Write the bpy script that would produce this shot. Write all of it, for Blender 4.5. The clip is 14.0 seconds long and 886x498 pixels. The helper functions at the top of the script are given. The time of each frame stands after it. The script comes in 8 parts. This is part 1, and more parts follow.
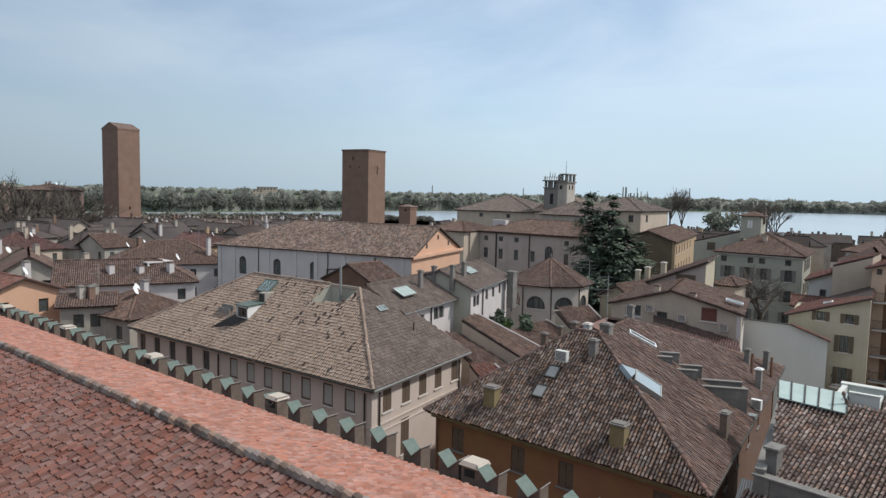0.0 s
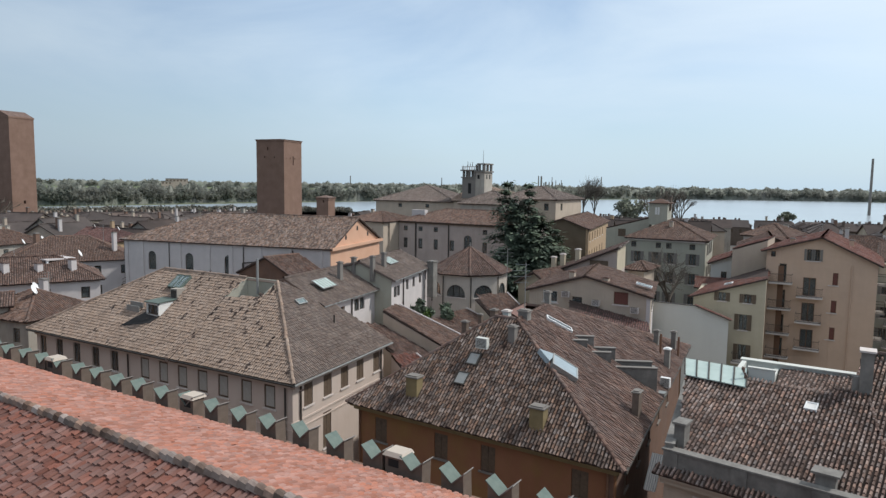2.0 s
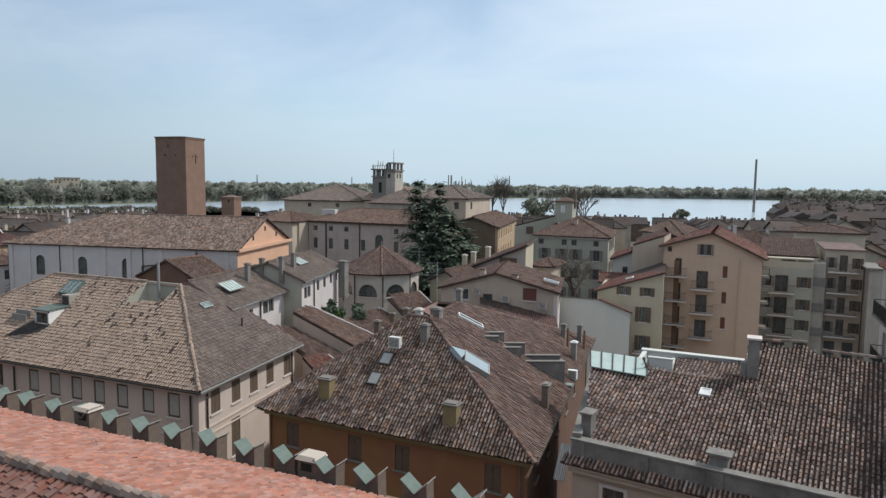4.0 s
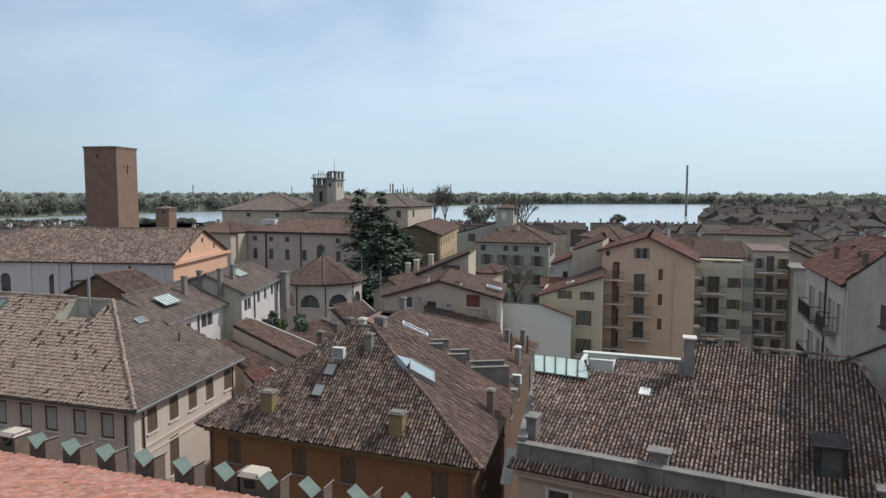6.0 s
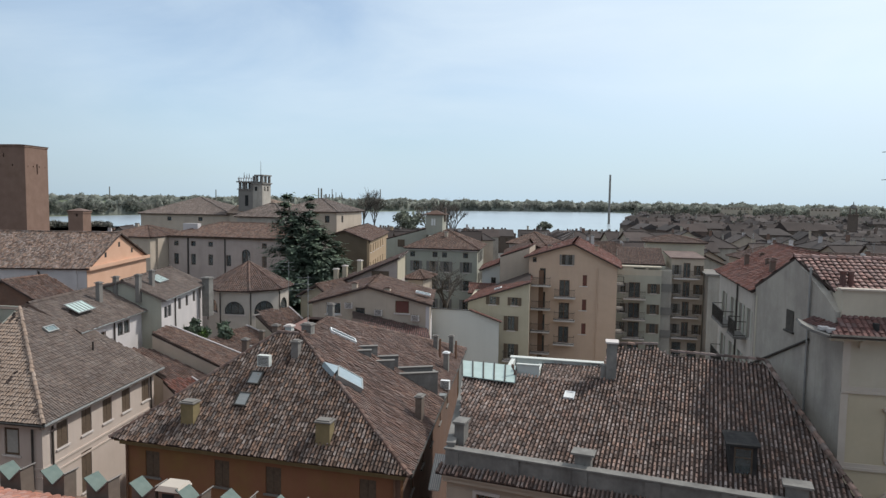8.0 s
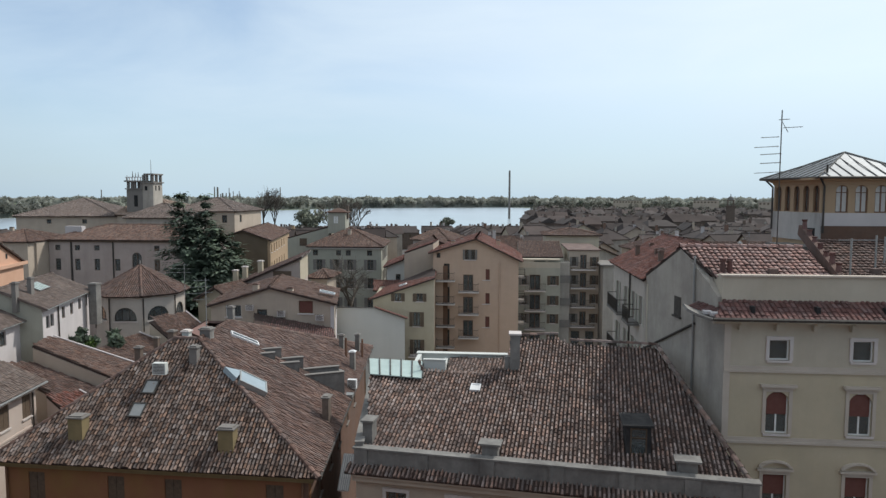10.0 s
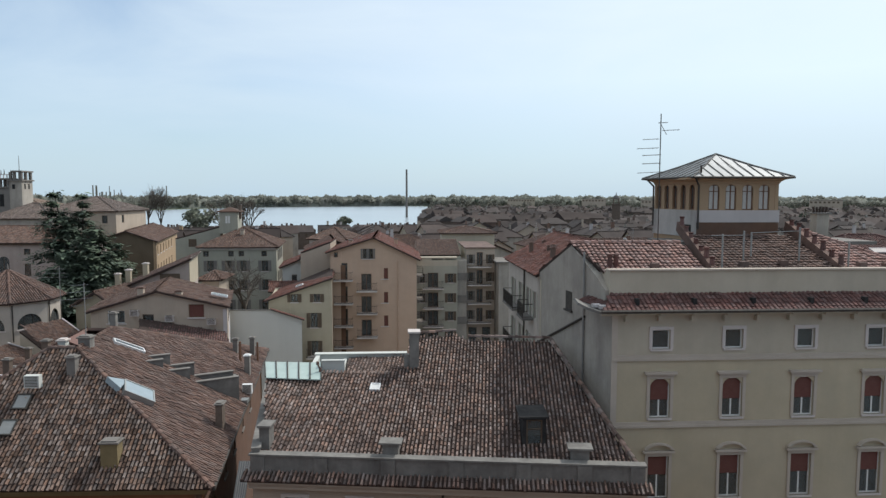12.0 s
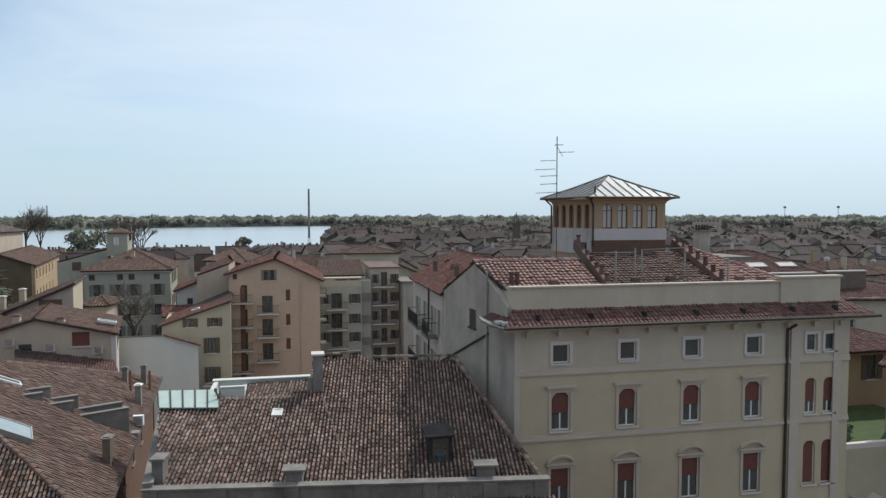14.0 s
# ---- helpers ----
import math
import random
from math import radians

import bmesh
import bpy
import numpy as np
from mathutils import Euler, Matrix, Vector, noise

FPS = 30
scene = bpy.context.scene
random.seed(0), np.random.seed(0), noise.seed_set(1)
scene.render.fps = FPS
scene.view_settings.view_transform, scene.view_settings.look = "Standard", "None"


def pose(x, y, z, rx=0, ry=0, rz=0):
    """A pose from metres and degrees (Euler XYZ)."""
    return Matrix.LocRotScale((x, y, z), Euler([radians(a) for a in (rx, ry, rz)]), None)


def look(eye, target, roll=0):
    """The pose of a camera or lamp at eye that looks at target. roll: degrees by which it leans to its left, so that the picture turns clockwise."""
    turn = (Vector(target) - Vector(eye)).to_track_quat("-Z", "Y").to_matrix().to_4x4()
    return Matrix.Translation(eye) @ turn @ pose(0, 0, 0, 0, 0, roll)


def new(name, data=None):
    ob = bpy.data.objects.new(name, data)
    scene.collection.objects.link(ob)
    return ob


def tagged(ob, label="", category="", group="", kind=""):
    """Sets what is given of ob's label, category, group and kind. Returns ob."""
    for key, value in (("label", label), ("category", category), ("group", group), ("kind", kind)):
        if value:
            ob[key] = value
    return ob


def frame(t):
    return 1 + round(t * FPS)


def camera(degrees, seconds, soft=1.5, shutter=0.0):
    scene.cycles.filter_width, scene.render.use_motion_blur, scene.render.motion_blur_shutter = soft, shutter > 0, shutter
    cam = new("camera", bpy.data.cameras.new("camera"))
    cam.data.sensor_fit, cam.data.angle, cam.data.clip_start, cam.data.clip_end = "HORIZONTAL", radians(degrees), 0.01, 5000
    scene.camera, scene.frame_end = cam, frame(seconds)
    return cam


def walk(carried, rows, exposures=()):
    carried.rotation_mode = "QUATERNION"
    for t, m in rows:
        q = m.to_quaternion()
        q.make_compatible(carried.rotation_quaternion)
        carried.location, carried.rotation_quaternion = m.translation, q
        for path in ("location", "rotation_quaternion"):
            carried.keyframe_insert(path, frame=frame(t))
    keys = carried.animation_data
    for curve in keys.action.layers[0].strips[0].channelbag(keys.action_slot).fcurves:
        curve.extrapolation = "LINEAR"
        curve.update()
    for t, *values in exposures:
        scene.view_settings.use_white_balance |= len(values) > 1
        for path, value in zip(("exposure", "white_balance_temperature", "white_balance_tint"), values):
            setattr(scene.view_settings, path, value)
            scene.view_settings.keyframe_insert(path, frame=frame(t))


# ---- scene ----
EYE = 23.5
cam = camera(66.8, 14.0, soft=1.42)
PATH = [
    (0.0, 0.0, 0.0, EYE, 85.100, -1.213, 38.994),
    (0.5, 0.0, 0.0, EYE, 84.939, -1.327, 38.190),
    (1.0, 0.0, 0.0, EYE, 84.798, -1.469, 36.855),
    (1.5, 0.0, 0.0, EYE, 84.617, -1.309, 34.692),
    (2.0, 0.0, 0.0, EYE, 84.379, -0.767, 32.093),
    (2.5, 0.0, 0.0, EYE, 84.206, -0.567, 29.877),
    (3.0, 0.0, 0.0, EYE, 84.202, -0.567, 27.682),
    (5.5, 0.0, 0.0, EYE, 84.939, -0.438, 20.988),
    (6.0, 0.0, 0.0, EYE, 85.116, -0.095, 19.566),
    (6.5, 0.0, 0.0, EYE, 85.243, -0.147, 18.296),
    (7.0, 0.0, 0.0, EYE, 85.375, -0.373, 16.853),
    (7.5, 0.0, 0.0, EYE, 85.499, -0.480, 15.423),
    (8.0, 0.0, 0.0, EYE, 85.673, -0.849, 13.585),
    (10.5, 0.0, 0.0, EYE, 85.381, 0.155, 3.210),
    (11.0, 0.0, 0.0, EYE, 85.305, 0.226, 1.102),
    (11.5, 0.0, 0.0, EYE, 85.199, 0.241, -1.058),
    (12.0, 0.0, 0.0, EYE, 85.372, -0.053, -3.386),
    (12.5, 0.0, 0.0, EYE, 85.705, -0.225, -5.408),
    (13.0, 0.0, 0.0, EYE, 86.135, -0.252, -7.500),
    (13.5, 0.0, 0.0, EYE, 86.618, -0.223, -9.537),
    (14.0, 0.0, 0.0, EYE, 87.036, 0.064, -11.574),
]
walk(cam, [(t, pose(x, y, z, rx, ry, rz)) for t, x, y, z, rx, ry, rz in PATH], exposures=[(0.0, 0.02, 6200, 9), (14.0, -0.02, 6200, 8)])

# ---- daylight ----
SUN_AZ, SUN_EL = 52.0, 48.0          # degrees from +y towards +x, and above the horizon
world = bpy.data.worlds.new("sky")
scene.world = world
world.use_nodes = True
wn = world.node_tree
wn.nodes.clear()


def wnode(kind, **values):
    n = wn.nodes.new(kind)
    for key, value in values.items():
        n.inputs[key].default_value = value
    return n


w_out = wnode("ShaderNodeOutputWorld")
w_bg = wnode("ShaderNodeBackground", Strength=0.12)
w_sky = wnode("ShaderNodeTexSky")
w_sky.sky_type, w_sky.sun_disc = "NISHITA", False
w_sky.sun_elevation, w_sky.sun_rotation = radians(SUN_EL), radians(SUN_AZ)
w_sky.air_density, w_sky.dust_density, w_sky.ozone_density = 1.0, 0.3, 2.5
w_co = wnode("ShaderNodeTexCoord")
w_map = wnode("ShaderNodeMapping")
w_map.inputs["Scale"].default_value = (1.0, 1.0, 3.2)
w_noise = wnode("ShaderNodeTexNoise", Scale=2.1, Detail=7.0, Roughness=0.55, Distortion=0.4)
w_ramp = wn.nodes.new("ShaderNodeValToRGB")
w_ramp.color_ramp.elements[0].position, w_ramp.color_ramp.elements[0].color = 0.36, (0.38, 0.38, 0.38, 1)
w_ramp.color_ramp.elements[1].position, w_ramp.color_ramp.elements[1].color = 0.72, (0.85, 0.85, 0.85, 1)
w_mix = wn.nodes.new("ShaderNodeMixRGB")
w_mix.inputs["Color2"].default_value = (5.9, 6.75, 7.4, 1)
wn.links.new(w_co.outputs["Generated"], w_map.inputs["Vector"])
wn.links.new(w_map.outputs["Vector"], w_noise.inputs["Vector"])
wn.links.new(w_noise.outputs["Fac"], w_ramp.inputs["Fac"])
wn.links.new(w_ramp.outputs["Color"], w_mix.inputs["Fac"])
wn.links.new(w_sky.outputs["Color"], w_mix.inputs["Color1"])
w_dot = wn.nodes.new("ShaderNodeVectorMath")
w_dot.operation = "DOT_PRODUCT"
w_dot.inputs[1].default_value = (math.cos(radians(SUN_EL)) * math.sin(radians(SUN_AZ)), math.cos(radians(SUN_EL)) * math.cos(radians(SUN_AZ)), math.sin(radians(SUN_EL)))
w_glow = wnode("ShaderNodeMapRange")
w_glow.inputs["From Min"].default_value, w_glow.inputs["From Max"].default_value = 0.35, 0.95
w_glow.inputs["To Min"].default_value, w_glow.inputs["To Max"].default_value = 0.0, 0.85
w_gain = wn.nodes.new("ShaderNodeMixRGB")
w_gain.inputs["Color2"].default_value = (8.2, 8.7, 9.0, 1)
wn.links.new(w_co.outputs["Generated"], w_dot.inputs[0])
wn.links.new(w_dot.outputs["Value"], w_glow.inputs["Value"])
wn.links.new(w_mix.outputs["Color"], w_gain.inputs["Color1"])
wn.links.new(w_glow.outputs["Result"], w_gain.inputs["Fac"])
w_sep = wn.nodes.new("ShaderNodeSeparateXYZ")
wn.links.new(w_co.outputs["Generated"], w_sep.inputs["Vector"])
w_low = wnode("ShaderNodeMapRange")
w_low.inputs["From Min"].default_value, w_low.inputs["From Max"].default_value = 0.0, 0.16
w_low.inputs["To Min"].default_value, w_low.inputs["To Max"].default_value = 0.8, 0.0
wn.links.new(w_sep.outputs["Z"], w_low.inputs["Value"])
w_veil = wn.nodes.new("ShaderNodeMixRGB")
w_veil.inputs["Color2"].default_value = (4.2, 5.35, 6.2, 1)
wn.links.new(w_low.outputs["Result"], w_veil.inputs["Fac"])
wn.links.new(w_gain.outputs["Color"], w_veil.inputs["Color1"])
w_high = wnode("ShaderNodeMapRange")
w_high.inputs["From Min"].default_value, w_high.inputs["From Max"].default_value = 0.42, 0.85
w_high.inputs["To Min"].default_value, w_high.inputs["To Max"].default_value = 0.0, 0.8
wn.links.new(w_sep.outputs["Z"], w_high.inputs["Value"])
w_top = wn.nodes.new("ShaderNodeMixRGB")
w_top.inputs["Color2"].default_value = (6.0, 6.15, 6.35, 1)
wn.links.new(w_high.outputs["Result"], w_top.inputs["Fac"])
wn.links.new(w_veil.outputs["Color"], w_top.inputs["Color1"])
w_side = wnode("ShaderNodeMapRange")
w_side.inputs["From Min"].default_value, w_side.inputs["From Max"].default_value = -0.45, 0.12
w_side.inputs["To Min"].default_value, w_side.inputs["To Max"].default_value = 0.6, 1.04
wn.links.new(w_dot.outputs["Value"], w_side.inputs["Value"])
w_fade = wn.nodes.new("ShaderNodeMixRGB")
w_fade.blend_type = "MULTIPLY"
w_fade.inputs["Fac"].default_value = 1.0
wn.links.new(w_top.outputs["Color"], w_fade.inputs["Color1"])
wn.links.new(w_side.outputs["Result"], w_fade.inputs["Color2"])
wn.links.new(w_fade.outputs["Color"], w_bg.inputs["Color"])
wn.links.new(w_bg.outputs["Background"], w_out.inputs["Surface"])

sun = new("sun", bpy.data.lights.new("sun", "SUN"))
sun.data.energy, sun.data.angle, sun.data.color = 3.0, radians(2.0), (1.0, 0.94, 0.86)
sa, se = radians(SUN_AZ), radians(SUN_EL)
sun_way = Vector((math.cos(se) * math.sin(sa), math.cos(se) * math.cos(sa), math.sin(se)))
sun.matrix_world = look(sun_way * 80 + Vector((0, 40, 20)), (0, 40, 20))


# ---- materials ----
def material(name, a, b, scale=3.0, rough=0.85, fine=40.0, bump=0.25, island=0.0, stain=0.25, stain_scale=0.35, metal=0.0,
             stain_colour=(0.12, 0.11, 0.1), streak=0.0, spec=0.3):
    """A weathered surface: two tones in patches, fine grain, stains; island: spread of brightness from piece to piece."""
    m = bpy.data.materials.new(name)
    m.use_nodes = True
    nt = m.node_tree
    bs = nt.nodes["Principled BSDF"]
    bs.inputs["Roughness"].default_value, bs.inputs["Metallic"].default_value = rough, metal
    bs.inputs["Specular IOR Level"].default_value = spec
    add, link = nt.nodes.new, nt.links.new
    co = add("ShaderNodeTexCoord")
    n1 = add("ShaderNodeTexNoise")
    n1.inputs["Scale"].default_value, n1.inputs["Detail"].default_value, n1.inputs["Roughness"].default_value = scale, 6, 0.65
    link(co.outputs["Object"], n1.inputs["Vector"])
    r1 = add("ShaderNodeMapRange")
    r1.inputs["From Min"].default_value, r1.inputs["From Max"].default_value = 0.3, 0.7
    link(n1.outputs["Fac"], r1.inputs["Value"])
    mix = add("ShaderNodeMixRGB")
    mix.inputs["Color1"].default_value, mix.inputs["Color2"].default_value = (*a, 1), (*b, 1)
    link(r1.outputs["Result"], mix.inputs["Fac"])
    col = mix.outputs["Color"]
    if island:
        geo, info = add("ShaderNodeNewGeometry"), add("ShaderNodeObjectInfo")
        s = add("ShaderNodeMath")
        s.operation = "ADD"
        link(geo.outputs["Random Per Island"], s.inputs[0])
        link(info.outputs["Random"], s.inputs[1])
        fr = add("ShaderNodeMath")
        fr.operation = "FRACT"
        link(s.outputs[0], fr.inputs[0])
        ramp = add("ShaderNodeMapRange")
        ramp.inputs["To Min"].default_value, ramp.inputs["To Max"].default_value = 1 - island, 1 + island
        link(fr.outputs[0], ramp.inputs["Value"])
        hsv = add("ShaderNodeHueSaturation")
        link(ramp.outputs["Result"], hsv.inputs["Value"])
        sat = add("ShaderNodeMapRange")
        sat.inputs["From Min"].default_value, sat.inputs["From Max"].default_value = 0.0, 1.0
        sat.inputs["To Min"].default_value, sat.inputs["To Max"].default_value = 1 + 0.5 * island, 1 - 0.8 * island
        wr = add("ShaderNodeMath")
        wr.operation = "MULTIPLY"
        wr.inputs[1].default_value = 7.31
        wf = add("ShaderNodeMath")
        wf.operation = "FRACT"
        link(fr.outputs[0], wr.inputs[0])
        link(wr.outputs[0], wf.inputs[0])
        link(wf.outputs[0], sat.inputs["Value"])
        link(sat.outputs["Result"], hsv.inputs["Saturation"])
        link(col, hsv.inputs["Color"])
        col = hsv.outputs["Color"]
    if stain:
        n2 = add("ShaderNodeTexNoise")
        n2.inputs["Scale"].default_value, n2.inputs["Detail"].default_value, n2.inputs["Roughness"].default_value = stain_scale, 8, 0.7
        link(co.outputs["Object"], n2.inputs["Vector"])
        r2 = add("ShaderNodeMapRange")
        r2.inputs["From Min"].default_value, r2.inputs["From Max"].default_value = 0.45, 0.75
        r2.inputs["To Max"].default_value = stain
        link(n2.outputs["Fac"], r2.inputs["Value"])
        mx = add("ShaderNodeMixRGB")
        mx.inputs["Color2"].default_value = (*stain_colour, 1)
        link(r2.outputs["Result"], mx.inputs["Fac"])
        link(col, mx.inputs["Color1"])
        col = mx.outputs["Color"]
    if streak:
        sm = add("ShaderNodeMapping")
        sm.inputs["Scale"].default_value = (0.9, 0.9, 0.1)
        link(co.outputs["Object"], sm.inputs["Vector"])
        n4 = add("ShaderNodeTexNoise")
        n4.inputs["Scale"].default_value, n4.inputs["Detail"].default_value, n4.inputs["Roughness"].default_value = 1.0, 6, 0.65
        link(sm.outputs["Vector"], n4.inputs["Vector"])
        r4 = add("ShaderNodeMapRange")
        r4.inputs["From Min"].default_value, r4.inputs["From Max"].default_value = 0.45, 0.72
        r4.inputs["To Max"].default_value = 0.7 * streak
        link(n4.outputs["Fac"], r4.inputs["Value"])
        ms = add("ShaderNodeMixRGB")
        ms.inputs["Color2"].default_value = (*[c * 0.75 for c in stain_colour], 1)
        link(r4.outputs["Result"], ms.inputs["Fac"])
        link(col, ms.inputs["Color1"])
        col = ms.outputs["Color"]
    link(col, bs.inputs["Base Color"])
    n3 = add("ShaderNodeTexNoise")
    n3.inputs["Scale"].default_value, n3.inputs["Detail"].default_value = fine, 4
    link(co.outputs["Object"], n3.inputs["Vector"])
    bp = add("ShaderNodeBump")
    bp.inputs["Strength"].default_value, bp.inputs["Distance"].default_value = bump, 0.03
    link(n3.outputs["Fac"], bp.inputs["Height"])
    link(bp.outputs["Normal"], bs.inputs["Normal"])
    return m


TILE = material("old_clay_tile", (0.124, 0.073, 0.057), (0.190, 0.127, 0.100), 1.2, 0.9, 25, 0.4, 0.3, 0.45, 0.5, stain_colour=(0.100, 0.081, 0.070))
TILE_DARK = material("lichen_clay_tile", (0.102, 0.064, 0.053), (0.204, 0.135, 0.110), 1.0, 0.9, 25, 0.4, 0.28, 0.55, 0.4, stain_colour=(0.075, 0.062, 0.055))
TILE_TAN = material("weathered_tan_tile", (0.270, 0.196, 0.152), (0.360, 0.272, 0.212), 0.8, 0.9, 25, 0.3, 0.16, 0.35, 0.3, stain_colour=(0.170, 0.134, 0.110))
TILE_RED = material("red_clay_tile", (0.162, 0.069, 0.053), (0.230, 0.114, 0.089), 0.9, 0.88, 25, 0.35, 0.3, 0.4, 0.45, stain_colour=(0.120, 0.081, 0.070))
TILE_SUNLIT = material("sunlit_orange_tile", (0.306, 0.138, 0.098), (0.383, 0.187, 0.140), 0.8, 0.88, 25, 0.3, 0.24, 0.25, 0.5, stain_colour=(0.270, 0.143, 0.110))
TILE_CREST = material("pale_crest_tile", (0.14, 0.093, 0.078), (0.29, 0.212, 0.178), 1.1, 0.9, 25, 0.35, 0.5, 0.55, 0.4, stain_colour=(0.075, 0.055, 0.05))
TILE_SPECK = material("speckled_clay_tile", (0.115, 0.076, 0.061), (0.27, 0.196, 0.158), 1.6, 0.9, 25, 0.35, 0.55, 0.55, 0.5, stain_colour=(0.08, 0.06, 0.052))
# near-black deck: shade between the tile rows put into its colour
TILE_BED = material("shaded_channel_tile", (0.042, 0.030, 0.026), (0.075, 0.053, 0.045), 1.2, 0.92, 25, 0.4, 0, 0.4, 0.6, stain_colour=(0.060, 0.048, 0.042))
TILE_PINK = material("pale_pink_tile", (0.260, 0.158, 0.135), (0.340, 0.215, 0.185), 1.0, 0.88, 25, 0.3, 0.25, 0.3, 0.5, stain_colour=(0.170, 0.115, 0.100))
PLASTER_TAN = material("tan_plaster", (0.360, 0.258, 0.160), (0.420, 0.306, 0.200), 0.6, 0.92, 60, 0.1, 0, 0.25, 0.3, stain_colour=(0.270, 0.191, 0.130))
RED_BROWN = material("red_brown_render", (0.12, 0.07, 0.05), (0.17, 0.1, 0.07), 1.0, 0.92, 50, 0.15, 0, 0.4, 0.4)
PLASTER_PALE = material("pale_grey_render", (0.56, 0.57, 0.53), (0.62, 0.63, 0.59), 0.4, 0.92, 50, 0.1, 0, 0.3, 0.2, stain_colour=(0.46, 0.45, 0.42), streak=0.15)
PLASTER_STREET = material("stained_ivory_plaster", (0.460, 0.411, 0.360), (0.530, 0.477, 0.420), 0.5, 0.92, 50, 0.1, 0, 0.35, 0.3, stain_colour=(0.340, 0.306, 0.270), streak=0.4)
STONE_WORN = material("blackened_parapet_stone", (0.174, 0.165, 0.152), (0.270, 0.257, 0.235), 1.6, 0.95, 30, 0.4, 0, 0.6, 0.9, stain_colour=(0.1, 0.09, 0.084), streak=0.6)
FROSTED = material("pale_green_wired_glass", (0.4, 0.5, 0.46), (0.48, 0.57, 0.53), 1.5, 0.35, 40, 0.03, 0, 0.2, 1.0, spec=0.5)
MEADOW = material("far_meadow", (0.09, 0.12, 0.05), (0.14, 0.16, 0.08), 0.01, 0.95, 0.5, 0.2, 0, 0.4, 0.004, stain_colour=(0.12, 0.11, 0.08))
PLASTER_APRICOT = material("apricot_plaster", (0.53, 0.377, 0.275), (0.59, 0.428, 0.318), 0.5, 0.92, 60, 0.1, 0, 0.25, 0.3, stain_colour=(0.400, 0.296, 0.240), streak=0.2)
TRIM_CREAM = material("cream_stone_trim", (0.470, 0.406, 0.335), (0.530, 0.463, 0.395), 0.8, 0.92, 50, 0.15, 0, 0.3, 0.5, stain_colour=(0.340, 0.296, 0.260))
ROOF_METAL = material("dull_standing_seam", (0.215, 0.226, 0.232), (0.275, 0.287, 0.295), 1.2, 0.55, 30, 0.08, 0, 0.35, 0.8, stain_colour=(0.17, 0.165, 0.155), metal=0.35)
# darker than the near tiles: backlit shade of far roofs put into the colour
TILE_FAR = material("far_backlit_tile", (0.048, 0.038, 0.035), (0.098, 0.076, 0.068), 0.15, 0.92, 4, 0.3, 0.35, 0.4, 0.08, stain_colour=(0.075, 0.062, 0.056))
BROWN_OLIVE = material("shaded_olive_render", (0.12, 0.095, 0.065), (0.165, 0.13, 0.09), 0.6, 0.92, 50, 0.15, 0, 0.35, 0.3, stain_colour=(0.09, 0.075, 0.055))
BUDS = material("budding_crowns", (0.19, 0.2, 0.15), (0.27, 0.28, 0.21), 0.5, 0.95, 10, 0.3, 0.3, 0.1, 0.5)
PLASTER_IVORY = material("warm_ivory_plaster", (0.47, 0.4, 0.28), (0.53, 0.455, 0.33), 0.5, 0.92, 60, 0.1, 0, 0.45, 0.3, stain_colour=(0.37, 0.33, 0.26), streak=0.18)
CURTAIN = material("grey_green_blind", (0.33, 0.32, 0.285), (0.42, 0.405, 0.37), 2.0, 0.8, 40, 0.05, 0, 0.2, 0.8)
TWIGS = material("bare_spring_crowns", (0.12, 0.112, 0.09), (0.2, 0.185, 0.15), 0.08, 0.95, 1.0, 0.4, 0.35, 0.3, 0.03, stain_colour=(0.07, 0.085, 0.045))
PLASTER_CREAM = material("cream_plaster", (0.46, 0.405, 0.315), (0.52, 0.465, 0.37), 0.6, 0.92, 60, 0.1, 0, 0.25, 0.25, stain_colour=(0.340, 0.296, 0.260), streak=0.22)
PLASTER_BEIGE = material("beige_plaster", (0.515, 0.425, 0.365), (0.575, 0.49, 0.43), 0.5, 0.92, 60, 0.1, 0, 0.25, 0.25, stain_colour=(0.380, 0.315, 0.270), streak=0.25)
PLASTER_WHITE = material("off_white_plaster", (0.500, 0.463, 0.450), (0.580, 0.535, 0.520), 0.5, 0.92, 60, 0.1, 0, 0.25, 0.3, stain_colour=(0.400, 0.372, 0.370), streak=0.15)
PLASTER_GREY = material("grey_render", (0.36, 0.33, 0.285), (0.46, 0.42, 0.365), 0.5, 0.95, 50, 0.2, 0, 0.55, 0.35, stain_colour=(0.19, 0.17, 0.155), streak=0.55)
PLASTER_ORANGE = material("orange_plaster", (0.225, 0.1, 0.055), (0.26, 0.125, 0.07), 0.5, 0.92, 60, 0.1, 0, 0.85, 0.16, stain_colour=(0.25, 0.17, 0.05), streak=0.35)
PLASTER_PEACH = material("peach_plaster", (0.56, 0.335, 0.225), (0.61, 0.38, 0.265), 0.5, 0.92, 60, 0.1, 0, 0.2, 0.3, stain_colour=(0.5, 0.3, 0.21))
PLASTER_YELLOW = material("yellow_plaster", (0.41, 0.36, 0.27), (0.47, 0.415, 0.315), 0.5, 0.92, 60, 0.1, 0, 0.2, 0.3, stain_colour=(0.400, 0.315, 0.200), streak=0.25)
PLASTER_GREEN = material("pale_green_plaster", (0.365, 0.355, 0.288), (0.42, 0.405, 0.335), 0.5, 0.92, 60, 0.1, 0, 0.25, 0.3, stain_colour=(0.300, 0.286, 0.260), streak=0.35)
PLASTER_PINK = material("pinkish_plaster", (0.44, 0.365, 0.29), (0.5, 0.42, 0.335), 0.5, 0.92, 60, 0.1, 0, 0.3, 0.3, stain_colour=(0.330, 0.277, 0.250), streak=0.3)
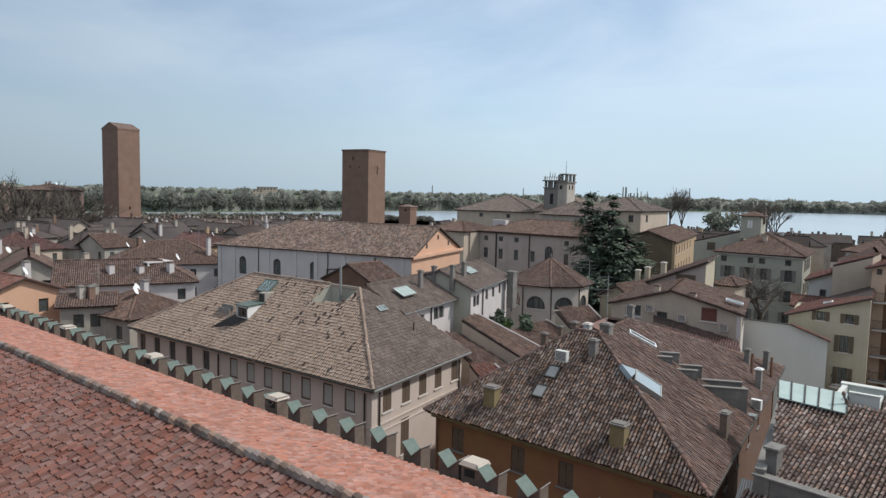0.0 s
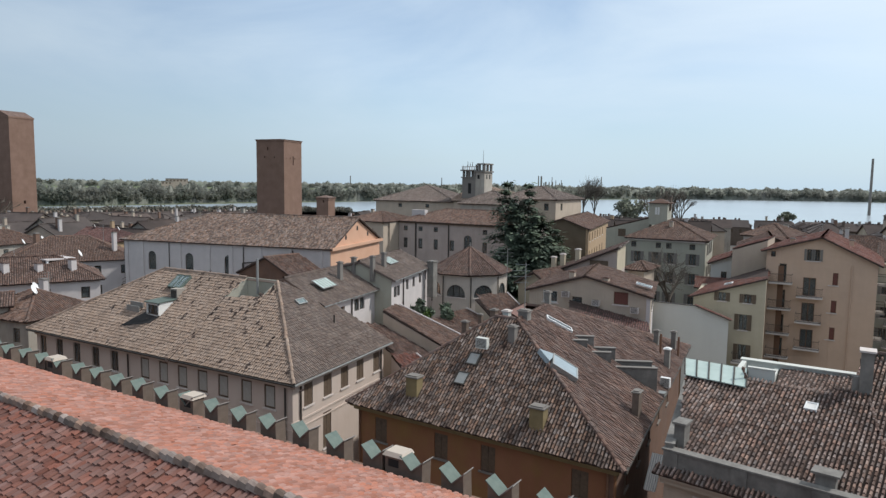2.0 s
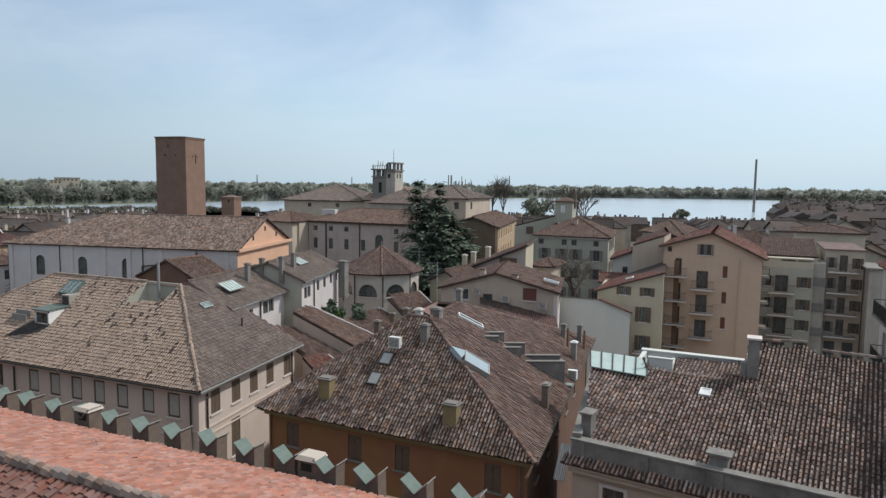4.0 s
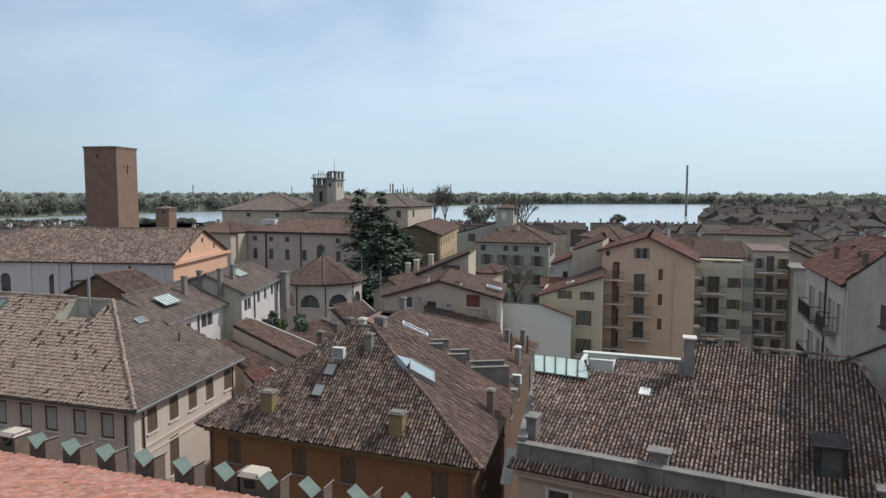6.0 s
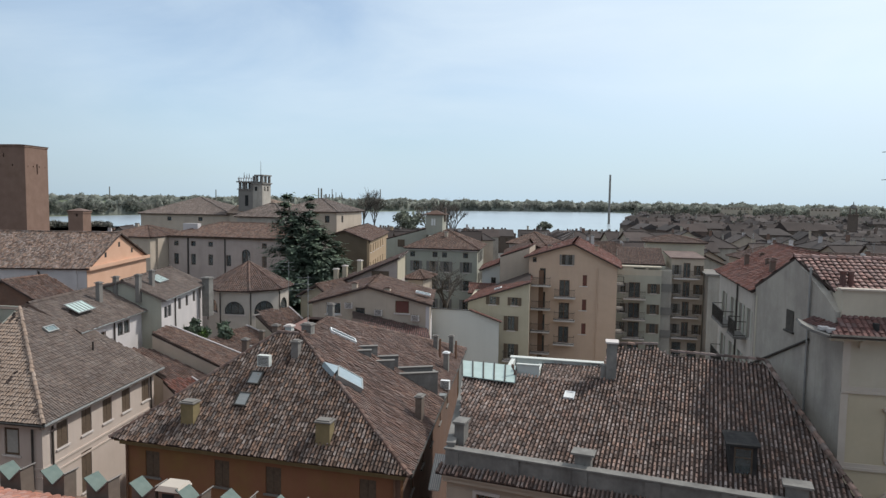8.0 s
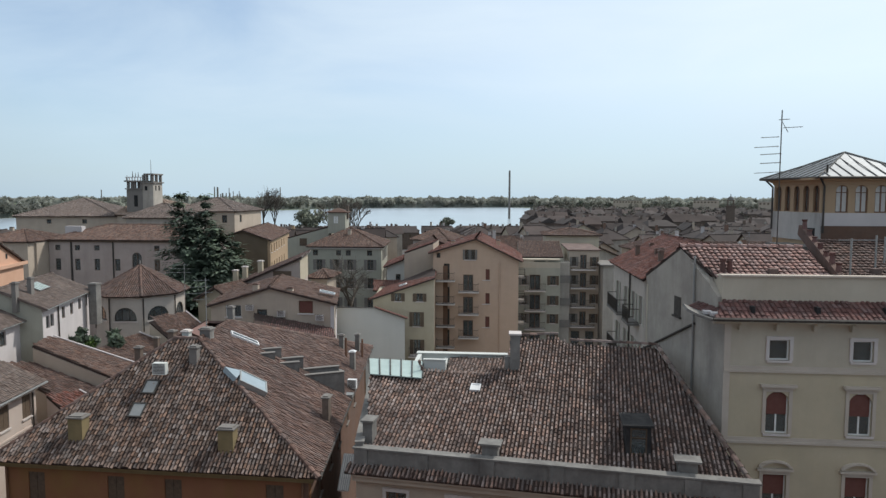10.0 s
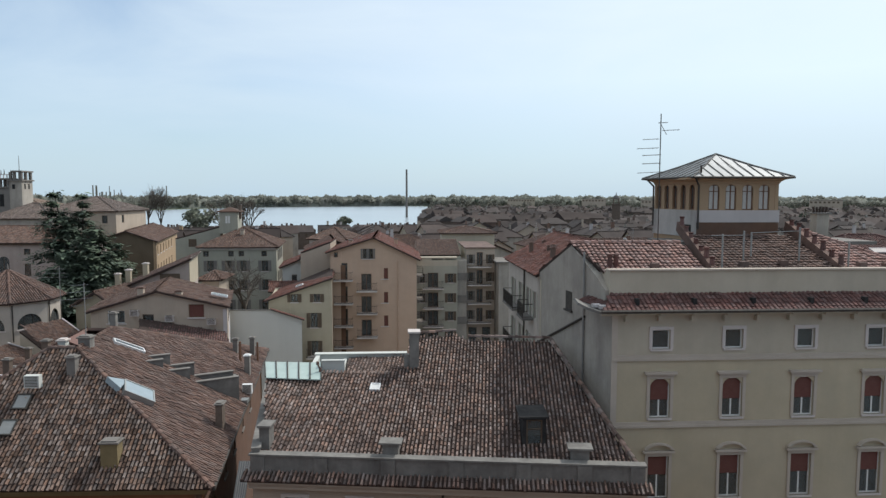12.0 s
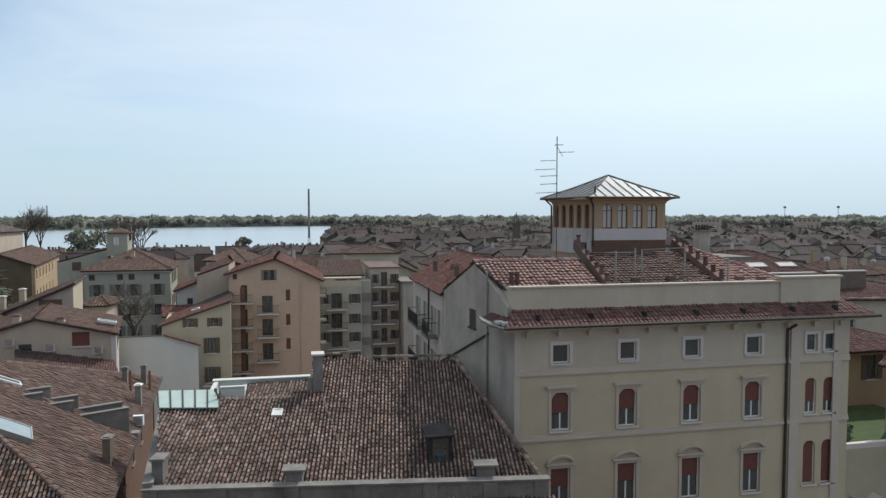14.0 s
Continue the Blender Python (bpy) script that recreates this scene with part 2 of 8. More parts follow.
BRICK_TOWER = material("tower_brick", (0.185, 0.115, 0.086), (0.24, 0.155, 0.12), 0.5, 0.95, 20, 0.3, 0, 0.35, 0.15, stain_colour=(0.19, 0.12, 0.08), streak=0.3)
STONE = material("grey_stone", (0.17, 0.157, 0.142), (0.24, 0.222, 0.2), 1.2, 0.9, 40, 0.3, 0, 0.45, 0.6, stain_colour=(0.160, 0.143, 0.140))
BRICK_OLD = material("grey_brown_brick", (0.13, 0.1, 0.08), (0.2, 0.155, 0.125), 2.0, 0.95, 20, 0.3, 0, 0.4, 0.8, stain_colour=(0.1, 0.09, 0.08))
OCHRE_DULL = material("dull_ochre_render", (0.200, 0.158, 0.080), (0.270, 0.210, 0.110), 1.5, 0.92, 50, 0.15, 0, 0.35, 0.8, stain_colour=(0.130, 0.105, 0.080))
STONE_PALE = material("pale_stone_trim", (0.550, 0.497, 0.460), (0.640, 0.583, 0.550), 1.2, 0.9, 40, 0.2, 0, 0.2, 0.6, stain_colour=(0.360, 0.325, 0.300))
COPPER = material("green_copper", (0.088, 0.122, 0.108), (0.14, 0.175, 0.155), 2.5, 0.65, 30, 0.1, 0, 0.4, 1.4, stain_colour=(0.14, 0.16, 0.13), metal=0.2)
ZINC = material("zinc_sheet", (0.27, 0.275, 0.265), (0.35, 0.355, 0.345), 1.5, 0.5, 30, 0.08, 0, 0.25, 0.8, stain_colour=(0.34, 0.33, 0.3), metal=0.55)
WHITE_METAL = material("white_painted_metal", (0.72, 0.72, 0.71), (0.8, 0.8, 0.79), 2.0, 0.6, 40, 0.05, 0, 0.15, 1.0)
DARK_METAL = material("dark_iron", (0.05, 0.045, 0.04), (0.09, 0.08, 0.07), 4.0, 0.6, 40, 0.1, 0, 0.2, 1.0, metal=0.4)
WOOD_DARK = material("dark_stained_wood", (0.091, 0.065, 0.046), (0.143, 0.104, 0.072), 5.0, 0.7, 60, 0.15, 0, 0.2, 1.0)
WOOD_BROWN = material("brown_painted_wood", (0.16, 0.085, 0.05), (0.2, 0.11, 0.07), 5.0, 0.7, 60, 0.15, 0, 0.2, 1.0)
BLIND_RED = material("red_brown_blind", (0.14, 0.056, 0.045), (0.17, 0.07, 0.055), 4.0, 0.75, 60, 0.1, 0, 0.15, 1.0)
WHITE_WOOD = material("white_painted_wood", (0.7, 0.69, 0.66), (0.78, 0.77, 0.74), 4.0, 0.6, 50, 0.05, 0, 0.2, 1.0)
PAVING = material("street_paving", (0.11, 0.105, 0.1), (0.15, 0.145, 0.14), 0.3, 0.9, 10, 0.3, 0, 0.4, 0.08)
LAWN = material("lawn_grass", (0.05, 0.08, 0.03), (0.085, 0.115, 0.05), 1.0, 0.95, 40, 0.5, 0, 0.2, 0.3, stain_colour=(0.12, 0.12, 0.05))
WATER = material("lake_water", (0.34, 0.39, 0.42), (0.39, 0.44, 0.47), 0.004, 0.22, 0.05, 0.01, 0, 0, spec=0.6)
# paler than near foliage: the distance haze is put into the base colour
WOODS = material("hazed_spring_woods", (0.185, 0.21, 0.16), (0.25, 0.24, 0.215), 0.035, 0.95, 0.8, 0.5, 0.08, 0.3, 0.02, stain_colour=(0.18, 0.17, 0.15), spec=0.05)
# mass behind the crowns: haze and the shade between them in its colour
WOOD_SHADE = material("shaded_wood_mass", (0.16, 0.18, 0.14), (0.205, 0.2, 0.18), 0.035, 0.95, 0.8, 0.5, 0, 0.3, 0.02, spec=0.05)
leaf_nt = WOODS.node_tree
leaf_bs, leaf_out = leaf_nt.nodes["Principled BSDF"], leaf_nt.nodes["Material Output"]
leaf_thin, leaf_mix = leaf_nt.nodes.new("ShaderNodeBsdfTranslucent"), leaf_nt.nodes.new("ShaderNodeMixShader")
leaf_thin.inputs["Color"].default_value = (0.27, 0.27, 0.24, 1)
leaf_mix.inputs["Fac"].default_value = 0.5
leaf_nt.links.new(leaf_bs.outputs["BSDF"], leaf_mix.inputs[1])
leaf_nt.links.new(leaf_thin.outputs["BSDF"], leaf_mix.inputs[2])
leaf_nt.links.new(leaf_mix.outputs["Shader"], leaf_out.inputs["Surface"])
NEEDLES = material("cedar_needles", (0.1, 0.135, 0.095), (0.16, 0.19, 0.135), 1.0, 0.95, 10, 0.3, 0.3, 0.2, 0.5, stain_colour=(0.085, 0.11, 0.08), spec=0.08)
LEAVES = material("garden_leaves", (0.05, 0.09, 0.025), (0.11, 0.16, 0.05), 1.5, 0.9, 10, 0.3, 0.4, 0.1, 0.5)
BARK = material("bare_bark", (0.09, 0.075, 0.06), (0.14, 0.12, 0.1), 4, 0.95, 30, 0.4, 0, 0.2, 1)
TILE_MAROON = material("maroon_clay_tile", (0.11, 0.056, 0.05), (0.16, 0.088, 0.078), 1.2, 0.9, 25, 0.35, 0.3, 0.5, 0.5, stain_colour=(0.08, 0.06, 0.055))
TILE_GREY = material("greyed_clay_tile", (0.15, 0.115, 0.1), (0.23, 0.185, 0.16), 0.9, 0.9, 25, 0.35, 0.25, 0.45, 0.35, stain_colour=(0.11, 0.095, 0.085))
PLASTER_MAUVE = material("dusty_mauve_plaster", (0.4, 0.335, 0.3), (0.47, 0.4, 0.36), 0.5, 0.92, 60, 0.1, 0, 0.35, 0.3, stain_colour=(0.29, 0.24, 0.215), streak=0.35)
PLASTER_STREAKED = material("rain_streaked_plaster", (0.45, 0.43, 0.4), (0.53, 0.51, 0.48), 0.8, 0.92, 50, 0.1, 0, 0.4, 0.5, stain_colour=(0.2, 0.185, 0.17), streak=0.85)
BRICK_WARM = material("weathered_warm_brick", (0.165, 0.118, 0.098), (0.215, 0.155, 0.128), 0.6, 0.95, 20, 0.3, 0, 0.4, 0.2, stain_colour=(0.13, 0.095, 0.08), streak=0.3)
SLATE_DARK = material("lead_and_shadow_sheet", (0.03, 0.029, 0.029), (0.05, 0.048, 0.047), 2.0, 0.9, 40, 0.15, 0, 0.3, 1.0, spec=0.1)
SKYLIGHT_BLUE = material("pale_blue_roof_glass", (0.24, 0.3, 0.33), (0.31, 0.37, 0.4), 1.5, 0.3, 40, 0.03, 0, 0.2, 1.0, spec=0.5)
CURTAIN_PALE = material("pale_linen_blind", (0.46, 0.45, 0.42), (0.55, 0.54, 0.51), 3.0, 0.85, 40, 0.1, 0, 0.25, 1.2, stain_colour=(0.36, 0.35, 0.33))
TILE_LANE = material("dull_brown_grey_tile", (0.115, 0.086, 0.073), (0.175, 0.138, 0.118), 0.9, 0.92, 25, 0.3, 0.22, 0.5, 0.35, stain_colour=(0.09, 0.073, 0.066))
# near-black faces that stand in for the shade inside openings
INSIDE_DARK = material("dark_room", (0.02, 0.02, 0.02), (0.03, 0.03, 0.03), 1, 0.9, 20, 0.05, 0, 0, 1)


def glass_material(name, tint, rough):
    m = bpy.data.materials.new(name)
    m.use_nodes = True
    bs = m.node_tree.nodes["Principled BSDF"]
    bs.inputs["Base Color"].default_value = (*tint, 1)
    bs.inputs["Roughness"].default_value, bs.inputs["IOR"].default_value = rough, 1.45
    bs.inputs["Transmission Weight"].default_value = 0.7
    return m


GLASS = glass_material("window_glass", (0.22, 0.245, 0.245), 0.06)
SKY_GLASS = glass_material("skylight_glass", (0.45, 0.55, 0.55), 0.15)


# ---- mesh helpers ----
PLACE = {}


def thing(name, label, category, at=(0, 0, 0), group="", kind=""):
    ob = new(name)
    ob.empty_display_size = 0.5
    ob.location = at
    PLACE[ob] = Matrix.Translation(at)
    return tagged(ob, label, category, group, kind)


def mesh_of(bm, name, mat):
    if isinstance(bm, bpy.types.Mesh):
        me = bm
    else:
        bmesh.ops.recalc_face_normals(bm, faces=bm.faces)
        me = bpy.data.meshes.new(name)
        bm.to_mesh(me)
        bm.free()
    if not me.materials:
        me.materials.append(mat)
    return me


def part(name, bm, mat, parent, label="", m=None, kind=""):
    """One mesh, built in the world's metres (or moved there by m), under a thing or a part."""
    ob = new(name, mesh_of(bm, name, mat))
    m = m or Matrix()
    PLACE[ob] = m
    if parent is not None:
        ob.parent = parent
        ob.matrix_parent_inverse = PLACE[parent].inverted()
    ob.matrix_basis = m
    return tagged(ob, label, kind=kind)


def solo(name, bm, mat, label, category, kind="", m=None, group=""):
    ob = part(name, bm, mat, None, "", m)
    return tagged(ob, label, category, group, kind)


def box(bm, x0, x1, y0, y1, z0, z1, m=None):
    vs = [bm.verts.new(Vector(p) if m is None else m @ Vector(p)) for p in
          ((x0, y0, z0), (x1, y0, z0), (x1, y1, z0), (x0, y1, z0), (x0, y0, z1), (x1, y0, z1), (x1, y1, z1), (x0, y1, z1))]
    for f in ((0, 3, 2, 1), (4, 5, 6, 7), (0, 1, 5, 4), (1, 2, 6, 5), (2, 3, 7, 6), (3, 0, 4, 7)):
        bm.faces.new([vs[i] for i in f])
    return vs


def boxes(*specs, m=None):
    bm = bmesh.new()
    for s in specs:
        box(bm, *s, m=m)
    return bm


def slab(bm, pts, thick, down=None):
    """A flat polygon with thickness, pushed down along its normal."""
    pts = [Vector(p) for p in pts]
    n = (pts[1] - pts[0]).cross(pts[2] - pts[0]).normalized()
    if n.z < 0:
        n = -n
    low = [p - n * thick for p in pts]
    a, b = [bm.verts.new(p) for p in pts], [bm.verts.new(p) for p in low]
    bm.faces.new(a)
    bm.faces.new(b[::-1])
    for i in range(len(pts)):
        j = (i + 1) % len(pts)
        bm.faces.new((a[j], a[i], b[i], b[j]))


def tube(bm, p, q, r, sides=8, r2=None):
    p, q = Vector(p), Vector(q)
    r2 = r if r2 is None else r2
    d = (q - p).normalized()
    a = d.orthogonal().normalized()
    b = d.cross(a)
    rings = []
    for c, rad in ((p, r), (q, r2)):
        rings.append([bm.verts.new(c + (a * math.cos(k * math.tau / sides) + b * math.sin(k * math.tau / sides)) * rad) for k in range(sides)])
    for k in range(sides):
        j = (k + 1) % sides
        bm.faces.new((rings[0][k], rings[0][j], rings[1][j], rings[1][k]))
    bm.faces.new(rings[0][::-1])
    bm.faces.new(rings[1])


def fast_mesh(name, verts, faces, mat):
    me = bpy.data.meshes.new(name)
    me.from_pydata(verts.tolist() if hasattr(verts, "tolist") else verts, [], faces.tolist() if hasattr(faces, "tolist") else faces)
    me.materials.append(mat)
    return me


# ---- tiled roofs ----
RNG = np.random.default_rng(7)


def tile_rows(poly, w, l):
    """Places (u, v) of the tiles of one flat roof face whose first edge is the eave."""
    p = [Vector(q) for q in poly]
    u = (p[1] - p[0]).normalized()
    n = u.cross(p[2] - p[0]).normalized()
    if n.z < 0:
        n = -n
    v = n.cross(u)
    if v.dot(p[2] - p[0]) < 0:
        v = -v
    flat = [((q - p[0]).dot(u), (q - p[0]).dot(v)) for q in p]
    us, vs = [], []
    lo, hi = min(f[0] for f in flat), max(f[0] for f in flat)
    k = int((hi - lo) / w)
    for i in range(k):
        c = lo + (i + 0.5) * (hi - lo) / max(k, 1)
        cut = []
        for (a0, b0), (a1, b1) in zip(flat, flat[1:] + flat[:1]):
            if (a0 - c) * (a1 - c) < 0:
                cut.append(b0 + (b1 - b0) * (c - a0) / (a1 - a0))
        if len(cut) < 2:
            continue
        r = np.arange(min(cut), max(cut) - 0.3 * l, l)
        us.append(np.full(len(r), c))
        vs.append(r)
    return p[0], u, v, n, (np.concatenate(us) if us else np.zeros(0)), (np.concatenate(vs) if vs else np.zeros(0))


def tile_geometry(polys, w=0.23, l=0.36, h=0.085, jitter=0.02, wide=0.72, step=0.022):
    """Half-round clay tiles over roof faces, as one set of vertices and faces; every tile is an island of its own."""
    V, F, base = [], [], 0
    cu = np.array([-0.5, -0.3, 0.3, 0.5])
    cz = np.array([0.0, 0.9, 0.9, 0.0])
    for poly in polys:
        o, u, v, n, us, vs = tile_rows(poly, w, l)
        k = len(us)
        if not k:
            continue
        ju, jv, jr = (RNG.normal(0, jitter * w / 0.25 * c, k) for c in (0.45, 1.6, 0.35))
        lift = RNG.normal(0, 0.012, k)
        column = np.unique(us, return_inverse=True)[1]
        shift, phase = RNG.normal(0, jitter * w / 0.25 * 0.7, k), RNG.uniform(-0.22, 0.22, k) * l * (1.0 if jitter > 0.01 else 0.12)
        ju, jv = ju + shift[column], jv + phase[column]
        pts = np.empty((k, 8, 3))
        for end, (dv, sc, dz) in enumerate(((-0.04, 1.0, step), (l * 1.06, 0.88, 0.0))):
            for j in range(4):
                uu = us + ju + cu[j] * w * wide * sc + (jr if end else 0)
                vv = vs + jv + dv
                zz = cz[j] * h * sc + dz + lift
                pts[:, end * 4 + j] = np.array(o) + uu[:, None] * np.array(u) + vv[:, None] * np.array(v) + zz[:, None] * np.array(n)
        V.append(pts.reshape(-1, 3))
        f = np.array([[0, 1, 5, 4], [1, 2, 6, 5], [2, 3, 7, 6], [3, 2, 1, 0]])
        F.append((f[None] + (np.arange(k) * 8)[:, None, None] + base).reshape(-1, 4))
        base += 8 * k
    if not V:
        return np.zeros((0, 3)), np.zeros((0, 4), int)
    return np.concatenate(V), np.concatenate(F)


def ridge_geometry(lines, w=0.3, l=0.4, lip=0.03):
    """Rows of cap tiles along ridges and hips."""
    V, F, base = [], [], 0
    for a, b in lines:
        a, b = Vector(a), Vector(b)
        d = (b - a)
        k = max(1, int(d.length / l))
        d.normalize()
        s = d.cross(Vector((0, 0, 1))).normalized()
        n = s.cross(d)
        for i in range(k):
            o = a + d * (i * (b - a).length / k)
            j = random.gauss(0, 0.015)
            for end, (dv, sc, dz) in enumerate(((-0.04, 1.0, lip), (l * 1.05, 0.85, 0.0))):
                for cu, cz in ((-0.5, -0.1), (-0.32, 0.42), (0.0, 0.55), (0.32, 0.42), (0.5, -0.1)):
                    V.append(o + d * dv + s * (cu * w * sc + j) + n * (cz * w * sc * 0.8 + dz + 0.02))
            for q in range(4):
                F.append((base + q, base + q + 1, base + 6 + q, base + 5 + q))
            base += 10
    return [tuple(v) for v in V], F


def tiled(parent, polys, mat, w=0.23, l=0.36, h=0.085, ridges=(), thick=0.16, deck=None, jitter=0.014, ridge_mat=None, wide=0.72, step=0.022):
    """A roof: a deck with thickness, its tiles and its ridge caps, as parts of a house."""
    bm = bmesh.new()
    for p in polys:
        slab(bm, p, thick)
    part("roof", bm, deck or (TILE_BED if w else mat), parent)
    if w:
        v, f = tile_geometry(polys, w, l, h, jitter, wide, step)
        if len(v):
            part("roof_tiles", fast_mesh("roof_tiles", v, f, mat), mat, parent, kind="stuff")
    if ridges:
        v, f = ridge_geometry(ridges, max(0.26, (w or 0.23) * 1.25))
        part("ridge_tiles", fast_mesh("ridge_tiles", v, f, ridge_mat or mat), mat, parent, kind="stuff")


# ---- walls with openings ----
def side_frame(p0, p1):
    """Frame of a wall: u along it, v up, w outward."""
    d = Vector((p1[0] - p0[0], p1[1] - p0[1], 0)).normalized()
    w = Vector((d.y, -d.x, 0))
    return Matrix(((d.x, 0, w.x, p0[0]), (d.y, 0, w.y, p0[1]), (0, 1, 0, 0), (0, 0, 0, 1)))


def wall(parent, p0, p1, z0, z1, mat, holes=(), thick=0.35, name="wall", top=None):
    """A wall from p0 to p1 whose openings (u, v, width, height) go right through; u is the middle, v the sill. top: height over u, for gables."""
    length = math.hypot(p1[0] - p0[0], p1[1] - p0[1])
    m = side_frame(p0, p1)
    e = 0.004
    us = sorted({e, length - e, *[round(q, 4) for h in holes for q in (h[0] - h[2] / 2, h[0] + h[2] / 2)], *([c[0] for c in top] if top else [])})
    vs = sorted({z0, z1, *[round(q, 4) for h in holes for q in (h[1], h[1] + h[3])]})
    us = [u for u in us if e - 1e-6 <= u <= length - e + 1e-6]
    vs = [v for v in vs if z0 - 1e-6 <= v <= z1 + 1e-6]
    bm = bmesh.new()
    cache = {}

    def vert(u, v, w):
        key = (round(u, 4), round(v, 4), w)
        if key not in cache:
            cache[key] = bm.verts.new(m @ Vector((u, v, w)))
        return cache[key]

    def open_at(u, v):
        return any(abs(u - h[0]) < h[2] / 2 - 1e-4 and h[1] + 1e-4 < v < h[1] + h[3] - 1e-4 for h in holes)

    solid = {}
    for i in range(len(us) - 1):
        for j in range(len(vs) - 1):
            solid[i, j] = not open_at((us[i] + us[i + 1]) / 2, (vs[j] + vs[j + 1]) / 2)
    for (i, j), ok in solid.items():
        if not ok:
            continue
        a, b, c, d = us[i], us[i + 1], vs[j], vs[j + 1]
        bm.faces.new((vert(a, c, 0), vert(b, c, 0), vert(b, d, 0), vert(a, d, 0)))
        bm.faces.new((vert(a, d, -thick), vert(b, d, -thick), vert(b, c, -thick), vert(a, c, -thick)))
        for (ni, nj), (e0, e1) in (((i - 1, j), ((a, c), (a, d))), ((i + 1, j), ((b, d), (b, c))), ((i, j - 1), ((b, c), (a, c))), ((i, j + 1), ((a, d), (b, d)))):
            if not solid.get((ni, nj), False):
                bm.faces.new((vert(*e0, 0), vert(*e1, 0), vert(*e1, -thick), vert(*e0, -thick)))
    return part(name, bm, mat, parent)


def gable(parent, p0, p1, z, apex_u, rise, mat, thick=0.35):
    """The triangle of wall over an end wall."""
    m = side_frame(p0, p1)
    length = math.hypot(p1[0] - p0[0], p1[1] - p0[1])
    bm = bmesh.new()
    tri = [(0, z), (length, z), (apex_u, z + rise)]
    a = [bm.verts.new(m @ Vector((u, v, 0))) for u, v in tri]
    b = [bm.verts.new(m @ Vector((u, v, -thick))) for u, v in tri]
    bm.faces.new(a)
    bm.faces.new(b[::-1])
    for i in range(3):
        j = (i + 1) % 3
        bm.faces.new((a[j], a[i], b[i], b[j]))
    return part("gable", bm, mat, parent)


WINDOW_MESHES = {}


def window_mesh(key, build, mat):
    if key not in WINDOW_MESHES:
        bm = bmesh.new()
        build(bm)
        WINDOW_MESHES[key] = mesh_of(bm, key[0], mat)
    return WINDOW_MESHES[key]


def window(parent, p0, p1, u, v, w, h, frame_mat=None, shutters=None, sill=STONE_PALE, depth=0.18, blind=None, bars=1, surround=None, open_shutters=True, name="window", arch=None, label="", f=0.07):
    """A window in an opening of a wall: frame, panes, sill, and shutters, blind or surround where it has them."""
    frame_mat = frame_mat or WOOD_BROWN
    m = side_frame(p0, p1) @ Matrix.Translation((u, v, 0))

    def frame_build(bm):
        box(bm, -w / 2, w / 2, 0, f, -depth, -depth + 0.06)
        box(bm, -w / 2, w / 2, h - f, h, -depth, -depth + 0.06)
        box(bm, -w / 2, -w / 2 + f, f, h - f, -depth, -depth + 0.06)
        box(bm, w / 2 - f, w / 2, f, h - f, -depth, -depth + 0.06)
        for i in range(bars if bars < 2 else 0):
            c = -w / 2 + (i + 1) * w / (bars + 1)
            box(bm, c - 0.04, c + 0.04, f, h - f, -depth, -depth + 0.05)

    win = part(name, window_mesh(("frame", w, h, bars, depth, f, frame_mat.name), frame_build, frame_mat), frame_mat, parent, label, m=m)
    for i in range(bars if bars > 1 else 0):
        c = -w / 2 + (i + 1) * w / (bars + 1)
        part("mullion", boxes((c - 0.04, c + 0.04, f, h - f, -depth, -depth + 0.05)), frame_mat, win, m=m)
    if arch:
        def head(bm):
            r = w / 2
            n = 10
            arc = [(r * math.cos(math.pi * k / n), h - r + r * math.sin(math.pi * k / n)) for k in range(n + 1)]
            rows = [[bm.verts.new((x, y, z)) for x, y in line] for line, z in
                    ((arc, 0.002), ([(x, h + 0.002) for x, y in arc], 0.002), ([(x, h + 0.002) for x, y in arc], -depth + 0.11), (arc, -depth + 0.11))]
            for q in range(4):
                a, b = rows[q], rows[(q + 1) % 4]
                for k in range(n):
                    bm.faces.new((a[k], a[k + 1], b[k + 1], b[k]))
        part("arch_head", window_mesh(("arch_head", w, h, arch.name), head, arch), arch, win, m=m)
    part("pane", window_mesh(("pane", w, h, depth), lambda bm: box(bm, -w / 2 + 0.02, w / 2 - 0.02, 0.02, h - 0.02, -depth + 0.01, -depth + 0.03), GLASS), GLASS, win, m=m)
    if sill:
        part("sill", window_mesh(("sill", w, sill.name), lambda bm: box(bm, -w / 2 - 0.1, w / 2 + 0.1, -0.1, 0.0, -depth + 0.06, 0.09), sill), sill, win, m=m)
    if blind:
        share, bmat = blind
        part("blind", window_mesh(("blind", w, h, share, f, bmat.name), lambda bm: box(bm, -w / 2 + f + 0.005, w / 2 - f - 0.005, max(f + 0.005, h * (1 - share)), h - f - 0.005, -depth + 0.035, -depth + 0.075), bmat), bmat, win, m=m)
    if shutters:
        for s in (-1, 1):
            def leaf(bm, s=s):
                if open_shutters:
                    x0, x1 = sorted((s * (w / 2 + 0.02), s * (w + 0.0)))
                    box(bm, x0, x1, 0.0, h, 0.01, 0.06)
                else:
                    x0, x1 = sorted((s * 0.01, s * (w / 2 - 0.01)))
                    box(bm, x0, x1, 0.02, h - 0.02, -0.1, -0.05)
            part("shutter", window_mesh(("shutter", w, h, s, shutters.name, open_shutters), leaf, shutters), shutters, win, m=m)
    if surround:
        def ring(bm):
            t = 0.16
            box(bm, -w / 2 - t, -w / 2, 0, h, 0.0, 0.05)
            box(bm, w / 2, w / 2 + t, 0, h, 0.0, 0.05)
            box(bm, -w / 2 - t, w / 2 + t, h, h + t, 0.0, 0.06)
        part("surround", window_mesh(("surround", w, h, surround.name), ring, surround), surround, win, m=m)
    return win


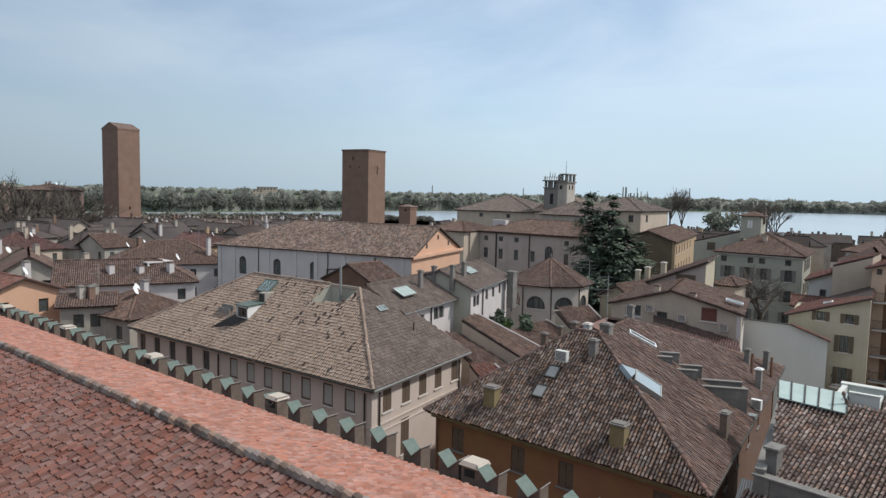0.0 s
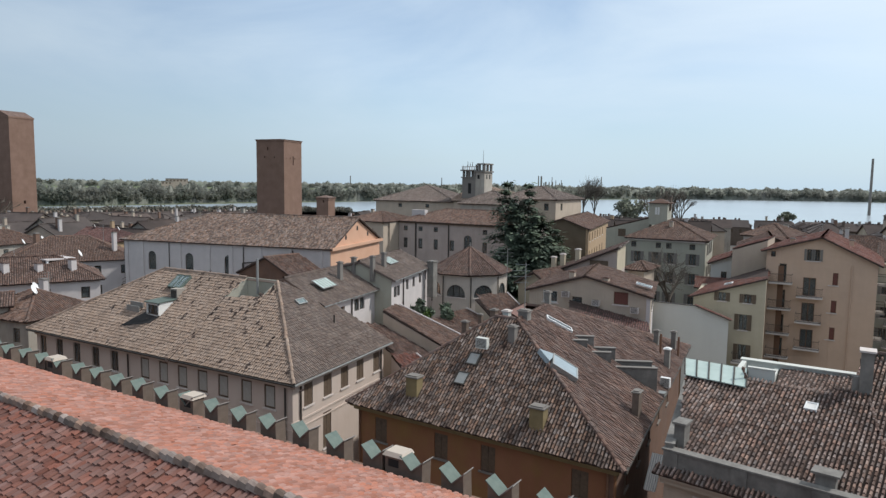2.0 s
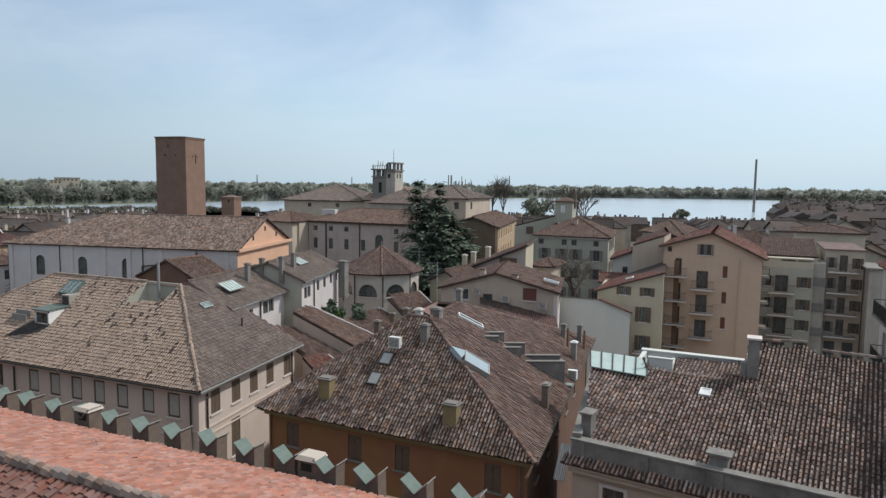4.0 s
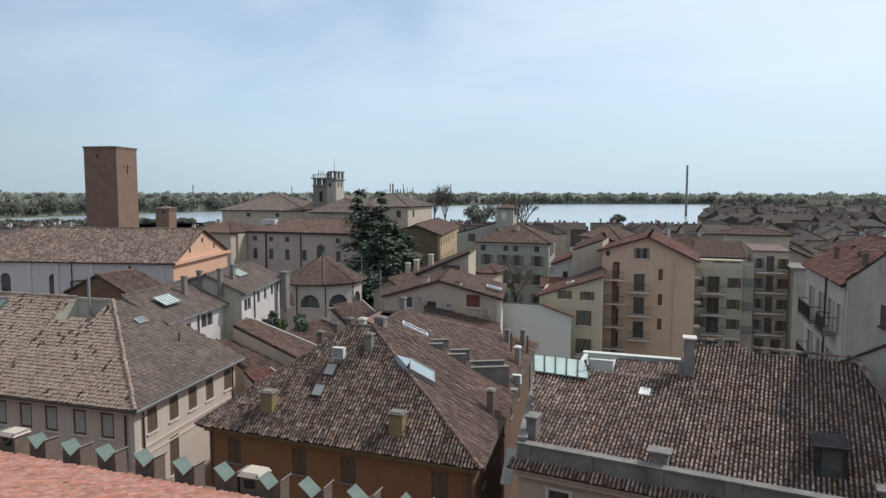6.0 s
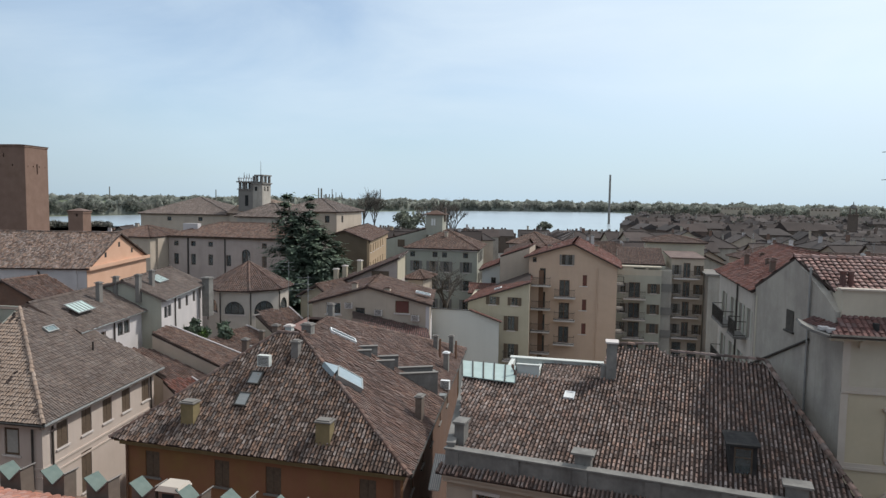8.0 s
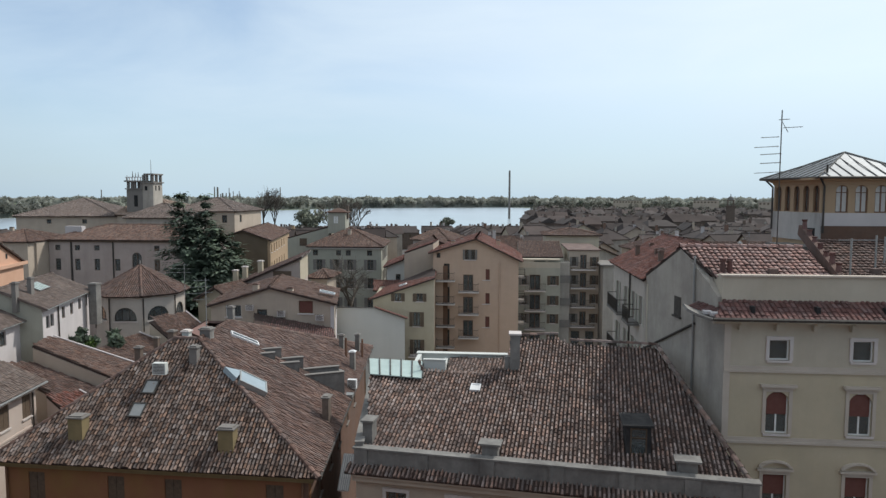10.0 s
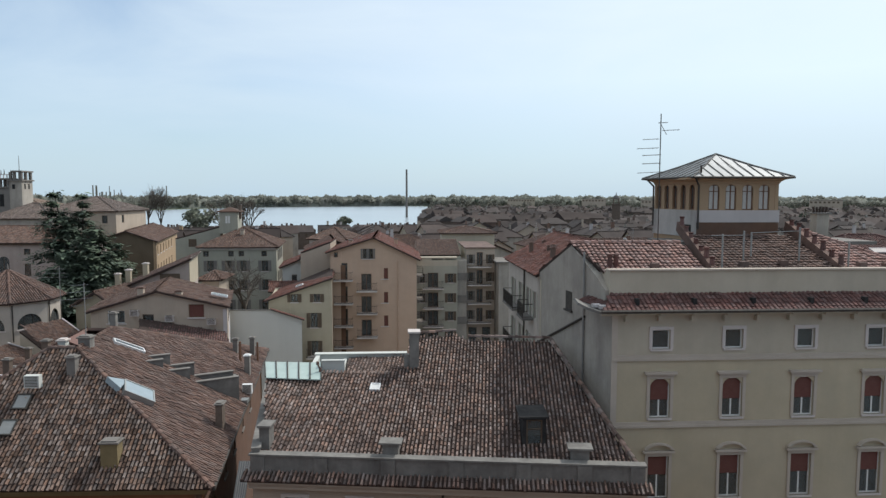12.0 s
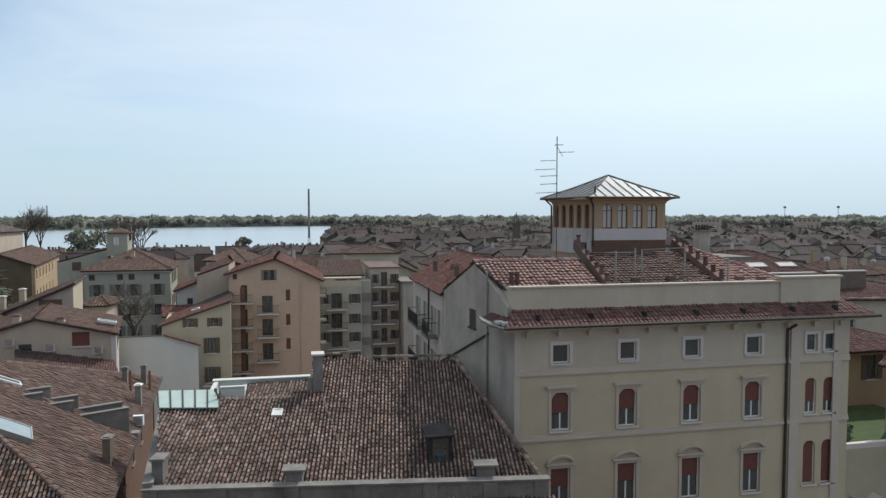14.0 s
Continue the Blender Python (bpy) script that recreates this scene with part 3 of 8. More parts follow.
def outward(foot, d):
    """A footprint (counter-clockwise) pushed out by d."""
    out = []
    n = len(foot)
    for i in range(n):
        p, a, b = Vector(foot[i]), Vector(foot[i - 1]), Vector(foot[(i + 1) % n])
        e0, e1 = (p - a).normalized(), (b - p).normalized()
        n0, n1 = Vector((e0.y, -e0.x)), Vector((e1.y, -e1.x))
        k = (n0 + n1)
        k = k / max(0.2, k.length_squared / 2)
        out.append(tuple(p + k * d))
    return out


def roof_faces(foot, z, rise, axis="x", hips=(1, 1), over=0.5, drop=0.12):
    """Faces and ridge lines of a pitched roof over four corners. axis: along the front ('x') or back from it ('y'); hips: depth of the hip at either end, as a share of the half width (0: a gable)."""
    f = [Vector((*p, z - drop)) for p in outward(foot, over)]
    if axis == "y":
        f = f[1:] + f[:1]
    a, b, c, d = f
    m0, m1 = (a + d) / 2, (b + c) / 2
    along = (m1 - m0)
    half = ((a - d).length + (b - c).length) / 4
    if sum(hips) * half > along.length:
        hips = tuple(q * along.length / (sum(hips) * half) for q in hips)
    step = along.normalized() * half
    up = Vector((0, 0, rise + drop))
    r0, r1 = m0 + step * hips[0] + up, m1 - step * hips[1] + up
    faces = [[a, b, r1, r0], [c, d, r0, r1]]
    ridges = [(r0, r1)]
    if hips[1]:
        faces.append([b, c, r1])
        ridges += [(b, r1), (c, r1)]
    if hips[0]:
        faces.append([d, a, r0])
        ridges += [(d, r0), (a, r0)]
    return faces, ridges


def house(name, label, foot, z1, rise, wall_mat, tile_mat, axis="x", hips=(1, 1), over=0.45, z0=0.0, category="house", group="", tile=(0.2, 0.3, 0.075),
          holes=None, cornice=True, win=None, kind="", side_mats=None):
    """A house: four walls with their openings, windows, a tiled roof on a cornice. foot: front left, front right, back right, back left.
    holes: by side (0 front, 1 right, 2 back, 3 left) rows of (u, v, w, h, window options)."""
    cx, cy = sum(p[0] for p in foot) / 4, sum(p[1] for p in foot) / 4
    t = thing(name, label, category, (cx, cy, z0), group, kind)
    holes = holes or {}
    for s in range(4):
        p0, p1 = foot[s], foot[(s + 1) % 4]
        hs = holes.get(s, ())
        wall(t, p0, p1, z0, z1, (side_mats or {}).get(s, wall_mat), [h[:4] for h in hs])
        for h in hs:
            window(t, p0, p1, *h[:4], **(h[4] if len(h) > 4 else (win or {})))
    faces, ridges = roof_faces(foot, z1, rise, axis, hips, over)
    ends = {"x": (3, 1), "y": (0, 2)}[axis]
    for k, s in enumerate(ends):
        if not hips[k]:
            p0, p1 = foot[s], foot[(s + 1) % 4]
            length = math.hypot(p1[0] - p0[0], p1[1] - p0[1])
            gable(t, p0, p1, z1, length / 2, rise - 0.12, wall_mat)
    tiled(t, faces, tile_mat, *tile, ridges=ridges)
    if cornice:
        bm = bmesh.new()
        out = outward(foot, 0.16)
        for s in range(4):
            if not hips[0] and s == ends[0] or not hips[1] and s == ends[1]:
                continue
            p0, p1 = out[s], out[(s + 1) % 4]
            L = math.hypot(p1[0] - p0[0], p1[1] - p0[1])
            box(bm, 0, L, z1 - 0.32, z1 - 0.06, -0.2, 0.0, m=side_frame(p0, p1))
        part("cornice", bm, wall_mat, t)
    return t


def chimney(parent, x, y, z, h, mat=PLASTER_YELLOW, w=0.7, d=0.55, cap=STONE, rot=0.0):
    m = Matrix.Translation((x, y, z)) @ Matrix.Rotation(radians(rot), 4, "Z")
    c = part("chimney", boxes((-w / 2, w / 2, -d / 2, d / 2, -1.2, h), m=m), mat, parent)
    part("cap", boxes((-w / 2 - 0.07, w / 2 + 0.07, -d / 2 - 0.07, d / 2 + 0.07, h, h + 0.07),
                      (-w / 2 + 0.03, w / 2 - 0.03, -d / 2 + 0.03, d / 2 - 0.03, h + 0.07, h + 0.13), m=m), cap, c)
    return c


def stepped_front(parent, y, segs, apex, mat, holes, opts=None):
    """A gable front along x whose window rows reach up under the slopes. segs: (x0, x1, top); holes by x."""
    for x0, x1, top in segs:
        hs = [(h[0] - x0, *h[1:]) for h in holes if x0 <= h[0] < x1]
        wall(parent, (x0, y), (x1, y), 0, top, mat, [h[:4] for h in hs])
        for h in hs:
            window(parent, (x0, y), (x1, y), *h[:4], **h[4])
    prof = [q for x0, x1, top in segs for q in ((x0, top), (x1, top))] + [apex]
    bm = bmesh.new()
    fa, fb = [bm.verts.new((x, y, z)) for x, z in prof], [bm.verts.new((x, y + 0.35, z)) for x, z in prof]
    bm.faces.new(fa)
    bm.faces.new(fb[::-1])
    for i in range(len(prof)):
        j = (i + 1) % len(prof)
        bm.faces.new((fa[j], fa[i], fb[i], fb[j]))
    part("gable", bm, mat, parent)


def H(r):
    """Height of what lies r metres above the eye (below, if negative)."""
    return EYE + r


def row_of(n, length, v, w, h, margin=1.2, opts=None):
    step = (length - 2 * margin) / max(1, n - 1)
    return [(margin + i * step, v, w, h, opts or {}) for i in range(n)]


# ---- ground, lake, far shore ----
def ground_sheet():
    bm = bmesh.new()
    n = 40
    g = [[bm.verts.new((-4400 + 8800 * i / n, -600 + 5200 * j / n, -0.02)) for i in range(n + 1)] for j in range(n + 1)]
    for j in range(n):
        for i in range(n):
            bm.faces.new((g[j][i], g[j][i + 1], g[j + 1][i + 1], g[j + 1][i]))
    return solo("ground", bm, PAVING, "grey street paving and open ground of the town", "ground", "structure")


ground_sheet()


def polar(az, d, z=0.0):
    """A place by its bearing (degrees from +y towards -x) and distance from the eye."""
    return Vector((-math.sin(radians(az)) * d, math.cos(radians(az)) * d, z))


def lake():
    near = [(88, 520), (75, 540), (61, 560), (52, 575), (44, 560), (36, 520), (28, 480), (20, 470), (14, 460), (8, 420), (3, 390), (-1, 390), (-2.1, 420), (-2.4, 1000)]
    far = [(-2.6, 1330), (0, 1375), (4, 1420), (9, 1470), (14, 1230), (20, 1090), (28, 950), (38, 820), (48, 720), (60, 640), (72, 640), (88, 650)]
    bm = bmesh.new()
    vs = [bm.verts.new(polar(a, d, 0.05)) for a, d in near + far]
    f = bm.faces.new(vs)
    bmesh.ops.triangulate(bm, faces=[f])
    return solo("lake", bm, WATER, "calm pale lake beyond the town's roofs", "lake", "structure")


lake()


def meadow():
    rim = [(-60, 900), (-30, 940), (-4, 1010), (-2.7, 1332), (0, 1380), (4, 1425), (9, 1475), (14, 1235), (20, 1095), (28, 955), (38, 825), (48, 725), (60, 645), (72, 645), (88, 655)]
    bm = bmesh.new()
    a = [bm.verts.new(polar(q, d, 0.03)) for q, d in rim]
    b = [bm.verts.new(polar(q, 4200, 0.03)) for q, d in rim]
    for i in range(len(rim) - 1):
        bm.faces.new((a[i], a[i + 1], b[i + 1], b[i]))
    return solo("far_meadow", bm, MEADOW, "green fields beyond the lake shore", "meadow", "structure")


meadow()

# ---- the roof below the eye, with its crenellated wall ----
FX0, FX1 = -80.0, 28.0
ridge_y, ridge_z = 10.6, H(-7.3)
edge_y, edge_z = 16.7, H(-9.35)
near_y, near_z = -7.0, H(-13.2)
hall = thing("great_hall", "long brick hall with old red clay tiles and a swallow-tailed parapet", "building", (-26, 5, 0))
hf = [(FX0, near_y + 0.5), (FX1, near_y + 0.5), (FX1, 17.7), (FX0, 17.7)]
wall(hall, hf[0], hf[1], 0, near_z - 0.2, BRICK_TOWER)
wall(hall, hf[2], hf[3], 0, H(-9.75), BRICK_TOWER, thick=0.6)
for a, b in ((hf[1], hf[2]), (hf[3], hf[0])):
    wall(hall, a, b, 0, near_z - 0.2, BRICK_TOWER)
hall_near = [Vector((FX0, near_y, near_z)), Vector((FX1, near_y, near_z)), Vector((FX1, ridge_y, ridge_z)), Vector((FX0, ridge_y, ridge_z))]
hall_far = [Vector((FX1, edge_y, edge_z)), Vector((FX0, edge_y, edge_z)), Vector((FX0, ridge_y, ridge_z)), Vector((FX1, ridge_y, ridge_z))]
# the far slope's brighter tile has the sunlight put into its colour
for poly, mat in ((hall_near, TILE_RED), (hall_far, TILE_SUNLIT)):
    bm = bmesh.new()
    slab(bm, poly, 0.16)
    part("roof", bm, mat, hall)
HALL_TILE = (0.2, 0.28, 0.055)
hv, hfc = tile_geometry([hall_near], *HALL_TILE, jitter=0.022, wide=0.9, step=0.035)
hq = hv.reshape(-1, 8, 3)
mid = hq.mean(1)
near_patch = (abs(mid[:, 0] + 14.6) < 2.9) & (mid[:, 1] > 8.0) & (mid[:, 1] < 10.4)
keep = np.repeat(~near_patch, 1)
rest = hq[keep]
quad = np.array([[0, 1, 5, 4], [1, 2, 6, 5], [2, 3, 7, 6], [3, 2, 1, 0]])
rest_faces = (quad[None] + (np.arange(len(rest)) * 8)[:, None, None]).reshape(-1, 4)
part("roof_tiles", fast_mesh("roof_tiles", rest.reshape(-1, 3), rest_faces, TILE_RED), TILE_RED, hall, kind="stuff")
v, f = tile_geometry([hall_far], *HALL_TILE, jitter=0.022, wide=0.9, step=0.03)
part("roof_tiles", fast_mesh("roof_tiles", v, f, TILE_SUNLIT), TILE_SUNLIT, hall, kind="stuff")
v, f = ridge_geometry([((FX0, ridge_y, ridge_z), (FX1, ridge_y, ridge_z))], 0.33, 0.3, 0.075)
part("ridge_tiles", fast_mesh("ridge_tiles", v, f, TILE_SPECK), TILE_SPECK, hall, "row of dark brown ridge tiles", kind="stuff")


def merlon_meshes():
    body, plate_a, plate_b = bmesh.new(), bmesh.new(), bmesh.new()
    w, d, h, cut = 0.8, 0.5, 1.0, 0.36
    prof = [(-w / 2, -1.0), (w / 2, -1.0), (w / 2, h), (0.0, h - cut), (-w / 2, h)]
    for pp in ([prof[0], prof[1], prof[2], prof[3]], [prof[0], prof[3], prof[4]]):
        a = [body.verts.new((x, -d / 2, z)) for x, z in pp]
        b = [body.verts.new((x, d / 2, z)) for x, z in pp]
        body.faces.new(a)
        body.faces.new(b[::-1])
        for i in range(len(a)):
            j = (i + 1) % len(a)
            body.faces.new((a[j], a[i], b[i], b[j]))
    for bm, s in ((plate_a, -1), (plate_b, 1)):
        slab(bm, [(0, -d / 2 - 0.05, h - cut + 0.03), (0, d / 2 + 0.05, h - cut + 0.03), (s * (w / 2 + 0.04), d / 2 + 0.05, h + 0.06), (s * (w / 2 + 0.04), -d / 2 - 0.05, h + 0.06)], 0.035)
    return mesh_of(body, "merlon", BRICK_OLD), mesh_of(plate_a, "copper_plate", COPPER), mesh_of(plate_b, "copper_plate", STONE)


m_body, m_pa, m_pb = merlon_meshes()
for k in range(67):
    m = Matrix.Translation((-79.0 + 1.6 * k + random.uniform(-0.04, 0.04), 17.35, H(-9.85) + random.uniform(-0.03, 0.03))) @ pose(0, 0, 0, random.uniform(-1.5, 1.5), random.uniform(-2, 2), random.uniform(-2, 2))
    mer = part("merlon", m_body, BRICK_OLD, hall, m=m)
    part("copper_plate", m_pa, COPPER, mer, "green weathered copper plate", m=m)
    part("stone_slope", m_pb, STONE, mer, m=m)

for x in (-64.5, -54.1, -43.7, -33.3, -22.9, -12.5, -2.1, 8.3):
    m = Matrix.Translation((x, 17.4, H(-8.95)))
    b = part("vent_box", boxes((-0.34, 0.34, -0.28, 0.28, -1.2, 0.05), m=m), BRICK_OLD, hall, "dark brick vent box")
    part("vent_slot", boxes((-0.2, 0.2, -0.3, -0.28, -0.3, -0.05), m=m), INSIDE_DARK, b)
    bm = bmesh.new()
    lo = [bm.verts.new(m @ Vector(p)) for p in ((-0.4, -0.36, 0.05), (0.4, -0.36, 0.05), (0.4, 0.36, 0.05), (-0.4, 0.36, 0.05))]
    hi = [bm.verts.new(m @ Vector(p)) for p in ((-0.33, -0.26, 0.18), (0.33, -0.26, 0.18), (0.33, 0.3, 0.18), (-0.33, 0.3, 0.18))]
    bm.faces.new(hi)
    bm.faces.new(lo[::-1])
    for i in range(4):
        j = (i + 1) % 4
        bm.faces.new((lo[i], lo[j], hi[j], hi[i]))
    part("cap", bm, TRIM_CREAM, b, "pale stone cap")


# ---- small fittings ----
def facing(p, n, up=(0, 0, 1)):
    """A frame at p: x across, y up the face, z along the normal n."""
    n = Vector(n).normalized()
    x = Vector(up).cross(n).normalized()
    y = n.cross(x)
    return Matrix(((x.x, y.x, n.x, p[0]), (x.y, y.y, n.y, p[1]), (x.z, y.z, n.z, p[2]), (0, 0, 0, 1)))


def plane_normal(poly):
    p = [Vector(q) for q in poly]
    n = (p[1] - p[0]).cross(p[2] - p[0]).normalized()
    return n if n.z > 0 else -n


def skylight(parent, poly, x, y, z, w, h, frame_mat=None, glass=None, lift=0.14, panes=1, spin=0.0):
    """A roof window lying on a roof face."""
    m = facing((x, y, z), plane_normal(poly)) @ Matrix.Rotation(radians(spin), 4, "Z")
    fm = frame_mat or ZINC
    bm = bmesh.new()
    box(bm, -w / 2 - 0.07, w / 2 + 0.07, -h / 2 - 0.07, -h / 2, 0, lift, m=m)
    box(bm, -w / 2 - 0.07, w / 2 + 0.07, h / 2, h / 2 + 0.07, 0, lift, m=m)
    box(bm, -w / 2 - 0.07, -w / 2, -h / 2, h / 2, 0, lift, m=m)
    box(bm, w / 2, w / 2 + 0.07, -h / 2, h / 2, 0, lift, m=m)
    for i in range(1, panes):
        c = -w / 2 + i * w / panes
        box(bm, c - 0.04, c + 0.04, -h / 2, h / 2, 0.03, lift, m=m)
    s = part("skylight", bm, fm, parent)
    part("pane", boxes((-w / 2, w / 2, -h / 2, h / 2, lift - 0.06, lift - 0.03), m=m), glass or SKY_GLASS, s)
    return s


def air_conditioner(parent, m, w=0.85, h=0.65, mat=None):
    a = part("air_conditioner", boxes((-w / 2, w / 2, 0, h, 0, 0.32), m=m), mat or WHITE_METAL, parent, "white air conditioner unit")
    bm = bmesh.new()
    for k in range(7):
        box(bm, -w / 2 + 0.06, w / 2 - 0.06, 0.08 + k * 0.075, 0.11 + k * 0.075, 0.32, 0.335, m=m)
    part("grille", bm, DARK_METAL, a)


def dish(parent, x, y, z, r=0.45, az=-30.0, pole=0.9):
    """A satellite dish on a short pole."""
    bm = bmesh.new()
    m = Matrix.Translation((x, y, z + pole)) @ pose(0, 0, 0, 62, 0, 180 + az)
    rings = []
    for q in range(4):
        t = q / 3
        rings.append([bm.verts.new(m @ Vector((r * t * math.cos(k * math.tau / 12), r * t * math.sin(k * math.tau / 12), 0.25 * r * t * t))) for k in range(12)] if q else [bm.verts.new(m @ Vector((0, 0, 0)))])
    for k in range(12):
        j = (k + 1) % 12
        bm.faces.new((rings[0][0], rings[1][k], rings[1][j]))
        for q in (1, 2):
            bm.faces.new((rings[q][k], rings[q + 1][k], rings[q + 1][j], rings[q][j]))
    d = part("satellite_dish", bm, WHITE_METAL, parent, "white satellite dish")
    bm = bmesh.new()
    tube(bm, (x, y, z - 0.8), (x, y, z + pole), 0.03, 6)
    tube(bm, m @ Vector((0, -r * 0.9, 0.2 * r)), m @ Vector((0, 0, r * 0.9)), 0.012, 4)
    part("mount", bm, DARK_METAL, d)


def aerial(parent, x, y, z, h=3.0, rods=5, turn=0.0, span=1.0):
    bm = bmesh.new()
    tube(bm, (x, y, z - 0.5), (x, y, z + h), 0.028, 6)
    a = part("aerial_mast", bm, ZINC, parent)
    bm = bmesh.new()
    c, s = math.cos(radians(turn)), math.sin(radians(turn))
    for k in range(rods):
        zz = z + h * (0.96 - 0.13 * k)
        l = span * (0.6 + 0.5 * ((k * 7) % 3) / 2)
        tube(bm, (x - c * l, y - s * l, zz), (x + c * l * 0.35, y + s * l * 0.35, zz), 0.012, 4)
        for q in range(5):
            e = -l + q * l * 1.3 / 4
            tube(bm, (x + c * e - s * 0.22, y + s * e + c * 0.22, zz), (x + c * e + s * 0.22, y + s * e - c * 0.22, zz), 0.007, 3)
    part("aerial_rods", bm, ZINC, a)


def drainpipe(parent, p0, p1, u, z0, z1, mat=None, r=0.06, elbow=0.0):
    m = side_frame(p0, p1)
    bm = bmesh.new()
    tube(bm, m @ Vector((u, z0, 0.09)), m @ Vector((u, z1, 0.09)), r, 8)
    if elbow:
        tube(bm, m @ Vector((u, z1, 0.09)), m @ Vector((u + 0.15, z1 + 0.35, elbow)), r, 8)
    part("drainpipe", bm, mat or DARK_METAL, parent)


def gutter(parent, a, b, mat=None, r=0.08):
    bm = bmesh.new()
    tube(bm, a, b, r, 6)
    part("gutter", bm, mat or DARK_METAL, parent)


def balcony(parent, p0, p1, u, v, w, d=1.1, rail=None, slab_mat=None):
    """A slab with a barred rail of its own."""
    m = side_frame(p0, p1)
    b = part("balcony", boxes((u - w / 2, u + w / 2, v - 0.16, v, 0.0, d), m=m), slab_mat or STONE_PALE, parent)
    bm = bmesh.new()
    for z in (v + 0.08, v + 0.98):
        box(bm, u - w / 2 + 0.03, u + w / 2 - 0.03, z - 0.02, z + 0.03, d - 0.07, d - 0.03, m=m)
        for e in (u - w / 2 + 0.03, u + w / 2 - 0.07):
            box(bm, e, e + 0.04, z - 0.02, z + 0.03, 0, d - 0.07, m=m)
    n = int(w / 0.13)
    for k in range(n + 1):
        e = u - w / 2 + 0.04 + k * (w - 0.1) / n
        box(bm, e, e + 0.02, v, v + 0.98, d - 0.06, d - 0.04, m=m)
    part("railing", bm, rail or DARK_METAL, b, kind="stuff")
    return b


# ---- long beige palazzo across the street ----
A_EAVE = [(-58.4, 28.3), (-29.1, 29.4), (-30.9, 42.0), (-60.0, 41.2)]
A = outward(A_EAVE, -0.5)
az_ = H(-12.5)
aFL, aFR, aBR, aBL = [Vector((*p, az_)) for p in A_EAVE]
aP, aQ = Vector((-36.9, 35.7, H(-7.5))), Vector((-49.6, 35.22, H(-7.5)))
aR = Vector((-34.8, 39.4, H(-9.42)))
palazzo_a = thing("beige_palazzo", "long beige plastered palazzo under a weathered tan tile roof", "palazzo", (-44, 35, 0))
open_dark = dict(frame_mat=WOOD_DARK, sill=STONE_PALE, bars=0, shutters=WOOD_DARK, open_shutters=False)
blinded = dict(frame_mat=WOOD_DARK, sill=STONE_PALE, bars=0, blind=(0.96, CURTAIN), f=0.13, depth=0.12)
a_front = [(u, H(-14.6), 0.95, 1.56, dict(frame_mat=WOOD_DARK, sill=STONE_PALE, bars=1)) for u in (0.9, 3.2, 5.55, 8.0, 10.36)]
a_front += [(u, H(-14.6), 0.98, 1.56, blinded) for u in (13.94, 16.0, 18.03, 20.08, 22.1, 24.28, 26.35)]
a_front += [(u, H(-19.0), 1.0, 2.0, dict(frame_mat=WOOD_DARK, sill=STONE_PALE, bars=1)) for u in (3.2, 8.0, 13.94, 18.03, 22.1, 26.35)]
a_right = [(u, H(-14.55), 0.98, 1.66, open_dark) for u in (1.69, 3.92, 6.05, 8.17, 10.6)] + [(3.84, H(-18.1), 1.0, 2.5, open_dark)]
for s, hs in ((0, a_front), (1, a_right), (2, ()), (3, ())):
    wall(palazzo_a, A[s], A[(s + 1) % 4], 0, az_, PLASTER_BEIGE, [h[:4] for h in hs])
    for h in hs:
        window(palazzo_a, A[s], A[(s + 1) % 4], *h[:4], **h[4])
    if s < 2:
        m, L = side_frame(A[s], A[(s + 1) % 4]), math.dist(A[s], A[(s + 1) % 4])
        part("cornice", boxes((0, L, az_ - 0.45, az_ - 0.2, 0, 0.2), (0, L, az_ - 0.2, az_ - 0.05, 0, 0.36), m=m), PLASTER_BEIGE, palazzo_a)
        part("string_course", boxes((0, L, H(-15.33), H(-15.2), 0, 0.06), (0, L, H(-15.8), H(-15.7), 0, 0.05), m=m), PLASTER_BEIGE, palazzo_a)
A_FRONT = [aFL, aFR, aP, aQ]
A_RIGHT = [aFR, aBR, aR, aP]
nA = plane_normal(A_FRONT)


def on_a(x, y):
    return Vector((x, y, aFR.z - (nA.x * (x - aFR.x) + nA.y * (y - aFR.y)) / nA.z))


# the front slope is open beside the hip, where a terrace is sunk into it
cLb, cRb, cLt = on_a(-40.5, 33.8), on_a(-37.15, 34.38), aQ.lerp(aP, (40.0 - 49.6) / (36.9 - 49.6))
eM = aFL.lerp(aFR, (40.5 - 58.4) / (29.1 - 58.4))
hipM = aFR.lerp(aP, (cRb.z - aFR.z) / (aP.z - aFR.z))
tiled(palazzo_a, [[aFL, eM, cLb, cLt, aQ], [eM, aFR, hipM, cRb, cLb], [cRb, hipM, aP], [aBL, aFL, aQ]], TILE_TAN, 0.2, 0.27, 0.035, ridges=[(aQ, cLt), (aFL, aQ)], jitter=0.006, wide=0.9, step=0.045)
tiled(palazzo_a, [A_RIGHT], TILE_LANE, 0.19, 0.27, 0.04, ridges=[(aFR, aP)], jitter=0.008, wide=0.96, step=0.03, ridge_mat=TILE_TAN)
tiled(palazzo_a, [[aBR, aBL, aQ], [aBR, aQ, aR], [aQ, aP, aR]], TILE_TAN, 0)
gutter(palazzo_a, aFL + Vector((0, -0.06, -0.1)), aFR + Vector((0.05, -0.06, -0.1)))
gutter(palazzo_a, aFR + Vector((0.06, 0, -0.1)), aBR + Vector((0.06, 0, -0.1)), ZINC)
drainpipe(palazzo_a, A[0], A[1], 12.1, 0, az_ - 0.4)
drainpipe(palazzo_a, A[0], A[1], 27.75, 0, az_ - 0.4)
drainpipe(palazzo_a, A[1], A[2], 0.75, 0, az_ - 0.4)
drainpipe(palazzo_a, A[1], A[2], 11.2, 0, az_ - 0.4)


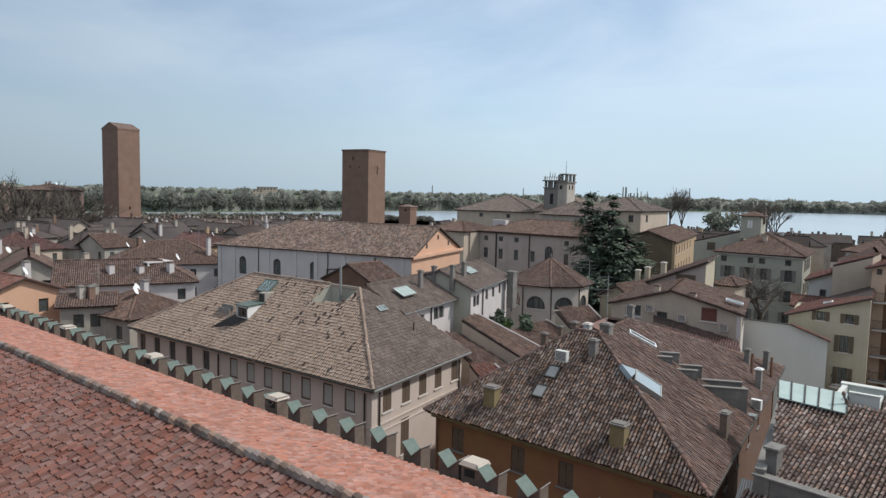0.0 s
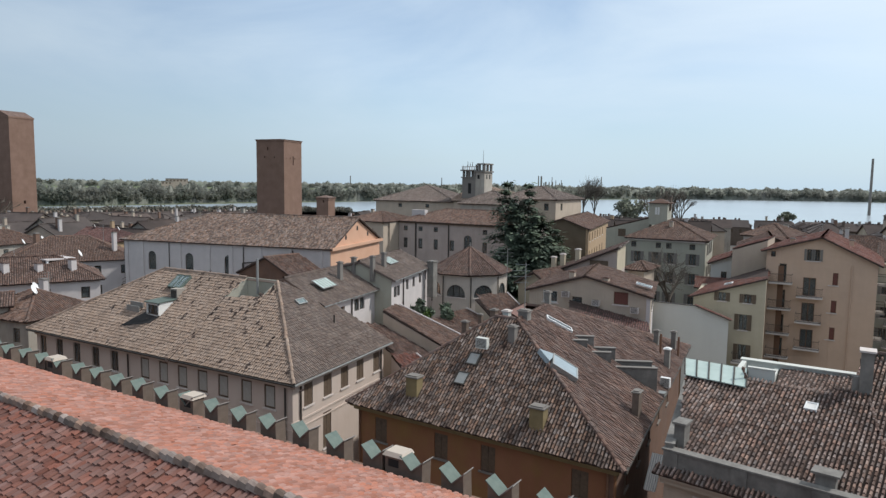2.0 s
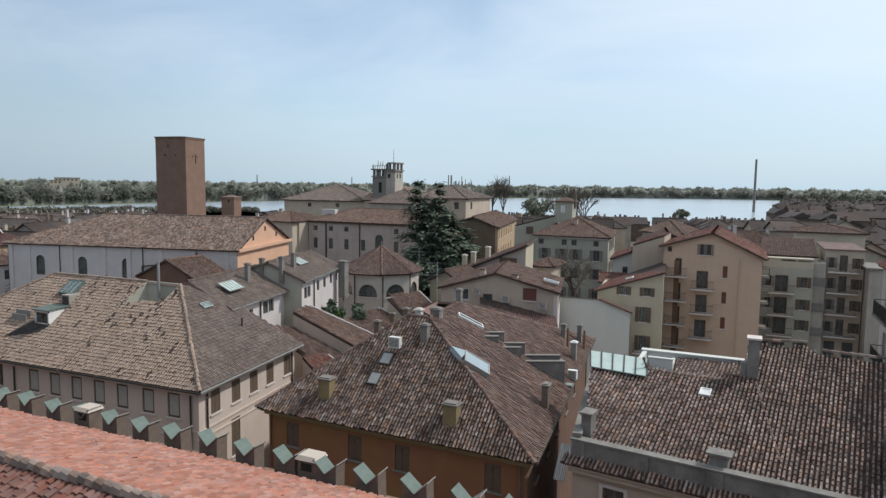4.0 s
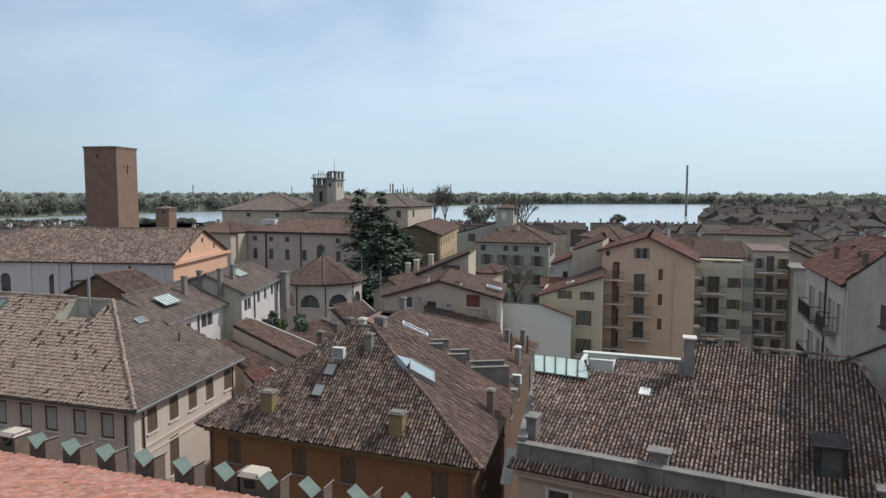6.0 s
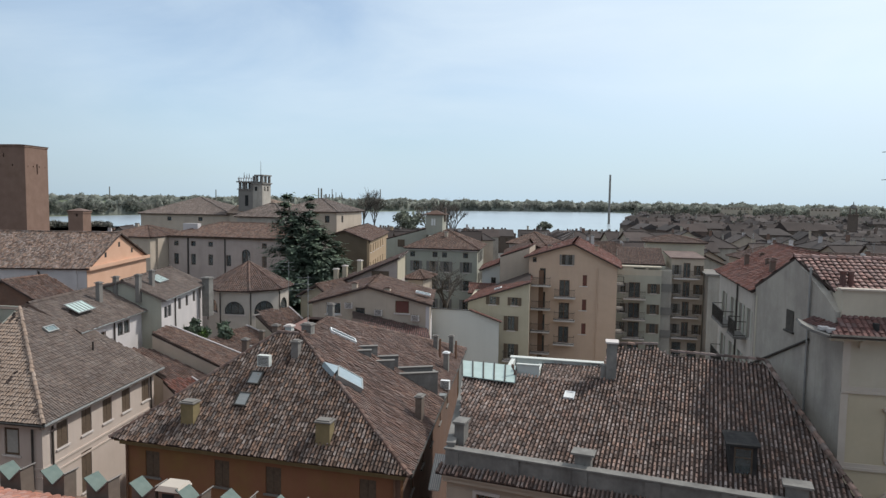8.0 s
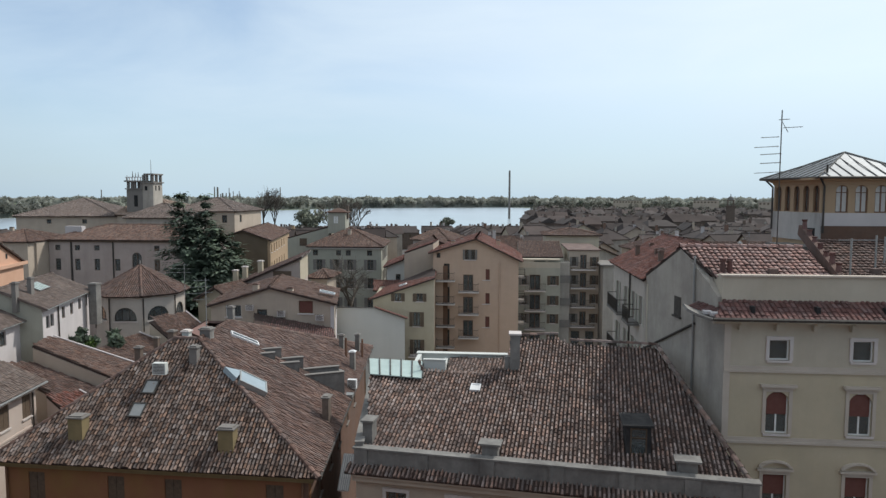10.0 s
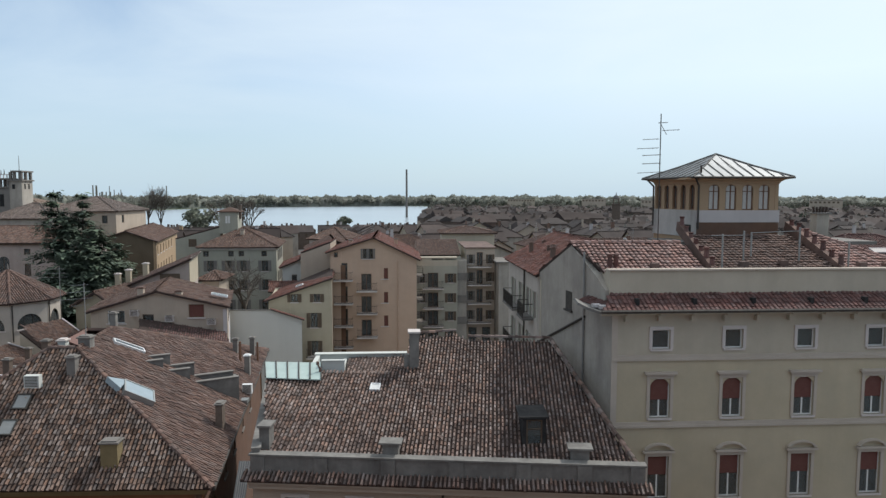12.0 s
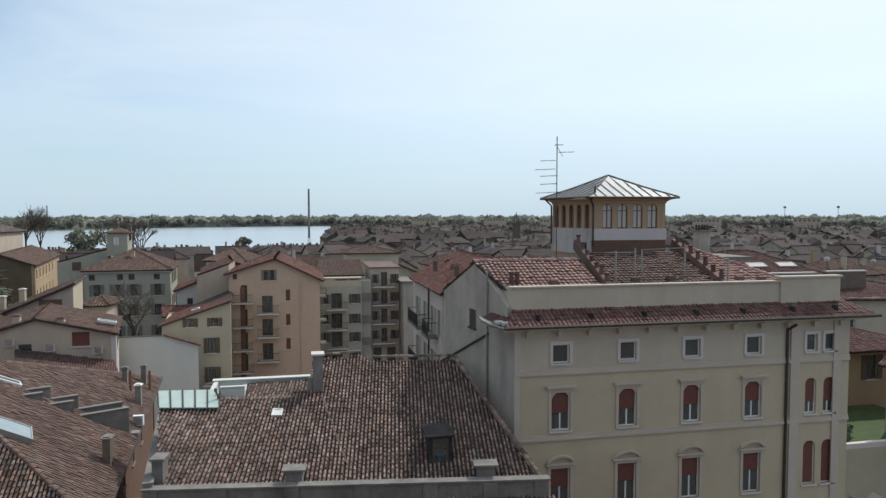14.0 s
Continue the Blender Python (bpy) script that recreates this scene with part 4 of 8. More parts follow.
def dormer(parent, poly, x, y, z, w, h, back, mat_wall, mat_roof, glass_share=0.7, slope=0.12):
    """A box dormer that stands on a roof face whose fall is towards -y."""
    m = Matrix.Translation((x, y, z))
    d = part("dormer", boxes((-w / 2, -w / 2 + 0.1, 0, back, -0.4, h), (w / 2 - 0.1, w / 2, 0, back, -0.4, h), (-w / 2, w / 2, 0, 0.08, h - 0.16, h), (-w / 2, w / 2, 0, 0.08, -0.4, 0.18), m=m), mat_wall, parent)
    part("dormer_frame", boxes((-w / 2 + 0.1, w / 2 - 0.1, 0.02, 0.07, 0.18, 0.26), (-0.04, 0.04, 0.02, 0.07, 0.26, h - 0.16), m=m), WOOD_DARK, d)
    part("pane", boxes((-w / 2 + 0.1, w / 2 - 0.1, 0.09, 0.11, 0.18, h - 0.16), m=m), GLASS, d)
    bm = bmesh.new()
    slab(bm, [m @ Vector(p) for p in ((-w / 2 - 0.1, -0.14, h + 0.06), (w / 2 + 0.1, -0.14, h + 0.06), (w / 2 + 0.1, back, h + 0.06 + slope), (-w / 2 - 0.1, back, h + 0.06 + slope))], 0.07)
    part("dormer_roof", bm, mat_roof, d)
    return d


dormer(palazzo_a, A_FRONT, -45.85, 31.35, H(-10.55), 1.5, 1.1, 1.7, WHITE_WOOD, COPPER)
d2 = part("roof_hatch", boxes((-45.9, -45.1, 33.0, 34.0, H(-9.6), H(-8.55))), PLASTER_GREY, palazzo_a, "grey louvred roof hatch")
part("louvre", boxes((-45.8, -45.2, 32.96, 33.0, H(-9.25), H(-8.65))), DARK_METAL, d2)
skylight(palazzo_a, A_FRONT, -46.3, 34.25, H(-8.35), 1.35, 1.25, COPPER, lift=0.3, panes=3)
part("snow_guard", boxes((-49.2, -47.6, 31.35, 31.42, H(-10.4), H(-9.95)), (-49.2, -47.6, 31.7, 31.77, H(-10.1), H(-9.7))), ZINC, palazzo_a)
# the dormer's cast shadow, laid on the slope as a dark sheet
bm = bmesh.new()
slab(bm, [on_a(x, y) + Vector((0, 0, 0.12)) for x, y in ((-48.2, 30.1), (-45.5, 30.75), (-45.1, 31.35), (-46.9, 31.5))], 0.05)
part("lead_apron", bm, SLATE_DARK, palazzo_a, "dark sheet in the shape of the dormer's cast shadow")
slip = random.Random(23)
bm = bmesh.new()
for x, y, n, spread in ((-44.36, 35.2, 7, 0.35), (-44.2, 34.46, 9, 0.4), (-40.9, 34.6, 10, 0.4), (-39.9, 33.6, 6, 0.4), (-37.1, 33.4, 12, 0.5), (-36.75, 34.3, 12, 0.45), (-36.7, 35.0, 5, 0.25), (-39.3, 32.1, 7, 0.6), (-37.9, 32.6, 8, 0.7),
                        (-35.7, 32.1, 8, 0.6), (-33.5, 31.5, 6, 0.4), (-40.0, 30.6, 3, 0.3), (-42.3, 31.9, 4, 0.5), (-44.0, 33.0, 3, 0.6), (-52.0, 33.5, 8, 1.5), (-50.0, 31.5, 6, 1.6), (-34.0, 29.6, 9, 2.5), (-42.0, 29.1, 12, 5.0), (-52.0, 28.75, 10, 4.0)):
    for k in range((n + 1) // 2):
        a, b = x + slip.gauss(0, spread), y + slip.gauss(0, min(spread, 0.45)) * 0.8
        if b < 28.6 or (b - 28.6) * 0.66 > 5.2:
            continue
        m = Matrix.Translation(on_a(a, b) + Vector((0, 0, 0.08))) @ pose(0, 0, 0, 36 + slip.uniform(-14, 14), slip.uniform(-12, 12), slip.uniform(-50, 50))
        box(bm, -0.085, 0.085, -0.14, 0.14, -0.02, 0.02, m=m)
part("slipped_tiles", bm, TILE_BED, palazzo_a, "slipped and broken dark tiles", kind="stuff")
# terrace sunk into the roof by the hip
dig = H(-9.1)
bm = bmesh.new()
for p, q in ((cLb, cLt), (cLt, aP), (aP, cRb)):
    side = (q - p).cross(Vector((0, 0, 1))).normalized() * 0.12
    vs = [bm.verts.new(v_) for v_ in (p + Vector((0, 0, 0.05)), q + Vector((0, 0, 0.05)), Vector((q.x, q.y, dig)), Vector((p.x, p.y, dig)))]
    ws = [bm.verts.new(v_.co - side) for v_ in vs]
    bm.faces.new(vs)
    bm.faces.new(ws[::-1])
    for i in range(4):
        j = (i + 1) % 4
        bm.faces.new((vs[j], vs[i], ws[i], ws[j]))
part("roof_terrace", bm, PLASTER_GREEN, palazzo_a, "pale green screen walls of a sunken roof terrace")
bm = bmesh.new()
slab(bm, [Vector((p.x, p.y, dig)) for p in (cLb, cRb, aP, cLt)], 0.12)
part("terrace_floor", bm, PLASTER_GREY, palazzo_a)
bm = bmesh.new()
tube(bm, (-38.6, 35.3, H(-8.6)), (-38.6, 35.3, H(-5.9)), 0.1, 8)
part("flue", bm, ZINC, palazzo_a, "tall pale metal flue")
skylight(palazzo_a, A_RIGHT, -34.94, 36.09, H(-8.92), 0.9, 0.4, ZINC)
bm = bmesh.new()
tube(bm, (-33.0, 37.6, H(-10.8)), (-33.0, 37.6, H(-9.9)), 0.06, 6)
part("vent_pipe", bm, DARK_METAL, palazzo_a)

# ---- orange corner house ----
B_EAVE = [(-25.3, 29.9), (-8.5, 29.4), (-11.4, 56.4), (-27.5, 50.0)]
B = outward(B_EAVE, -0.55)
be = H(-13.0)
FL, FR, BR, BL = [Vector((*p, be)) for p in B_EAVE]
P0, P1 = Vector((-18.4, 35.64, H(-8.0))), Vector((-17.0, 35.6, H(-8.0)))
Q1 = P1 + (BR - FR).normalized() * 5.4
Q0 = P0 + (BL - FL).normalized() * 5.4
house_b = thing("orange_house", "orange and ochre plastered corner house with old clay tiles", "house", (-17, 40, 0))
b_win = dict(frame_mat=WOOD_BROWN, sill=STONE, bars=1, shutters=WOOD_DARK, open_shutters=False)
b_front = [(u, H(-15.1), 0.88, 1.4, b_win) for u in (1.7, 5.92, 8.89, 14.0)] + [(u, H(-19.4), 0.95, 1.9, b_win) for u in (1.7, 5.92, 8.89, 14.0)]
b_right = [(u, H(-15.4), 0.92, 1.6, b_win) for u in (3.0, 6.5, 10.0, 14.0, 18.0)]
for s, hs in ((0, b_front), (1, b_right), (2, ()), (3, ())):
    wall(house_b, B[s], B[(s + 1) % 4], 0, be, RED_BROWN if s == 1 else PLASTER_ORANGE, [h[:4] for h in hs])
    for h in hs:
        window(house_b, B[s], B[(s + 1) % 4], *h[:4], **h[4])
    if s != 2:
        m, L = side_frame(B[s], B[(s + 1) % 4]), math.dist(B[s], B[(s + 1) % 4])
        part("cornice", boxes((-0.2, L + 0.2, be - 0.42, be - 0.2, 0, 0.22), (-0.35, L + 0.35, be - 0.2, be - 0.06, 0, 0.42), m=m), OCHRE_DULL, house_b, "dull ochre cornice")
B_FRONT, B_RIGHT = [FL, FR, P1, P0], [FR, BR, Q1, P1]
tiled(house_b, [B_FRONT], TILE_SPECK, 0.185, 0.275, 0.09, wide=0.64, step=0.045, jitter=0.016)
tiled(house_b, [[BR, BL, Q0, Q1]], TILE_DARK, 0)
tiled(house_b, [B_RIGHT, [BL, FL, P0, Q0]], TILE_DARK, 0.21, 0.32, 0.075, wide=0.74, ridges=[(P0, P1), (FR, P1), (FL, P0), (P1, Q1), (BR, Q1)], deck=TILE_DARK)
gutter(house_b, FR + Vector((0.06, 0, -0.05)), BR + Vector((0.06, 0, -0.05)))
drainpipe(house_b, B[0], B[1], 0.15, 0, be - 0.4, WOOD_BROWN)
drainpipe(house_b, B[0], B[1], 15.4, 0, be - 0.4, WOOD_BROWN)
chimney(house_b, -21.2, 31.0, H(-12.0), 0.95, OCHRE_DULL, 0.75, 0.6)
chimney(house_b, -13.3, 30.6, H(-12.2), 0.98, OCHRE_DULL, 0.75, 0.6)
chimney(house_b, -16.7, 34.4, H(-9.1), 0.9, STONE, 0.42, 0.42, STONE)
chimney(house_b, -17.0, 36.6, H(-8.1), 0.45, STONE_WORN, 0.6, 0.55)
chimney(house_b, -18.3, 36.8, H(-8.3), 0.45, PLASTER_PALE, 0.4, 0.4, STONE_PALE)
chimney(house_b, -9.9, 36.1, H(-12.4), 1.15, BRICK_OLD, 0.36, 0.6, STONE)
chimney(house_b, -20.6, 39.5, H(-9.2), 0.75, BRICK_OLD, 0.36, 0.36)
chimney(house_b, -22.4, 38.8, H(-10.2), 0.85, BRICK_OLD, 0.36, 0.36)
ridge_hut = [Vector((-19.6, 37.6, H(-8.5))), Vector((-17.6, 37.6, H(-8.5))), Vector((-17.6, 39.6, H(-8.5))), Vector((-19.6, 39.6, H(-8.5)))]
hut = part("roof_hut", boxes((-19.5, -17.7, 37.7, 39.5, H(-9.6), H(-8.55))), RED_BROWN, house_b, "dark red roof hut behind the ridge")
bm = bmesh.new()
hr = (Vector((-18.6, 37.5, H(-7.95))), Vector((-18.6, 39.7, H(-7.95))))
slab(bm, [ridge_hut[3] + Vector((-0.2, 0, 0)), ridge_hut[0] + Vector((-0.2, 0, 0)), hr[0], hr[1]], 0.08)
slab(bm, [ridge_hut[1] + Vector((0.2, 0, 0)), ridge_hut[2] + Vector((0.2, 0, 0)), hr[1], hr[0]], 0.08)
part("hut_roof", bm, TILE_RED, hut)
air_conditioner(house_b, Matrix.Translation((-18.15, 33.6, H(-9.45))) @ pose(0, 0, 0, 90, 0, 0), 0.72, 0.62, PLASTER_PALE)
skylight(house_b, B_FRONT, -18.5, 33.1, H(-10.1), 0.62, 0.72, DARK_METAL, ZINC)
skylight(house_b, B_FRONT, -18.65, 32.03, H(-11.0), 0.62, 0.72, DARK_METAL, ZINC)
skylight(house_b, B_RIGHT, -13.45, 34.05, H(-10.1), 1.25, 1.45, ZINC, SKYLIGHT_BLUE, lift=0.3, spin=18)
bm = bmesh.new()
slab(bm, [(-14.75, 33.8, H(-9.05)), (-13.92, 33.3, H(-9.5)), (-14.05, 34.45, H(-9.42))], 0.3)
part("skylight_wedge", bm, SKYLIGHT_BLUE, house_b, "pale triangular end of a roof window")
skylight(house_b, B_RIGHT, -16.02, 39.55, H(-8.9), 0.36, 1.75, WHITE_METAL, GLASS, lift=0.2, spin=30)
# stepped fire wall across the right-hand slope
def on_right(x, y):
    n = plane_normal(B_RIGHT)
    return FR.z - (n.x * (x - FR.x) + n.y * (y - FR.y)) / n.z


FW_A, FW_B = (-15.3, 38.75), (-10.0, 41.4)
mfw = side_frame(FW_A, FW_B)


def fw_foot(u, w):
    p = mfw @ Vector((u, 0, w))
    return on_right(p.x, p.y) - 0.3


FRONT_STEPS = ((0.0, 1.45, -9.62), (1.45, 2.92, -10.33), (2.92, 5.75, -11.22))
BACK_STEPS = ((0.45, 1.95, -9.55), (1.95, 3.3, -10.25), (3.3, 5.6, -11.05))
fw = part("fire_wall", boxes((0.0, 1.45, fw_foot(1.45, 0), H(-9.62), -0.2, 0.0), m=mfw), STONE_WORN, house_b, "double stepped grey fire wall")
for u0, u1, z in FRONT_STEPS[1:]:
    part("step_wall", boxes((u0 + 0.003, u1, fw_foot(u1, 0), H(z), -0.2, 0.0), m=mfw), STONE_WORN, fw)
for u0, u1, z in BACK_STEPS:
    part("step_wall", boxes((u0 + 0.003, u1, fw_foot(u1, -0.9), H(z), -1.05, -0.85), m=mfw), STONE_WORN, fw)
for u0, u1, z in ((5.55, 5.75, -11.22), (0.0, 0.2, -9.62)):
    part("end_wall", boxes((u0, u1, fw_foot(u1, 0), H(z), -0.847, -0.203), m=mfw), STONE_WORN, fw)
for steps, w in ((FRONT_STEPS, 0.0), (BACK_STEPS, -0.85)):
    for u0, u1, z in steps:
        part("coping", boxes((u0 - 0.05, u1 + 0.03, H(z), H(z) + 0.06, w - 0.27, w + 0.07), m=mfw), STONE, fw)
air_conditioner(house_b, Matrix.Translation((-10.1, 43.4, on_right(-10.3, 43.4))) @ pose(0, 0, 0, 90, 0, 0), 0.6, 0.6)
chimney(house_b, -11.0, 47.3, on_right(-11.0, 47.3), 1.3, STONE_WORN, 0.36, 0.36, WHITE_METAL)
part("lead_patch", boxes((-10.2, -9.7, 41.4, 42.0, on_right(-10.0, 41.7) - 0.05, on_right(-10.0, 41.7) + 0.16)), ZINC, house_b)
for x, y, hh in ((-12.6, 50.5, 1.0), (-11.8, 52.5, 1.3), (-17.6, 41.5, 0.8)):
    chimney(house_b, x, y, on_right(x, y), hh, STONE_WORN, 0.34, 0.34, STONE_PALE if hh < 0.7 else STONE)
for x, y in ((-11.9, 49.0), (-11.2, 51.5)):
    bm = bmesh.new()
    tube(bm, (x, y, on_right(x, y) - 0.3), (x, y, on_right(x, y) + 1.5), 0.09, 6)
    part("flue", bm, WOOD_BROWN, house_b, "thin rusty flue pipe")
aerial(house_b, -17.0, 36.6, H(-7.5), 2.8, 4, 30)
# ribbed awning over the alley
bm = bmesh.new()
aw = [Vector((-8.0, 31.0, H(-14.3))), Vector((-7.5, 31.0, H(-14.3))), Vector((-7.5, 32.4, H(-13.0))), Vector((-8.0, 32.4, H(-13.0)))]
slab(bm, aw, 0.05)
awn = part("awning", bm, STONE_PALE, house_b, "ribbed pale awning over the alley")
for k in range(6):
    bm = bmesh.new()
    tube(bm, aw[0].lerp(aw[1], k / 5) + Vector((0, 0, 0.02)), aw[3].lerp(aw[2], k / 5) + Vector((0, 0, 0.02)), 0.035, 5)
    part("rib", bm, ZINC, awn)

# ---- house behind the stone parapet ----
C_FRONT = [(-7.07, 30.5), (10.6, 28.1)]
C = [(-7.0, 30.55), (10.5, 28.15), (8.6, 39.6), (-8.6, 42.0)]
house_c = thing("parapet_house", "low house with a grey stone parapet before its old clay roof", "house", (1, 35, 0))
ce = H(-12.25)
mc, L = side_frame(*C_FRONT), math.dist(*C_FRONT)
c_front = [(u, H(-15.5), 1.0, 1.6, dict(frame_mat=WOOD_BROWN, sill=STONE_PALE, surround=STONE_PALE)) for u in (2.0, 5.0, 8.0, 11.0, 14.0, 16.4)]
for s in range(4):
    hs = c_front if s == 0 else ()
    wall(house_c, C[s], C[(s + 1) % 4], 0, H(-12.9), PLASTER_PINK, [h[:4] for h in hs])
    for h in hs:
        window(house_c, C[s], C[(s + 1) % 4], *h[:4], **h[4])
E0, E1 = Vector((-6.6, 30.9, ce)), Vector((10.4, 28.6, ce))
R1 = Vector((8.7, 39.1, H(-8.76)))
cu, cv = (E1 - E0).normalized(), None
nC = plane_normal([E0, E1, R1])


def on_c(x, y, lift=0.0):
    return Vector((x, y, E0.z - (nC.x * (x - E0.x) + nC.y * (y - E0.y)) / nC.z + lift))


C_ALL = [E0, E1, R1]
low_back = [on_c(-7.7, 37.6), on_c(0.55, 36.9)]
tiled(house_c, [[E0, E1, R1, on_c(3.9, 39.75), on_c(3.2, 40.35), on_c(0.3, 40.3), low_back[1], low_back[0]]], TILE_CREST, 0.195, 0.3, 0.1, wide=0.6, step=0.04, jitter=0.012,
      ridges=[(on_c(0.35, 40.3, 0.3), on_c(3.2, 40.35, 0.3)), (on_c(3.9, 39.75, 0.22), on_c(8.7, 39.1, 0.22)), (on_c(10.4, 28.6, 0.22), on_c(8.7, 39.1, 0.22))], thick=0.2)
# dark cap row draws the roof step together with its shadow line
v, f = ridge_geometry([(on_c(1.75, 31.4, -0.02), on_c(0.75, 36.8, 0.03))], 0.17, 0.3)
part("step_tiles", fast_mesh("step_tiles", v, f, TILE_DARK), TILE_DARK, house_c, "dark tile row for the roof step and its shadow line below the chimney", kind="stuff")
par = part("parapet", boxes((0, L, H(-12.95), H(-11.95), -0.35, 0.0), m=mc), STONE_WORN, house_c, "long weathered stone parapet")
part("coping", boxes((-0.06, L + 0.06, H(-11.95), H(-11.87), -0.42, 0.08), m=mc), STONE_WORN, par)
for u in (0.35, 3.3, 6.4, 9.5, 12.5, 15.2, 17.5):
    part("pilaster", boxes((u - 0.32, u + 0.32, H(-12.7), H(-11.97), 0.0, 0.07), m=mc), STONE_WORN, par)
for u, w in ((6.43, 0.72), (15.05, 0.8)):
    b = part("parapet_chimney", boxes((u - w / 2, u + w / 2, H(-12.2), H(-11.42), -1.0, -0.45), m=mc), STONE_WORN, house_c)
    part("cap", boxes((u - w / 2 - 0.16, u + w / 2 + 0.16, H(-11.42), H(-11.33), -1.12, -0.33), m=mc), STONE_WORN, b)
pl = part("corner_pillar", boxes((0.12, 0.6, H(-12.2), H(-10.95), -1.6, -0.9), m=mc), STONE_WORN, house_c)
part("cap", boxes((0.04, 0.68, H(-10.95), H(-10.85), -1.7, -0.8), m=mc), STONE_WORN, pl)
msw = side_frame((-8.62, 42.0), (-7.0, 30.55))
part("side_wall", boxes((0, 11.5, H(-13.0), H(-11.75), -0.35, 0.0), (-0.02, 11.5, H(-11.75), H(-11.66), -0.4, 0.05), m=msw), STONE_WORN, house_c)
cs = [mc @ Vector((-0.3, H(-12.93), 0.55)), mc @ Vector((L + 0.3, H(-12.93), 0.55)), mc @ Vector((L + 0.3, H(-12.68), 0.02)), mc @ Vector((-0.3, H(-12.68), 0.02))]
tiled(house_c, [cs], TILE_CREST, 0.195, 0.3, 0.09, thick=0.1, wide=0.62)
part("cornice", boxes((0, L, H(-13.4), H(-13.12), 0.004, 0.3), (0, L, H(-13.12), H(-13.04), 0.004, 0.46), m=mc), PLASTER_PINK, house_c)
drainpipe(house_c, *C_FRONT, 8.9, 0, H(-13.5))
cz = on_c(0.55, 37.6).z
big = part("chimney", boxes((0.32, 0.86, 37.2, 37.9, cz - 1, H(-7.75)), (0.02, 0.31, 37.3, 37.7, cz - 1, H(-9.0))), STONE_WORN, house_c, "broad grey stone chimney stack")
part("cap", boxes((0.24, 0.94, 37.12, 37.98, H(-7.75), H(-7.66))), STONE_PALE, big)
skylight(house_c, C_ALL, -1.54, 35.57, on_c(-1.54, 35.57).z + 0.05, 0.4, 0.45, WHITE_METAL, WHITE_WOOD)
dc = on_c(6.12, 30.5)
mdc = Matrix.Translation(dc) @ Matrix.Rotation(radians(-4), 4, "Z")
dm = part("dormer", boxes((-0.55, -0.38, 0, 1.9, -0.4, 1.4), (0.38, 0.55, 0, 1.9, -0.4, 1.4), (-0.38, 0.38, 0, 0.1, 1.26, 1.4), (-0.38, 0.38, 0, 0.1, -0.4, 0.02), m=mdc), SLATE_DARK, house_c, "dark lead-clad roof dormer")
part("dormer_frame", boxes((-0.38, 0.38, 0.03, 0.09, 0.02, 0.09), (-0.38, 0.38, 0.03, 0.09, 1.19, 1.26), (-0.38, -0.31, 0.03, 0.09, 0.09, 1.19), (0.31, 0.38, 0.03, 0.09, 0.09, 1.19), (-0.31, 0.31, 0.03, 0.08, 0.78, 0.83), m=mdc), WOOD_DARK, dm)
part("pane", boxes((-0.31, 0.31, 0.05, 0.07, 0.09, 1.19), m=mdc), GLASS, dm)
# pale board added behind the glass in place of the pane's bright reflection
part("blind", boxes((-0.31, 0.31, 0.08, 0.1, 0.45, 1.19), m=mdc), PLASTER_PALE, dm)
bm = bmesh.new()
slab(bm, [mdc @ Vector(p) for p in ((-0.72, -0.14, 1.42), (0.66, -0.14, 1.46), (0.66, 1.9, 1.4), (-0.72, 1.9, 1.36))], 0.09)
part("dormer_roof", bm, SLATE_DARK, dm)
# glazed canopy, and the terrace behind the low ridge
bm = bmesh.new()
slab(bm, [on_c(-7.6, 36.8, 0.25), on_c(-4.5, 36.3, 0.25), Vector((-4.7, 38.2, H(-9.6))), Vector((-8.0, 38.6, H(-9.6)))], 0.06)
can = part("glass_canopy", bm, FROSTED, house_c, "pale green glazed roof canopy")
for k in range(6):
    a = on_c(-7.6 + 0.62 * k, 36.8 - 0.1 * k, 0.28)
    bm = bmesh.new()
    tube(bm, a, Vector((-8.0 + 0.66 * k, 38.6 - 0.08 * k, H(-9.57))), 0.04, 5)
    part("glazing_bar", bm, DARK_METAL, can)
part("canopy_wall", boxes((-7.4, -4.5, 36.95, 37.1, H(-10.8), H(-10.2))), DARK_METAL, can)
tw = part("terrace_wall", boxes((-5.4, 0.15, 41.3, 41.6, H(-12), H(-9.88)), (-5.4, -5.15, 38.4, 41.3, H(-12), H(-9.9)), (-3.7, -3.5, 38.6, 41.3, H(-12), H(-10.1))), PLASTER_PALE, house_c, "pale rendered terrace wall")
part("coping", boxes((-5.5, 0.2, 41.2, 41.7, H(-9.88), H(-9.82))), PLASTER_PALE, tw)
tiled(house_c, [[on_c(-3.4, 37.6, -0.9), on_c(0.1, 37.2, -0.9), Vector((0.1, 41.2, H(-10.05))), Vector((-3.4, 41.2, H(-10.05)))]], TILE_CREST, 0.195, 0.3, 0.09, wide=0.62)
part("lilac_panel", boxes((-4.62, -3.36, 37.75, 37.9, H(-10.9), H(-9.42)), (-4.66, -3.32, 37.7, 37.95, H(-9.42), H(-9.36))), PLASTER_PALE, house_c, "lilac-grey rendered terrace box")
bm = bmesh.new()
for k in range(9):
    a = k * 0.62
    tube(bm, (-4.72, 37.2, H(-10.05) + 0.085 * k), (-4.72 + 0.16 * math.sin(a), 37.2, H(-10.0) + 0.085 * k), 0.07, 6)
part("verge_tiles", bm, TILE_DARK, house_c, "ragged dark verge tiles", kind="stuff")

